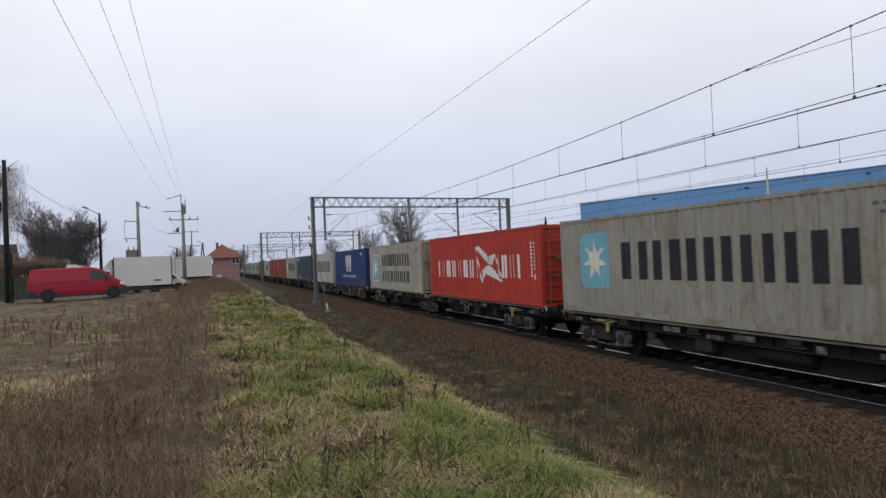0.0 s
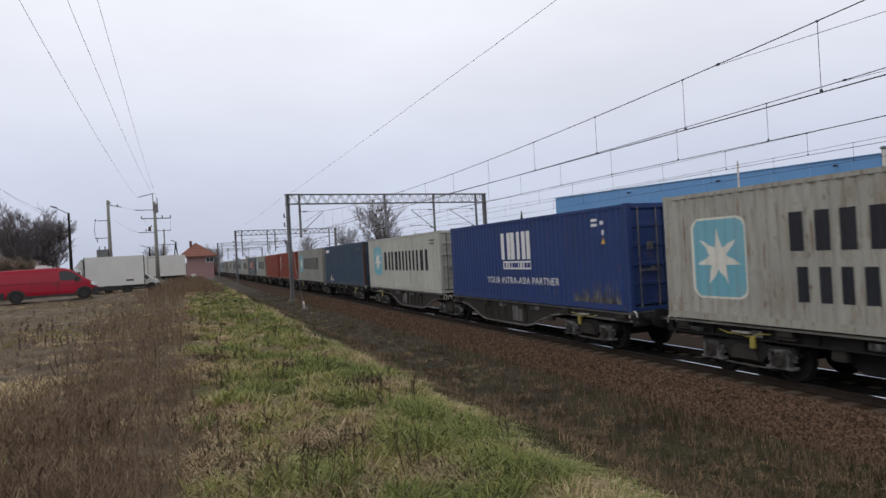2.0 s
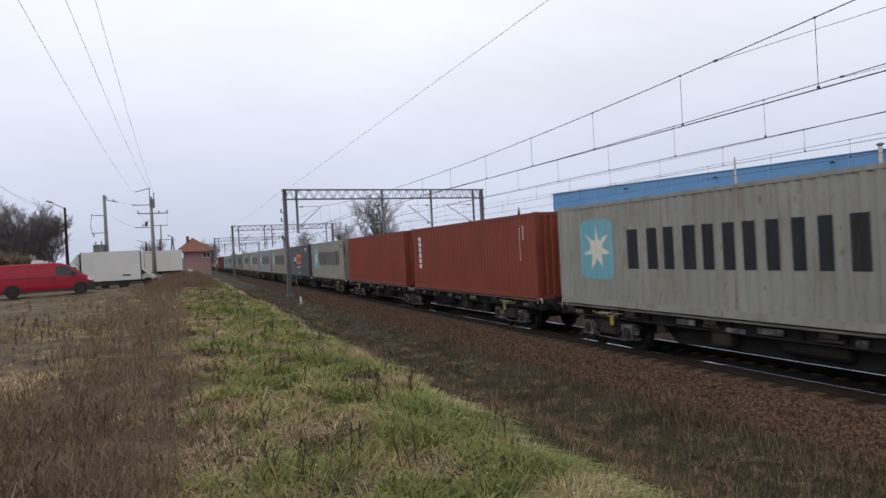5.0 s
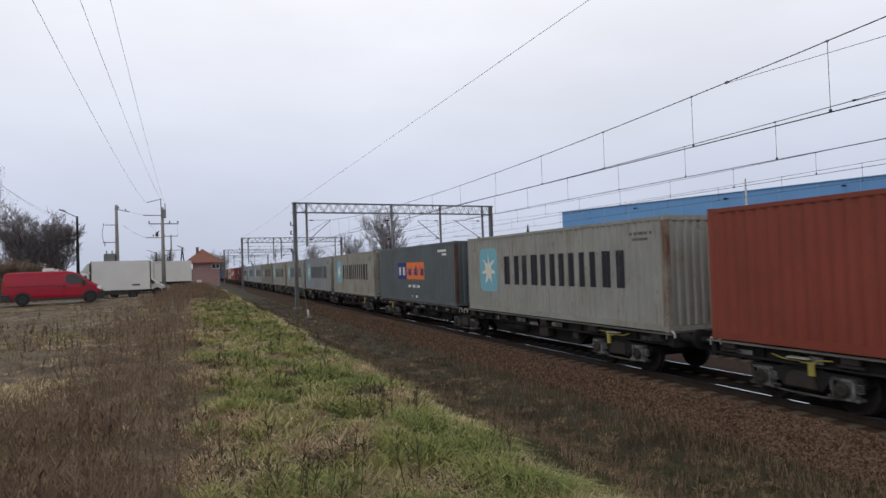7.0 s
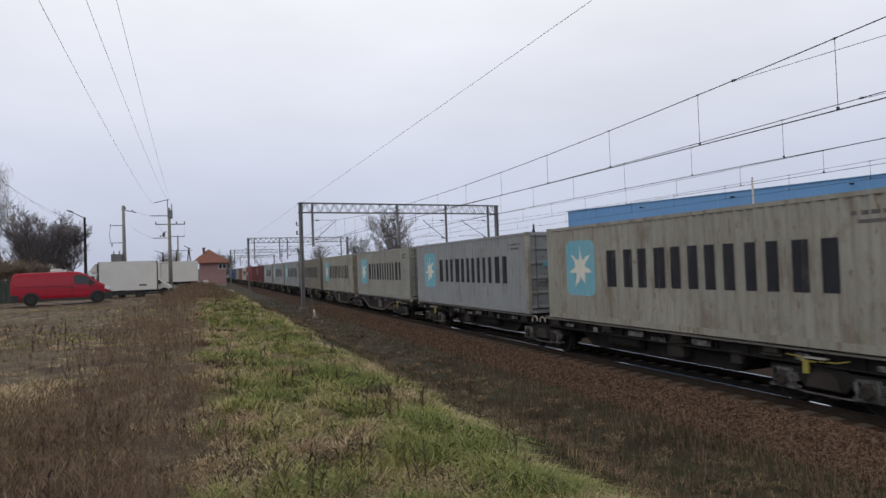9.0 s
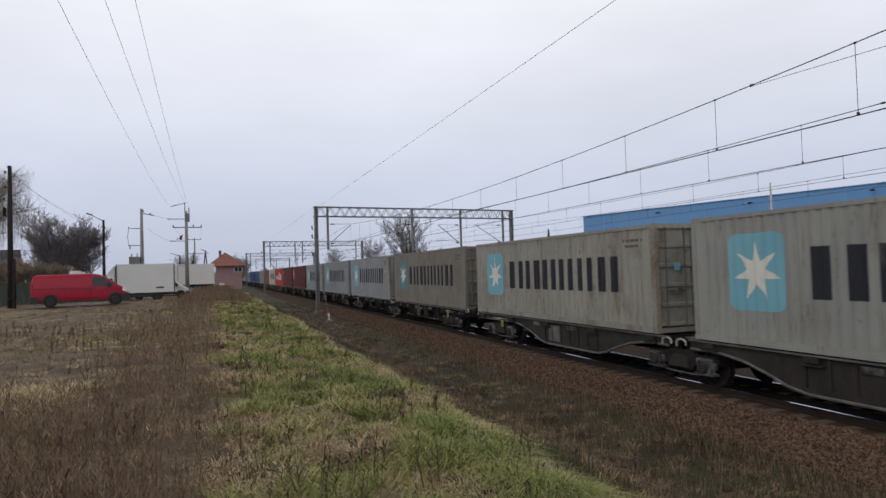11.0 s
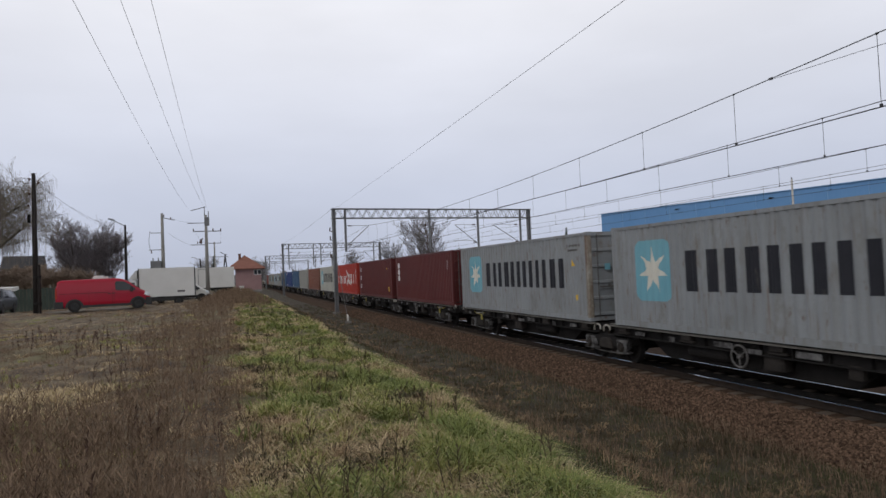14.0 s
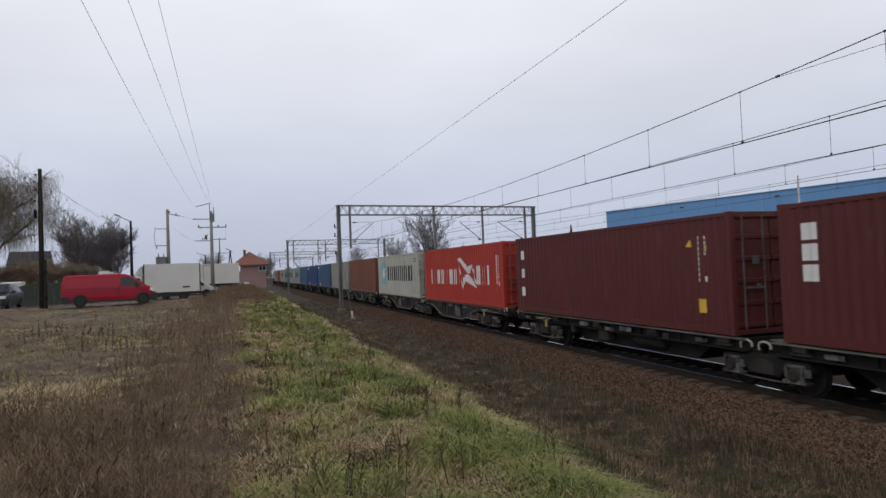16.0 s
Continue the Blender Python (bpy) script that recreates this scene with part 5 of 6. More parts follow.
line_pole(-2.8, 130, 10.2, 0.15, CONCRETE, "power_pole", "distant concrete power pole with two crossarms", [
    ("crossarm", Shape().box((0, 0, 10.0), (2.4, 0.1, 0.12)), GANTRY), ("crossarm", Shape().box((0.6, 0, 7.4), (3.6, 0.1, 0.1)), GANTRY), ("insulator", bells(-1.1, 10.0), INSUL), ("insulator", bells(1.1, 10.0), INSUL), ("insulator", bells(0.0, 10.0), INSUL)])
line_pole(-4.3, 104, 6.3, 0.13, WOOD, "wooden_pole", "short dark wooden pole behind the lorries", [("lamp_arm", Shape().tube((0, 0, 6.2), (-1.2, 0, 6.6), 0.04, None, 6), GANTRY)])
legs = thing("twin_leg_pole", "dark A-shaped wooden power pole", "pole", pose(-1.2, 165, 0))
part("leg", Shape().tube((-0.9, 0, 0), (0.0, 0, 9.2), 0.17, 0.12, 8), WOOD, legs)
part("leg", Shape().tube((0.9, 0, 0), (0.0, 0, 9.2), 0.17, 0.12, 8), WOOD, legs)
part("crossarm", Shape().box((-0.3, 0, 9.3), (1.6, 0.12, 0.14), pose(0, 0, 0, 0, 25, 0)), WOOD, legs)


def slack(a, b, drop, n=16):
    a, b = Vector(a), Vector(b)
    return [tuple(a.lerp(b, i / n) - Vector((0, 0, drop * 4 * (i / n) * (1 - i / n)))) for i in range(n + 1)]


power = thing("power_line", "three thin dark power wires on village poles", "wire")
for a, b, dr in (((-4.0, 75, 10.6), (-2.85, -12, 10.2), 0.95), ((-2.53, 75, 11.0), (-2.1, -12, 10.2), 1.0), ((-2.13, 75, 10.5), (-1.30, -12, 10.3), 0.9)):
    part("strand", Shape().line(slack(a, b, dr, 24), 0.0062, 4), WIRE, power)
for a, b, dr in (((-0.91, 75, 8.6), (-1.7, 130, 10.2), 0.6), ((-3.7, 75, 8.6), (-3.9, 130, 10.2), 0.6), ((-3.9, 75, 9.3), (-6.3, 79.7, 10.3), 0.15), ((-3.9, 75, 6.9), (-6.6, 79.7, 8.6), 0.2)):
    part("strand", Shape().line(slack(a, b, dr, 10), 0.010, 4), WIRE, power)
phone = thing("telephone_line", "thin dark telephone wires between wooden poles", "wire")
for a, b, dr in (((-11.4, 45.1, 9.6), (-10.1, 74.2, 8.4), 0.5), ((-11.0, 45.1, 9.4), (-10.1, 74.2, 8.2), 0.6), ((-11.4, 45.1, 9.6), (-24, 25, 9.5), 0.4), ((-11.0, 45.1, 9.3), (-25, 28, 9.2), 0.4)):
    part("strand", Shape().line(slack(a, b, dr, 12), 0.007, 4), WIRE, phone)

# ---- buildings ----
HALL_TURN = math.degrees(math.atan2(-38.8, 10.1))
hall = thing("warehouse", "long blue sheet-clad warehouse behind the tracks", "warehouse", pose(51.7, 83.4, 0, 0, 0, HALL_TURN))
part("wall", Shape().box((60, 0.1, 5.0), (120, 0.2, 10.4)).box((0.1, 20, 5.0), (0.2, 39.6, 10.4)).box((119.9, 20, 5.0), (0.2, 39.6, 10.4)).box((60, 39.9, 5.0), (120, 0.2, 10.4)), CLAD, hall)
part("roof", Shape().box((60, 20, 9.7), (119.6, 39.6, 0.2)), ROOFING, hall)
flue = part("flue_pipe", Shape().tube((42.95, -0.4, 6.5), (42.95, -0.4, 10.55), 0.19, None, 14).box((42.95, -0.2, 7.5), (0.1, 0.4, 0.06)).box((42.95, -0.2, 9.4), (0.1, 0.4, 0.06)), WHITEPAINT, hall, "pale metal flue pipe")
part("cowl", Shape().lathe((42.95, -0.4, 10.5), [(0.21, 0.0), (0.21, 0.08), (0.34, 0.14), (0.34, 0.22), (0.10, 0.34)], 14), GANTRY, flue, "grey flue cowl")
part("coping", Shape().box((60, 0.0, 10.22), (120.3, 0.30, 0.07)).box((0.0, 20, 10.24), (0.34, 40, 0.12)), CLADTRIM, hall, "pale folded coping")
seam = Shape().box((0, -0.02, 5.0), (0.05, 0.04, 10.2)).mesh("panel_seam", CLADTRIM)
for k in range(1, 30):
    part("panel_seam", seam, CLADTRIM, hall).location = (k * 4.0, 0, 0)
lampm = Shape().box((0, -0.3, 0), (0.1, 0.6, 0.08)).box((0, -0.6, -0.06), (0.32, 0.26, 0.16), None, 0.04).mesh("wall_lamp", SOOT)
for k in range(8):
    part("wall_lamp", lampm, SOOT, hall, "small dark floodlight on a bracket").location = (13.5 + 12.6 * k, -0.02, 9.6)
mast_ = thing("thin_mast", "thin pale mast standing before the warehouse", "mast", pose(50.6, 48.2, 0))
part("shaft", Shape().tube((0, 0, -0.5), (0, 0, 10.2), 0.14, 0.09, 10), WHITEPAINT, mast_)
part("cap", Shape().tube((0, 0, 10.2), (0, 0, 10.4), 0.05, None, 6), GANTRY, mast_)

tower = thing("signal_box", "pink rendered signal box with a red tiled hip roof", "building", pose(0, 0, 0))
TX0, TX1, TY0, TY1 = 0.95, 6.4, 150.0, 156.0
w_ = part("wall", Shape().box(((TX0 + TX1) / 2, TY0 + 0.15, 2.6), (TX1 - TX0, 0.3, 5.8)).box(((TX0 + TX1) / 2, TY1 - 0.15, 2.6), (TX1 - TX0, 0.3, 5.8)).box((TX0 + 0.15, (TY0 + TY1) / 2, 2.6), (0.3, TY1 - TY0 - 0.6, 5.8)).box((TX1 - 0.15, (TY0 + TY1) / 2, 2.6), (0.3, TY1 - TY0 - 0.6, 5.8)), PINKWALL, tower)
part("plinth", Shape().box(((TX0 + TX1) / 2, TY0 - 0.03, 0.2), (TX1 - TX0 + 0.1, 0.08, 0.8)), CONCRETE, w_, "grey concrete plinth")
roof = Shape()
ex0, ex1, ey0, ey1, ez = TX0 - 1.75, TX1 + 0.85, TY0 - 0.9, TY1 + 0.9, 5.35
pk0, pk1 = ((TX0 + TX1) / 2 - 0.7, TY0 + 2.9, 8.35), ((TX0 + TX1) / 2 - 0.7, TY1 - 2.9, 8.35)
c4 = [(ex0, ey0, ez), (ex1, ey0, ez), (ex1, ey1, ez), (ex0, ey1, ez)]
roof.poly([c4[0], c4[1], pk0]).poly([c4[1], c4[2], pk1, pk0]).poly([c4[2], c4[3], pk1]).poly([c4[3], c4[0], pk0, pk1])
d4 = [(x, y, z - 0.16) for x, y, z in c4]
for i in range(4):
    roof.poly([c4[i], d4[i], d4[(i + 1) % 4], c4[(i + 1) % 4]])
roof.poly(d4)
rf = part("roof", roof, TILE, tower, "red clay tiled hip roof")
part("chimney", Shape().box((1.95, 152.0, 7.4), (0.55, 0.5, 2.4), None, 0.02).box((1.95, 152.0, 8.6), (0.68, 0.62, 0.14)), BRICKWORK, rf, "dark brick chimney")
course = Shape()
for k in range(1, 9):
    t = k / 9
    a, b = Vector(c4[0]).lerp(Vector(pk0), t), Vector(c4[1]).lerp(Vector(pk0), t)
    course.tube(a, b, 0.035, None, 4, False)
part("tile_courses", course, TILE, rf, kind="stuff")
win = part("window", Shape().box((5.6, TY0 - 0.03, 4.45), (1.5, 0.06, 1.0)).box((TX1 + 0.02, TY0 + 1.0, 4.45), (0.06, 1.6, 1.0)), WINDOW, w_, "dark corner window")
for x in (4.83, 5.6, 6.37):
    part("window_frame", Shape().box((x, TY0 - 0.08, 4.45), (0.10, 0.08, 1.12)), VANWHITE, tower, "white window frame bar")
for z in (3.92, 4.98):
    part("window_frame", Shape().box((5.6, TY0 - 0.08, z), (1.64, 0.08, 0.10)), VANWHITE, tower, "white window frame bar")
cab = thing("relay_cabinet", "small white metal relay cabinet beside the signal box", "cabinet", pose(2.0, 140, 0.05))
part("body", Shape().box((0, 0, 0.7), (0.9, 0.5, 1.6), None, 0.03), VANWHITE, cab)
part("lid", Shape().box((0, 0, 1.55), (1.0, 0.6, 0.1)), VANWHITE, cab)

house = thing("house", "low grey-brown house with a dark slate roof", "house", pose(-23.0, 88, 1.6, 0, 0, 8))
part("wall", Shape().box((0, 0, 1.4), (3.8, 6, 4.6)), HOUSEWALL, house)
part("roof", Shape().prism([(-3.6, 2.9), (3.6, 2.9), (0, 5.2)], -2.1, 2.1, 0), DARKROOF, house)
part("window", Shape().box((1.2, -3.02, 1.7), (1.2, 0.06, 1.1)), WINDOW, house)
shed = thing("canopy", "small pale canopy roof on posts behind the car", "canopy", pose(-16.2, 57.0, 1.25))
part("roof", Shape().box((0, 0, 1.75), (1.5, 1.4, 0.26), pose(0, 0, 0, 4, 0, 0), 0.05), VANWHITE, shed)
for x in (-0.6, 0.6):
    part("post", Shape().box((x, -0.6, 0.8), (0.1, 0.1, 1.7)), CONCRETE, shed)

fence = thing("board_fence", "faded green board fence along the yard", "fence", pose(-11.2, 59.5, 1.1, 0, 0, 177))
board = Shape().box((0, 0, 0.95), (0.24, 0.03, 1.8), None, 0.01).mesh("board", FENCEGREEN)
fpost = Shape().box((0, -0.06, 1.0), (0.12, 0.12, 2.1), None, 0.02).mesh("post", CONCRETE)
for k in range(80):
    part("board", board, FENCEGREEN, fence).location = (k * 0.26, 0, random.uniform(-0.03, 0.03))
for k in range(9):
    part("post", fpost, CONCRETE, fence, "grey concrete fence post").location = (k * 2.6, 0, 0)
road = Shape()
for k in range(40):
    xs = [-45 + k * 1.0, -44 + k * 1.0]
    e = [(x, 44.4 + 0.5 * math.sin(x * 0.4), 48.9 + 0.4 * math.sin(x * 0.6)) for x in xs]
    road.poly([(xs[0], e[0][1], ground_at(xs[0], e[0][1]) + 0.02), (xs[1], e[1][1], ground_at(xs[1], e[1][1]) + 0.02), (xs[1], e[1][2], ground_at(xs[1], e[1][2]) + 0.02), (xs[0], e[0][2], ground_at(xs[0], e[0][2]) + 0.02)])
solid("dirt_track", road, DIRTROAD, "pale worn dirt track across the field", "road", kind="structure")


# ---- vehicles: built facing +x, on z = 0 ----
def wheel(parent, x, y, r, w):
    t = part("wheel", Shape().tube((x, y - w / 2, r), (x, y + w / 2, r), r, None, 24), RUBBER, parent, "black tyre")
    s = 1 if y > 0 else -1
    part("rim", Shape().tube((x, y + s * w / 2, r), (x, y + s * (w / 2 + 0.012), r), r * 0.62, r * 0.58, 18), RIM, t, "grey wheel trim")
    return t


def body_shape(outline, width, waist, top_in):
    """A lofted body: stations along x, rounded over the roof edges, narrowing above the waist."""
    zmax = max(z for x, z in outline)
    zmin = min(z for x, z in outline)
    lo, hi = min(x for x, z in outline), max(x for x, z in outline)
    edges = list(zip(outline, outline[1:] + outline[:1]))

    def span(x):
        zs = []
        for (xa, za), (xb, zb) in edges:
            if min(xa, xb) - 1e-9 <= x <= max(xa, xb) + 1e-9 and abs(xa - xb) > 1e-9:
                zs.append(za + (zb - za) * (x - xa) / (xb - xa))
        return min(zs), max(zs)
    xs = sorted({round(float(q), 3) for q in np.linspace(lo + 0.012, hi - 0.012, 40)} | {x for x, z in outline if lo < x < hi})
    fr = [0.0, 0.04, 0.2, 0.4, 0.55, 0.7, 0.82, 0.92, 0.975, 1.0]
    s, ring = Shape(), 2 * len(fr)
    for x in xs:
        a, b = span(x)
        pts = []
        for f in fr:
            z = a + (b - a) * f
            w = width / 2 if z <= waist else width / 2 - top_in * ((z - waist) / (zmax - waist)) ** 1.3
            w -= (0.05 if f < 0.01 else 0.0) + (0.14 if f > 0.99 else 0.045 if f > 0.97 else 0.0)
            w -= 0.10 * max(0.0, 1 - (x - lo) / 0.12) + 0.22 * max(0.0, 1 - (hi - x) / 0.5) ** 2
            pts.append((w, z))
        s.v += [(x, w, z) for w, z in pts] + [(x, -w, z) for w, z in reversed(pts)]
    for i in range(len(xs) - 1):
        o = i * ring
        s.f += [(o + k, o + (k + 1) % ring, o + ring + (k + 1) % ring, o + ring + k) for k in range(ring)]
    s.f += [tuple(range(ring)), tuple(range((len(xs) - 1) * ring, len(xs) * ring))]
    return s


def on_side(name, parent, material, label, pts, width, waist, zmax, top_in, lift=0.012):
    """The same flush panel on both flanks of a body."""
    for sg in (-1, 1):
        s = Shape().poly([(x, sg * ((width / 2 if z <= waist else width / 2 - top_in * ((z - waist) / (zmax - waist)) ** 1.3) + lift), z) for x, z in pts])
        part(name, s, material, parent, label)


# half disc laid flat on the flank, painting the wheel well's shade
def arch(x, r):
    return [(x + r * math.cos(math.pi * i / 12), 0.30 + r * math.sin(math.pi * i / 12)) for i in range(13)]


def panel_van(m, paint_, name, label, vent):
    v = thing(name, label, "van", m)
    out = [(-2.58, 0.42), (-2.62, 0.9), (-2.58, 1.5), (-2.5, 1.86), (-2.3, 1.95), (0.55, 1.98), (0.95, 1.93), (1.25, 1.80), (1.98, 1.27), (2.40, 1.04), (2.58, 0.76), (2.62, 0.36), (2.4, 0.25), (-2.4, 0.28)]
    part("body", body_shape(out, 1.9, 1.1, 0.17), paint_, v, "", True)
    args = (1.9, 1.1, 1.97, 0.17)
    on_side("side_window", v, WINDOW, "dark cab side window", [(0.60, 1.26), (0.72, 1.20), (1.70, 1.20), (1.74, 1.26), (1.22, 1.70), (0.95, 1.78), (0.66, 1.76), (0.58, 1.66)], *args)
    part("windscreen", Shape().poly([(1.27, -0.72, 1.80), (1.27, 0.72, 1.80), (1.98, 0.84, 1.285), (1.98, -0.84, 1.285)]), WINDOW, v)
    for x in (-1.62, 1.86):
        on_side("wheel_arch", v, BLACKPLASTIC, "dark half disc for the shaded wheel arch", arch(x, 0.49), *args, 0.014)
        for y in (-0.86, 0.86):
            wheel(v, x, y, 0.355, 0.22)
    on_side("sill_trim", v, BLACKPLASTIC, "black sill trim", [(-1.2, 0.26), (1.44, 0.26), (1.44, 0.40), (-1.2, 0.40)], *args)
    part("bumper", Shape().box((2.44, 0, 0.47), (0.44, 1.88, 0.46), None, 0.10), BLACKPLASTIC, v, "dark front bumper")
    part("bumper", Shape().box((-2.42, 0, 0.45), (0.52, 1.93, 0.42), None, 0.06), BLACKPLASTIC, v, "dark rear bumper")
    for y in (-1, 1):
        part("headlight", Shape().poly([(2.1, y * 0.93, 1.12), (2.5, y * 0.86, 0.98), (2.58, y * 0.72, 0.80), (2.46, y * 0.965, 0.80)]).box((2.38, y * 0.87, 0.93), (0.3, 0.2, 0.2), pose(0, 0, 0, 0, 25, 0), 0.05), LAMPGLASS, v, "clear headlight")
        part("wing_mirror", Shape().box((1.5, y * 1.05, 1.25), (0.16, 0.22, 0.3), None, 0.04), BLACKPLASTIC, v, "black wing mirror")
        part("tail_light", Shape().box((-2.58, y * 0.88, 1.15), (0.08, 0.12, 0.6)), SCARLET, v, "red tail light")
        part("door_handle", Shape().box((0.5, y * 0.962, 1.05), (0.16, 0.03, 0.05)).box((0.25, y * 0.962, 1.05), (0.16, 0.03, 0.05)), BLACKPLASTIC, v)
    for y in (-1, 1):
        for x in (-0.85, 0.52, 0.42):
            part("door_seam", Shape().box((x, y * 0.95, 0.85), (0.018, 0.012, 0.85)), SEAM, v, "thin door seam")
        part("slide_rail", Shape().box((-1.1, y * 0.952, 1.12), (2.6, 0.012, 0.03)), SEAM, v, "thin sliding door rail")
    if vent:
        part("roof_unit", Shape().box((-0.2, 0, 2.04), (0.85, 0.7, 0.13), None, 0.08).box((-0.3, 0, 2.13), (0.55, 0.55, 0.08), None, 0.06), VANWHITE, v, "white roof cooling unit")
    return v


def box_truck(m, label):
    v = thing("box_truck", label, "truck", m)
    part("cargo_box", Shape().box((-0.35, 0, 1.98), (4.4, 2.2, 2.42), None, 0.03), VANWHITE, v, "plain white cargo box")
    part("box_edge", Shape().box((1.87, 0, 1.98), (0.05, 2.24, 2.46)).box((-2.57, 0, 1.98), (0.05, 2.24, 2.46)), BLACKPLASTIC, v, "dark box edge frame")
    part("chassis", Shape().box((-0.3, 0, 0.62), (4.9, 0.9, 0.2)).box((-0.35, 0.95, 0.55), (2.6, 0.06, 0.3)).box((-0.35, -0.95, 0.55), (2.6, 0.06, 0.3)), BLACKPLASTIC, v, "black chassis and side guards")
    out = [(1.95, 0.4), (1.95, 2.2), (2.3, 2.3), (2.65, 2.15), (3.3, 1.4), (3.85, 1.15), (3.95, 0.6), (3.9, 0.3)]
    part("cab", body_shape(out, 1.95, 1.2, 0.15), VANWHITE, v)
    part("air_deflector", Shape().prism([(2.0, 2.3), (2.7, 2.3), (2.1, 3.05), (2.0, 3.05)], -0.8, 0.8, 1), VANWHITE, v, "white roof air deflector")
    on_side("side_window", v, WINDOW, "dark cab side window", [(2.15, 1.35), (3.1, 1.35), (2.65, 2.0), (2.2, 2.05)], 1.95, 1.2, 2.3, 0.15)
    part("bumper", Shape().box((3.85, 0, 0.45), (0.25, 1.95, 0.4), None, 0.06), BLACKPLASTIC, v)
    part("box_badge", Shape().box((-1.45, 1.105, 1.16), (0.6, 0.01, 0.15)).box((-1.2, -1.105, 1.2), (0.55, 0.01, 0.13)), GREASE, v, "small grey mark bar")
    for x in (-1.2, 3.0):
        for y in (-0.9, 0.9):
            wheel(v, x, y, 0.36, 0.28)
    return v


panel_van(pose(-7.58, 45.6, 1.43, 0, 0, 10), VANRED, "panel_van", "red panel van with white roof unit parked on the track", True)
panel_van(pose(-4.6, 66.0, 1.06, 0, 0, 4), VANWHITE, "panel_van", "white panel van parked behind the box truck", False)
box_truck(pose(-5.6, 61.6, 1.06, 0, 0, 180 + 2), "white box truck parked beyond the red van")
tr = thing("trailer", "long white box trailer parked by the signal box", "trailer", pose(-4.9, 91, 0.98))
part("cargo_box", Shape().box((0, 0, 2.4), (10.6, 2.5, 2.6), None, 0.04), VANWHITE, tr)
part("door_outline", Shape().box((0.9, -1.26, 2.5), (0.05, 0.02, 2.0)).box((2.0, -1.26, 2.5), (0.05, 0.02, 2.0)).box((1.45, -1.26, 3.5), (1.1, 0.02, 0.05)), GREASE, tr, "thin grey door outline")
part("chassis", Shape().box((0, 0, 0.95), (10.2, 1.0, 0.25)), BLACKPLASTIC, tr)
for x in (-3.6, -2.3, -1.0, 4.2):
    for y in (-1.0, 1.0):
        wheel(tr, x, y, 0.48, 0.3)

suv = thing("estate_car", "dark grey estate car parked beside the wooden pole", "car", pose(-14.75, 49.4, 1.42, 0, 0, -88))
so = [(-2.2, 0.4), (-2.25, 0.95), (-2.05, 1.05), (-1.75, 1.52), (-0.2, 1.62), (0.35, 1.52), (1.05, 1.08), (1.9, 0.92), (2.15, 0.72), (2.2, 0.35), (2.0, 0.24), (-2.0, 0.24)]
part("body", body_shape(so, 1.8, 0.9, 0.28), CARGREY, suv, "", True)
on_side("side_window", suv, WINDOW, "dark side windows", [(-1.6, 1.02), (0.8, 1.02), (0.25, 1.44), (-1.45, 1.46)], 1.8, 0.9, 1.62, 0.28)
part("windscreen", Shape().poly([(0.42, -0.6, 1.5), (0.42, 0.6, 1.5), (1.1, 0.78, 1.10), (1.1, -0.78, 1.10)]), WINDOW, suv)
part("grille", Shape().box((2.16, 0, 0.62), (0.08, 0.8, 0.18), None, 0.02).box((2.17, 0, 0.38), (0.08, 1.4, 0.16)), BLACKPLASTIC, suv)
for y in (-1, 1):
    part("headlight", Shape().box((2.05, y * 0.7, 0.78), (0.3, 0.36, 0.15), pose(0, 0, 0, 0, 10, 0), 0.05), LAMPGLASS, suv, "clear headlight")
    part("wing_mirror", Shape().box((0.7, y * 0.98, 1.08), (0.14, 0.2, 0.15), None, 0.03), CARGREY, suv)
for x in (-1.35, 1.35):
    on_side("wheel_arch", suv, BLACKPLASTIC, "dark half disc for the shaded wheel arch", arch(x, 0.38), 1.8, 0.9, 1.62, 0.28)
    for y in (-0.82, 0.82):
        wheel(suv, x, y, 0.32, 0.21)


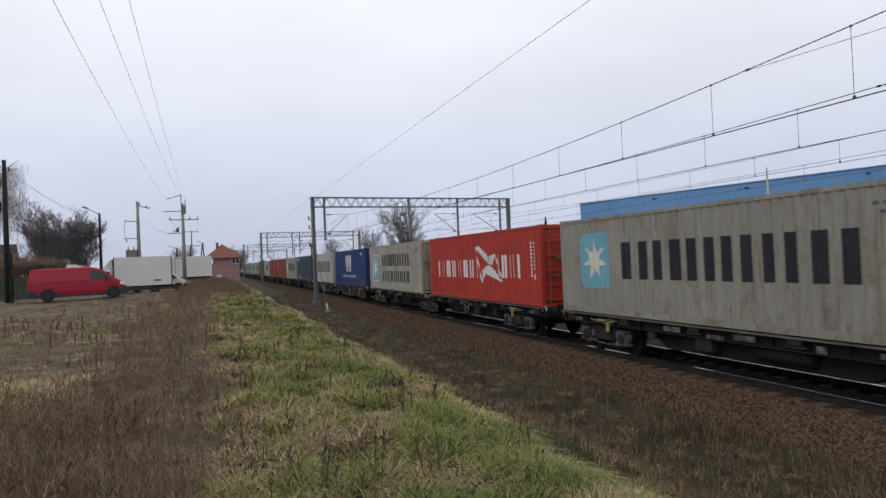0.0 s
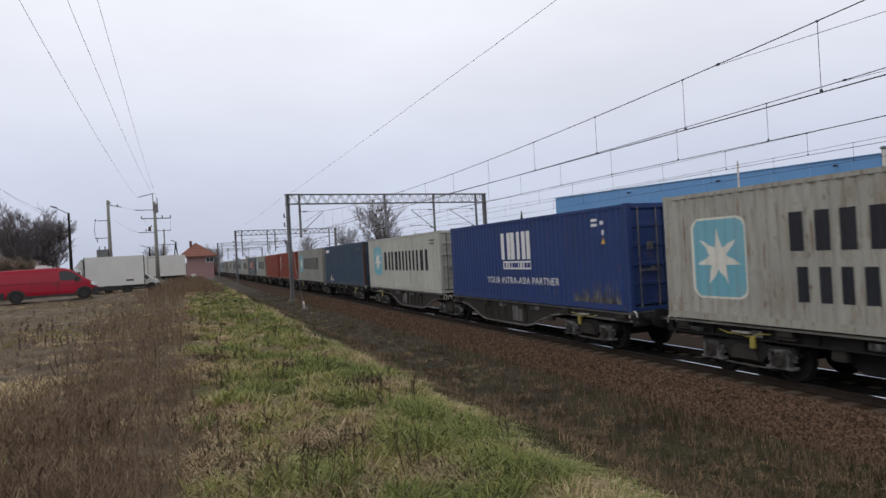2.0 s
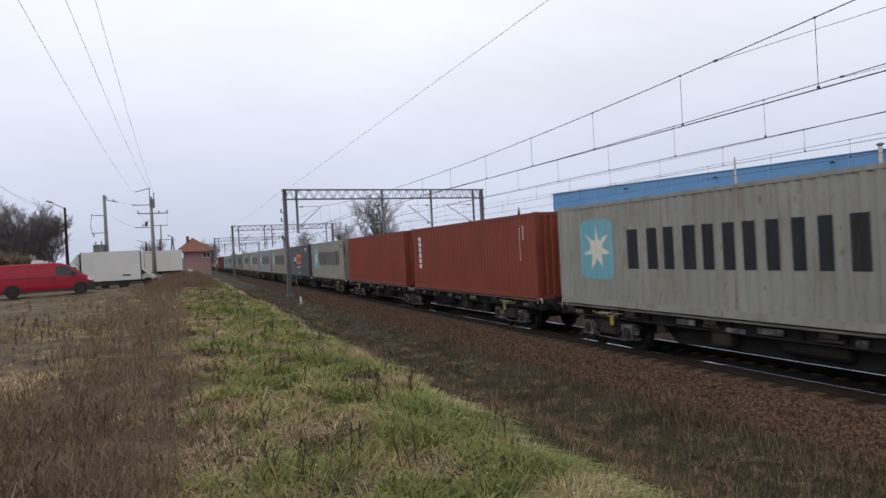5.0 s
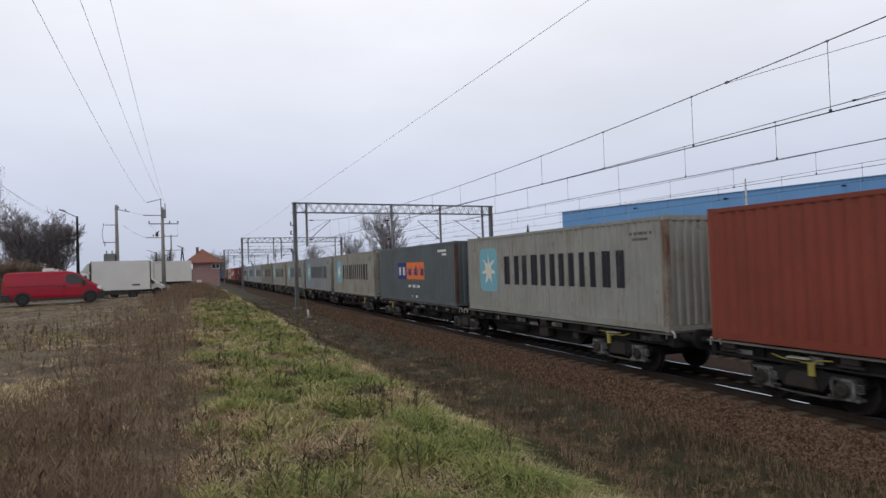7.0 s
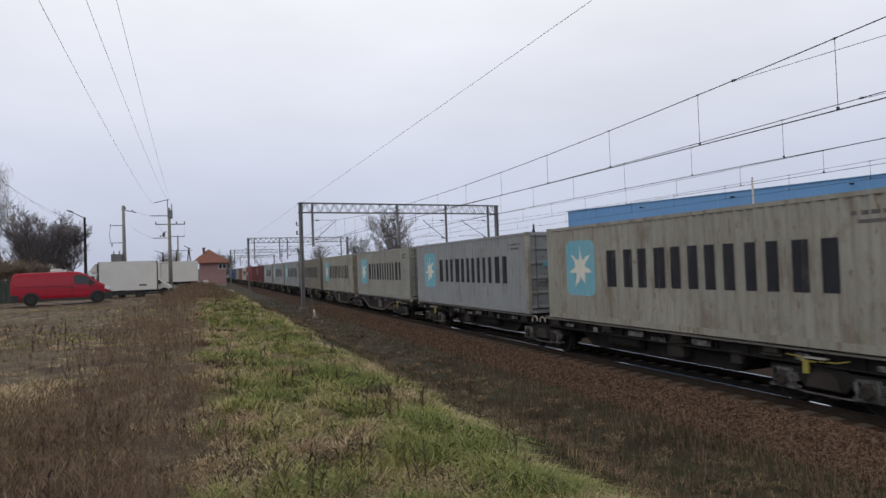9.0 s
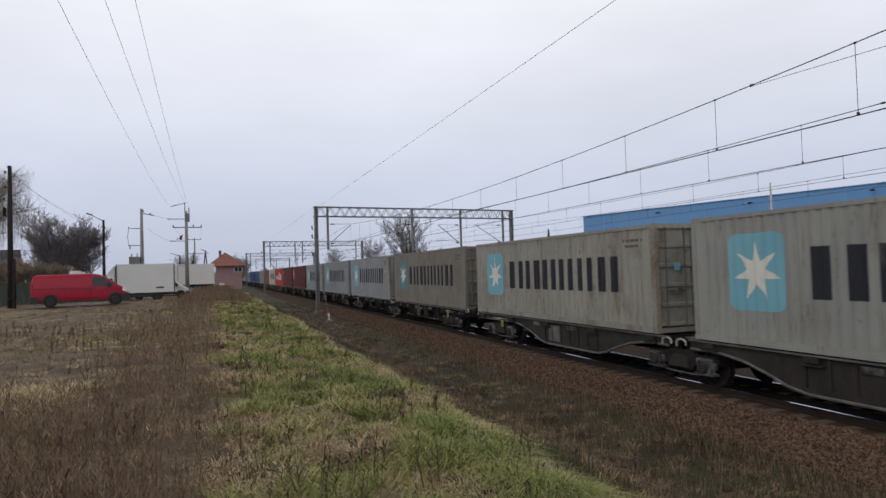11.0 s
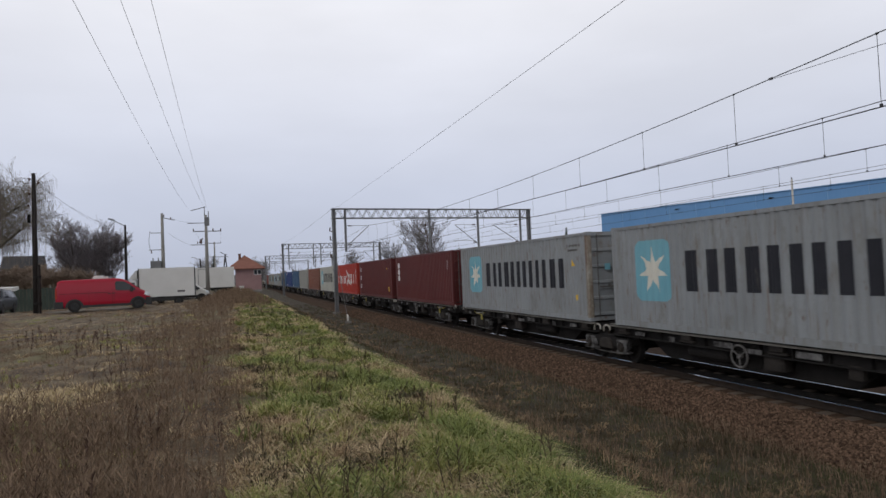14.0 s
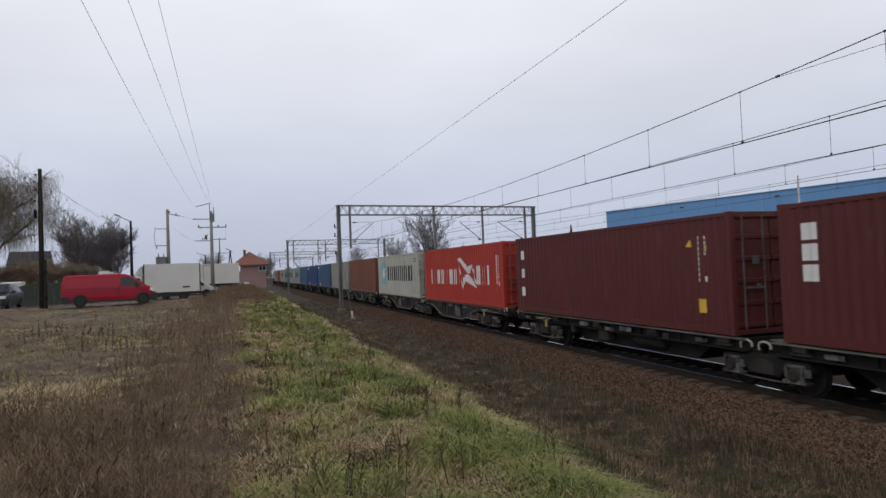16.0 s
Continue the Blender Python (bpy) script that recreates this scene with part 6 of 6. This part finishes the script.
# ---- trees ----
def bare_tree(name, label, x, y, height, reach, seed, bark, twig, levels=4, droop=0.0, lean=0.55, stems=1, leaf=None, fork=0.3, kids=5, thin=0.009, hang=0):
    rnd = random.Random(seed)
    t = thing(name, label, "tree", pose(x, y, ground_at(x, y) - 0.1))
    wood, fine, leaves = Shape(), Shape(), Shape()

    def grow(p, d, ln, r, lev):
        n = 3
        for i in range(n):
            d = (d + Vector((rnd.gauss(0, 0.13), rnd.gauss(0, 0.13), rnd.gauss(0, 0.08) - droop * max(0, lev - 1) * 0.22))).normalized()
            q = p + d * (ln / n)
            r2 = r * 0.80
            (wood if lev < 2 else fine).tube(p, q, r, r2, 6 if lev < 2 else 3, False)
            p, r = q, r2
            if lev < levels and (lev > 0 or i >= 1 or fork < 0.2):
                for _ in range(rnd.randint(kids - 3, kids - 1) if lev else kids - 1):
                    side = Vector((rnd.gauss(0, 1), rnd.gauss(0, 1), rnd.uniform(-0.2, 0.6))).normalized()
                    k = (d * (1 - lean) + side * lean + Vector((0, 0, 0.12))).normalized()
                    grow(p, k, ln * rnd.uniform(0.48, 0.68), max(r * rnd.uniform(0.42, 0.6), thin), lev + 1)
            if hang and lev >= levels - 1:
                for _ in range(hang if rnd.random() < 0.6 else 0):
                    q0 = p + Vector((rnd.gauss(0, 0.2), rnd.gauss(0, 0.2), 0))
                    ln2 = min(rnd.uniform(0.5, 2.2), max(q0.z - 1.2, 0.5))
                    q1 = q0 + Vector((rnd.gauss(0, 0.25), rnd.gauss(0, 0.25), -ln2 * 0.45))
                    fine.line([q0, q1, q1 + Vector((rnd.gauss(0, 0.1), rnd.gauss(0, 0.1), -ln2 * 0.55))], 0.006, 3)
            if leaf and lev >= levels and rnd.random() < 0.28:
                for _ in range(leaf):
                    c = p + Vector((rnd.gauss(0, 0.18), rnd.gauss(0, 0.18), rnd.gauss(0, 0.18)))
                    a = Vector((rnd.gauss(0, 1), rnd.gauss(0, 1), rnd.gauss(0, 1))).normalized() * 0.09
                    b = a.orthogonal().normalized() * 0.06
                    leaves.poly([c - a, c + b, c + a, c - b])
    for s in range(stems):
        off = Vector((rnd.uniform(-1, 1), rnd.uniform(-1, 1), 0)) * (0.0 if stems == 1 else reach * 0.35)
        tilt = Vector((rnd.gauss(0, 0.12), rnd.gauss(0, 0.12), 1)).normalized()
        grow(off, tilt, height * 0.55, height * 0.028, 0)
    part("trunk", wood, bark, t, "grey-brown trunk and limbs", True)
    part("crown", fine, twig, t, "fine bare twigs", kind="stuff")
    if leaf:
        part("foliage", leaves, twig, t, "dark clinging leaves", kind="stuff")
    return t


bare_tree("willow_tree", "bare weeping willow with drooping yellowish twigs", -17.2, 58, 12.0, 6, 3, BARK, WILLOWTWIG, 3, 0.05, 0.62, 1, None, 0.3, 6, 0.014, 2)
bare_tree("dark_tree", "dark bare tree behind the yard", -17.4, 85, 8.4, 1.4, 5, BARK, DARKTWIG, 4, 0.0, 0.40, 1, None, 0.3, 4, 0.022)
bare_tree("dark_tree", "dense dark bare tree behind the yard", -15.9, 84, 8.6, 1.6, 8, BARK, DARKTWIG, 4, 0.0, 0.44, 2, None, 0.1, 4, 0.022)
bare_tree("dark_tree", "dark bare tree behind the yard", -14.7, 86, 8.0, 1.5, 6, BARK, DARKTWIG, 4, 0.0, 0.42, 2, None, 0.1, 4, 0.022)
bare_tree("dark_tree", "lighter grey bare tree beside the house", -19.6, 90, 7.2, 1.6, 9, BARK, TWIG, 4, 0.0, 0.42, 1, None, 0.1, 4, 0.018)
bare_tree("bare_tree", "slender bare tree behind the lamp pole", -13.4, 92, 7.6, 1.2, 14, BARK, DARKTWIG, 4, 0.0, 0.30, 1, None, 0.3, 4, 0.022)
# far trackside trees, their haze painted by the pale twig colour
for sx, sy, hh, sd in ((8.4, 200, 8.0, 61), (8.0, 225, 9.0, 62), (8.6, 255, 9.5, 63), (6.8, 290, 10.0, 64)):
    bare_tree("bare_tree", "bare tree beside the far track, paled for haze", sx, sy, hh, 2, sd, BARK, HAZETWIG, 3, 0.0, 0.5, 2, None, 0.1, 5, 0.035)
bare_tree("bare_tree", "large upright bare tree beyond the gantry", 35.4, 112, 11.6, 3, 21, BARK, TWIG, 4, 0.0, 0.37, 2, None, 0.1, 4, 0.022)
bare_tree("bare_tree", "low bare tree beyond the gantry", 39.5, 116, 6.8, 3, 22, BARK, TWIG, 4, 0.0, 0.45, 2, None, 0.1, 4, 0.02)
bare_tree("bare_tree", "small bare tree beyond the tracks", 28.5, 118, 8.6, 4, 23, BARK, HAZETWIG, 4, 0.0, 0.45, 1, None, 0.1, 4, 0.018)
bare_tree("bare_tree", "bare tree beyond the far gantry", 27.5, 150, 10.5, 5, 24, BARK, TWIG, 3, 0.0, 0.55, 1, None, 0.1, 5, 0.026)
bare_tree("bare_tree", "distant rounded bare tree", -6.5, 190, 9.0, 5, 25, BARK, HAZETWIG, 3, 0.0, 0.55, 2, None, 0.1, 5, 0.024)
for sx, sy, hh, sd, st in ((-20.2, 75, 4.2, 31, 7), (-18.0, 74, 4.0, 35, 7), (-15.4, 72, 3.7, 32, 8), (-13.0, 73, 3.0, 33, 5), (-24, 72, 4.0, 34, 5)):
    bare_tree("bush", "rounded brown leafless bush by the fence", sx, sy, hh, 3, sd, BARK, BUSHTWIG, 3, 0.0, 0.62, st, None, 0.1, 6, 0.016)


def conifer(x, y, height, seed, label):
    rnd = random.Random(seed)
    t = thing("spruce_tree", label, "tree", pose(x, y, ground_at(x, y)))
    part("trunk", Shape().tube((0, 0, -0.2), (0, 0, height), 0.2, 0.02, 7), BARK, t)
    s = Shape()
    for k in range(900):
        u = rnd.random() ** 0.7
        z = height * (1 - u) * 0.95 + height * 0.05
        a, r = rnd.uniform(0, 6.283), rnd.uniform(0.3, 1.0) * (0.2 + 0.19 * height * u)
        p = Vector((0.2 * r * math.cos(a), 0.2 * r * math.sin(a), z + 0.1))
        q = Vector((r * math.cos(a), r * math.sin(a), z - 0.25 * r))
        w = Vector((-math.sin(a), math.cos(a), 0)) * 0.22
        s.poly([p, (p + q) / 2 + w, q, (p + q) / 2 - w])
    part("crown", s, NEEDLES, t, "dark drooping needle branches", kind="stuff")
    return t


conifer(71.5, 130, 11.5, 1, "dark spruce top beyond the warehouse")
conifer(-4.0, 175, 9.0, 2, "dark distant spruce behind the poles")


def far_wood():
    """A low belt of bare trees round the horizon, haze painted in as pale grey."""
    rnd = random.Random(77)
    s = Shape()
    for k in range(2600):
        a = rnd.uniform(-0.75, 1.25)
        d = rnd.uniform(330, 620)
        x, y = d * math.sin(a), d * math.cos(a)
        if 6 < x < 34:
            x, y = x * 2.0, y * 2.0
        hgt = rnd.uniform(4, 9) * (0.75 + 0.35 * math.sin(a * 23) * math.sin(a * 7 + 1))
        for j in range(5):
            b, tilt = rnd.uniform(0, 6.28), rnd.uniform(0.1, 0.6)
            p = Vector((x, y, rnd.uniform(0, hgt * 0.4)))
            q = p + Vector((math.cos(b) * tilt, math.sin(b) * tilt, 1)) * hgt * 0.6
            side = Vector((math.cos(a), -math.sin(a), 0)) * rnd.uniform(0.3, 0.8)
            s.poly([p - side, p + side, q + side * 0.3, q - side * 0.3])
    return solid("distant_wood", s, HAZETWIG, "belt of bare trees along the horizon, paled for haze", "wood", kind="stuff")


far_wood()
hedge = random.Random(5)
# scrub further off takes the twig colour with haze painted in
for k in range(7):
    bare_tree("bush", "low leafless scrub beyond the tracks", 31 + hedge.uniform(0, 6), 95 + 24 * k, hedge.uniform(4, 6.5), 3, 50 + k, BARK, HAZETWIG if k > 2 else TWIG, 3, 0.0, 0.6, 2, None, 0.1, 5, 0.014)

# ---- grass, weeds and stones ----
rng = np.random.default_rng(4)


def patch(x, y, s=1.0, o=0.0):
    """A soft uneven field between about -1 and 1."""
    x, y = x * s + o, y * s - o
    return (np.sin(1.3 * x + 0.7 * y) + np.sin(-0.6 * x + 1.7 * y + 1.9) + np.sin(2.9 * x - 1.1 * y + 0.4) * 0.7 + np.sin(3.7 * x + 4.1 * y) * 0.5) / 3.2


def spots(n, x0, x1, y0, y1, power=1.6):
    """Places thinning out with distance."""
    u = rng.random(n)
    k = 1 - power
    y = (y0 ** k + u * (y1 ** k - y0 ** k)) ** (1 / k)
    return x0 + (x1 - x0) * rng.random(n), y


def blades(name, x, y, per, hmin, hmax, spread_, lean, width, material, label, category="grass"):
    """Tufts of bent blades, each tapering over two lengths."""
    n = len(x) * per
    tall = np.repeat(rng.uniform(hmin, hmax, len(x)), per) * rng.uniform(0.55, 1.1, n)
    a = rng.uniform(0, 2 * np.pi, n)
    r = spread_ * np.sqrt(rng.random(n)) * np.repeat(rng.uniform(0.6, 1.3, len(x)), per)
    bx, by = np.repeat(x, per) + r * np.cos(a), np.repeat(y, per) + r * np.sin(a)
    bz = lie(bx, by) - 0.015
    dist = np.hypot(bx, by)
    w = width * (1 + 0.055 * dist) * rng.uniform(0.6, 1.4, n)
    f = rng.uniform(0, 2 * np.pi, n)
    side = np.stack([np.cos(f), np.sin(f), np.zeros(n)], 1)
    out = np.stack([np.cos(a + rng.normal(0, 0.5, n)), np.sin(a + rng.normal(0, 0.5, n)), np.zeros(n)], 1)
    ln = rng.uniform(0.2, 1.0, n) * lean
    p0 = np.stack([bx, by, bz], 1)
    p1 = p0 + out * (tall * ln * 0.35)[:, None] + np.stack([0 * tall, 0 * tall, tall * 0.6], 1)
    p2 = p0 + out * (tall * ln * 1.15)[:, None] + np.stack([0 * tall, 0 * tall, tall * np.clip(1.0 - 0.42 * ln, 0.12, 1)], 1)
    hw = side * (w / 2)[:, None]
    v = np.stack([p0 - hw, p0 + hw, p1 - hw * 0.8, p1 + hw * 0.8, p2], 1).reshape(-1, 3)
    k = np.arange(n)[:, None] * 5
    faces = np.concatenate([k + [0, 1, 3], k + [0, 3, 2], k + [2, 3, 4]], 1).reshape(-1, 3)
    return tagged(quick(name, v, faces, material), label, category, kind="stuff")


def weeds(name, x, y, hmin, hmax, twigs, width, material, label):
    """Dead upright stems with short side twigs and seed heads."""
    n = len(x)
    tall = rng.uniform(hmin, hmax, n)
    z = lie(x, y) - 0.02
    dist = np.hypot(x, y)
    tilt = rng.normal(0, 0.16, (n, 2))
    base_ = np.stack([x, y, z], 1)
    tip = base_ + np.stack([tilt[:, 0] * tall, tilt[:, 1] * tall, tall], 1)
    P, Q, Wd = [base_], [tip], [width * (1 + 0.06 * dist)]
    for _ in range(twigs):
        t = rng.uniform(0.35, 0.98, n)
        p = base_ + (tip - base_) * t[:, None]
        a = rng.uniform(0, 2 * np.pi, n)
        ln = tall * rng.uniform(0.10, 0.28, n) * (1.15 - t * 0.6)
        P.append(p)
        Q.append(p + np.stack([np.cos(a) * ln * 0.6, np.sin(a) * ln * 0.6, ln * 0.8], 1))
        Wd.append(width * (1.1 + 0.06 * dist) * rng.uniform(0.5, 1.5, n))
    P, Q, Wd = np.concatenate(P), np.concatenate(Q), np.concatenate(Wd)
    m = len(P)
    f = rng.uniform(0, np.pi, m)
    hw = np.stack([np.cos(f), np.sin(f), np.zeros(m)], 1) * (Wd / 2)[:, None]
    v = np.stack([P - hw, P + hw, Q + hw * 0.6, Q - hw * 0.6], 1).reshape(-1, 3)
    faces = np.arange(m)[:, None] * 4 + np.array([[0, 1, 2, 3]])
    return tagged(quick(name, v, faces, material), label, "weeds", kind="stuff")


def strip_tone(x, y):
    return 0.45 * patch(x, y, 0.9) + 0.75 * patch(x, y, 2.6, 4.0) + 0.7 * patch(x, y, 5.3, 2.0) + 0.20 * (x - 1.7) - 0.8 * np.clip(0.55 - x, 0, 1.1)


def ragged(x, y):
    """The uneven edge between the weedy field and the green strip."""
    return 0.02 + 0.16 * np.sin(y * 0.9 + 1.0) + 0.12 * np.sin(y * 2.3) + 0.08 * np.sin(y * 5.1)


x, y = spots(16000, -0.4, 2.85, 3.0, 80)
k = x > ragged(x, y) + rng.normal(0, 0.12, len(x))
x, y = x[k], y[k]
tone = strip_tone(x, y) + rng.normal(0, 0.22, len(x))
g = tone > 0.05
blades("green_grass", x[g], y[g], 12, 0.02, 0.065, 0.12, 2.0, 0.0045, GRASS, "patchy green winter grass in low tufts")
g = (tone <= 0.05) & (tone > -0.55)
blades("dead_grass", x[g], y[g], 13, 0.02, 0.065, 0.16, 2.6, 0.0036, STRAW, "flattened straw-coloured dead grass")
g = tone <= -0.55
blades("russet_grass", x[g], y[g], 13, 0.02, 0.07, 0.16, 2.3, 0.0036, RUSSET, "matted russet dead grass")
x, y = spots(6200, -0.3, 2.78, 3.0, 75, 1.45)
k = (x > ragged(x, y) + rng.normal(0, 0.15, len(x))) & (patch(x, y, 3.4, 1.0) + rng.normal(0, 0.25, len(x)) > -0.12)
x, y = x[k], y[k]
tone = strip_tone(x, y) + rng.normal(0, 0.34, len(x))
g = tone > 0.30
blades("lush_tuft", x[g], y[g], 56, 0.10, 0.27, 0.10, 1.75, 0.0068, LUSH, "deep green tufts of splayed grass")
g = (tone <= 0.30) & (tone > -0.15)
blades("green_tuft", x[g], y[g], 46, 0.08, 0.25, 0.09, 1.8, 0.0065, GRASS, "yellowish green splayed grass tufts")
g = (tone <= -0.15) & (tone > -0.65)
blades("straw_tuft", x[g], y[g], 40, 0.06, 0.22, 0.10, 2.1, 0.0052, STRAW, "bleached splayed grass tufts")
g = tone <= -0.65
blades("russet_tuft", x[g], y[g], 34, 0.06, 0.19, 0.11, 1.9, 0.0052, RUSSET, "collapsed russet grass tufts")
x, y = spots(900, 0.1, 2.75, 3.4, 45, 1.5)
g = patch(x, y, 1.9, 8.0) + 0.6 * patch(x, y, 4.3, 3.0) > 0.30
x, y = x[g], y[g]
blades("dead_rosette", x, y, 30, 0.07, 0.20, 0.10, 1.9, 0.011, DARKGRASS, "dark shrivelled leaf rosettes among the grass")
x, y = spots(1500, 2.42, 2.86, 3.2, 75)
blades("crest_grass", x + 0.010 * np.clip(y - 8, -8, 40), y, 17, 0.08, 0.22, 0.12, 1.6, 0.005, STRAW, "pale straw grass leaning over the bank's edge")
x, y = spots(23000, -16, 0.0, 3.4, 85, 1.4)
x = np.where(x > -1.5, x + 0.55 * patch(y * 0, y, 1.3) + rng.normal(0, 0.2, len(x)), x)
tone = patch(x, y, 0.45, 3.0) + 0.6 * patch(x, y, 1.5, 2.0) + rng.normal(0, 0.2, len(x))
g = tone > 0.62
blades("field_grass", x[g], y[g], 12, 0.03, 0.10, 0.2, 2.0, 0.0036, STRAW, "thin flattened straw field grass")
g = (tone <= 0.62) & (tone > -0.05)
blades("field_russet", x[g], y[g], 12, 0.03, 0.11, 0.2, 1.8, 0.0036, RUSSET, "matted russet field grass")
g = tone <= -0.05
blades("field_litter", x[g], y[g], 13, 0.05, 0.18, 0.2, 1.1, 0.0036, WEED, "dark brown dead stems and leaf litter")
x, y = spots(300, -9, -0.5, 5, 40, 1.4)
blades("field_tuft", x, y, 26, 0.06, 0.18, 0.10, 1.8, 0.0055, GRASS, "scattered small green tufts in the field")
x, y = spots(700, -8, -0.6, 4.0, 45, 1.4)
g = patch(x, y, 0.55, 1.0) + 0.5 * patch(x, y, 1.7, 6.0) < -0.25
blades("field_straw_tuft", x[g], y[g], 30, 0.06, 0.18, 0.12, 2.0, 0.0055, STRAW, "pale yellow tufts between the weeds")
x, y = spots(16000, -6.5, 0.15, 3.6, 74, 1.4)
k = x < ragged(x, y) + rng.normal(0, 0.10, len(x))
x, y = x[k], y[k]
tone = 0.9 * patch(x, y, 0.55, 1.0) + 0.8 * patch(x, y, 1.7, 6.0) - 1.6 * np.exp(-((x + 2.5) / 0.9) ** 2 - ((y - 10.6) / 1.3) ** 2) + rng.normal(0, 0.2, len(x)) + np.clip(1 - np.abs(x + 0.9) / 1.9, -0.6, 0.8)
g = tone > 0.52
weeds("dead_weeds", x[g], y[g], 0.14, 0.52, 13, 0.0042, WEED, "upright dead brown weed stems in drifts")
x, y = spots(1500, -5.5, 0.1, 3.3, 30, 1.5)
g = (patch(x, y, 0.8, 2.0) + 0.7 * patch(x, y, 2.4, 5.0) + rng.normal(0, 0.15, len(x)) > 0.25) & (x < ragged(x, y))
weeds("dark_weeds", x[g], y[g], 0.16, 0.50, 18, 0.0055, DARKWEED, "clumps of dark maroon-brown dead weeds")
x, y = rng.normal(-2.5, 0.45, 70), rng.normal(10.6, 0.6, 70)
blades("straw_mound", x, y, 42, 0.10, 0.24, 0.14, 2.0, 0.0055, STRAW, "yellowed grass mound among the weeds")
x, y = spots(2200, -1.7, 2.2, 38, 95, 1.2)
weeds("tall_weeds", x, y, 0.2, 0.6, 12, 0.007, WEED, "tall dead weeds at the field's far edge")
x, y = spots(560, 0.2, 2.8, 4.5, 45, 1.5)
g = patch(x, y, 1.6, 2.5) > 0.12
x, y = x[g], y[g]
weeds("dock_stems", x, y, 0.12, 0.44, 13, 0.0062, DARKGRASS, "scattered dark dead stems in the grass")
x, y = rng.uniform(0.1, 2.8, 1300), rng.uniform(-6.0, 3.2, 1300)
g = strip_tone(x, y) > -0.1
blades("green_grass", x[g], y[g], 16, 0.04, 0.14, 0.12, 1.8, 0.006, GRASS, "patchy green winter grass in low tufts")
blades("dead_grass", x[~g], y[~g], 16, 0.04, 0.12, 0.14, 2.0, 0.006, STRAW, "flattened straw-coloured dead grass")
x, y = rng.uniform(-7.0, 0.1, 1500), rng.uniform(-6.0, 3.4, 1500)
blades("field_litter", x, y, 14, 0.05, 0.18, 0.2, 1.2, 0.006, WEED, "dark brown dead stems and leaf litter")
x, y = rng.uniform(2.9, 9.3, 1300), rng.uniform(-6.0, 3.4, 1300)
blades("ditch_grass", x, y, 14, 0.06, 0.18, 0.2, 1.2, 0.006, DARKGRASS, "dark matted grass on the ditch slope")
x, y = spots(17000, 3.2, 9.5, 3.2, 85)
tone = patch(x, y, 0.9, 5.0) + 0.5 * patch(x, y, 2.1, 1.0) + rng.normal(0, 0.3, len(x))
g = tone > 0.12
blades("ditch_grass", x[g], y[g], 13, 0.06, 0.19, 0.16, 1.2, 0.0055, DARKGRASS, "dark matted grass on the ditch slope")
blades("ditch_green", x[~g], y[~g], 10, 0.05, 0.13, 0.14, 1.3, 0.005, DITCHGREEN, "dull green grass in the ditch")
x, y = spots(480, 3.3, 8.6, 4.0, 60)
blades("ditch_tuft", x, y, 24, 0.08, 0.24, 0.10, 1.7, 0.0055, RUSSET, "scattered pale tufts on the ditch slope")
x, y = spots(1500, 8.2, 9.75, 5.0, 70)
weeds("verge_weeds", x, y, 0.10, 0.30, 9, 0.006, WEED, "dark dead weeds creeping onto the ballast")
x, y = spots(3000, 3.6, 9.5, 5.0, 60)
weeds("ditch_weeds", x, y, 0.1, 0.35, 8, 0.0055, WEED, "low dead weeds in the ditch")


def stones(n):
    """Loose ballast stones on the shoulder, each an uneven eight-faced lump."""
    x = rng.uniform(9.25, 10.98, n)
    u = rng.random(n)
    y = (5.0 ** -0.5 + u * (60.0 ** -0.5 - 5.0 ** -0.5)) ** -2.0
    z = np.interp(x, [9.3, 9.45, 10.45, 10.75, 30], [-0.6, -0.5, -0.21, -0.178, -0.178])
    size = (0.012 + 0.030 * rng.random(n) ** 1.6) * (1 + 0.008 * y)
    axes = rng.normal(0, 1, (n, 3, 3))
    q, _ = np.linalg.qr(axes)
    q = q * (size[:, None] * rng.uniform(0.6, 1.25, (n, 3)))[:, :, None]
    c = np.stack([x, y, z + 0.004], 1)
    v = np.stack([c + q[:, 0], c - q[:, 0], c + q[:, 1], c - q[:, 1], c + q[:, 2], c - q[:, 2]], 1).reshape(-1, 3)
    t = np.array([[0, 2, 4], [2, 1, 4], [1, 3, 4], [3, 0, 4], [2, 0, 5], [1, 2, 5], [3, 1, 5], [0, 3, 5]])
    f = (np.arange(n)[:, None, None] * 6 + t[None]).reshape(-1, 3)
    return tagged(quick("ballast_stones", v, f, STONE), "loose rust-brown crushed ballast stones", "ballast", kind="stuff")


stones(36000)


# the train slows and gains a little against an even pace
DRIFT = ((0.0, 0.0), (3.5, -0.05), (7.0, 0.28), (9.0, 0.25), (12.5, 0.05), (16.0, -0.10))


def motions():
    for ob, y, z in TRAIN:
        walk(ob, [(t, pose(TRACKS[0], y - SPEED * t + d, z)) for t, d in DRIFT])
    turn = [(k / 30, 36.2 * k / 30) for k in range(481)]
    for ob, y, z in TRAIN:
        for ws in [q for q in ob.children_recursive if q.name.startswith("wheelset")]:
            walk(ws, [(t, Matrix.Translation(ws.location) @ Matrix.Rotation(a, 4, "X")) for t, a in turn])


motions()
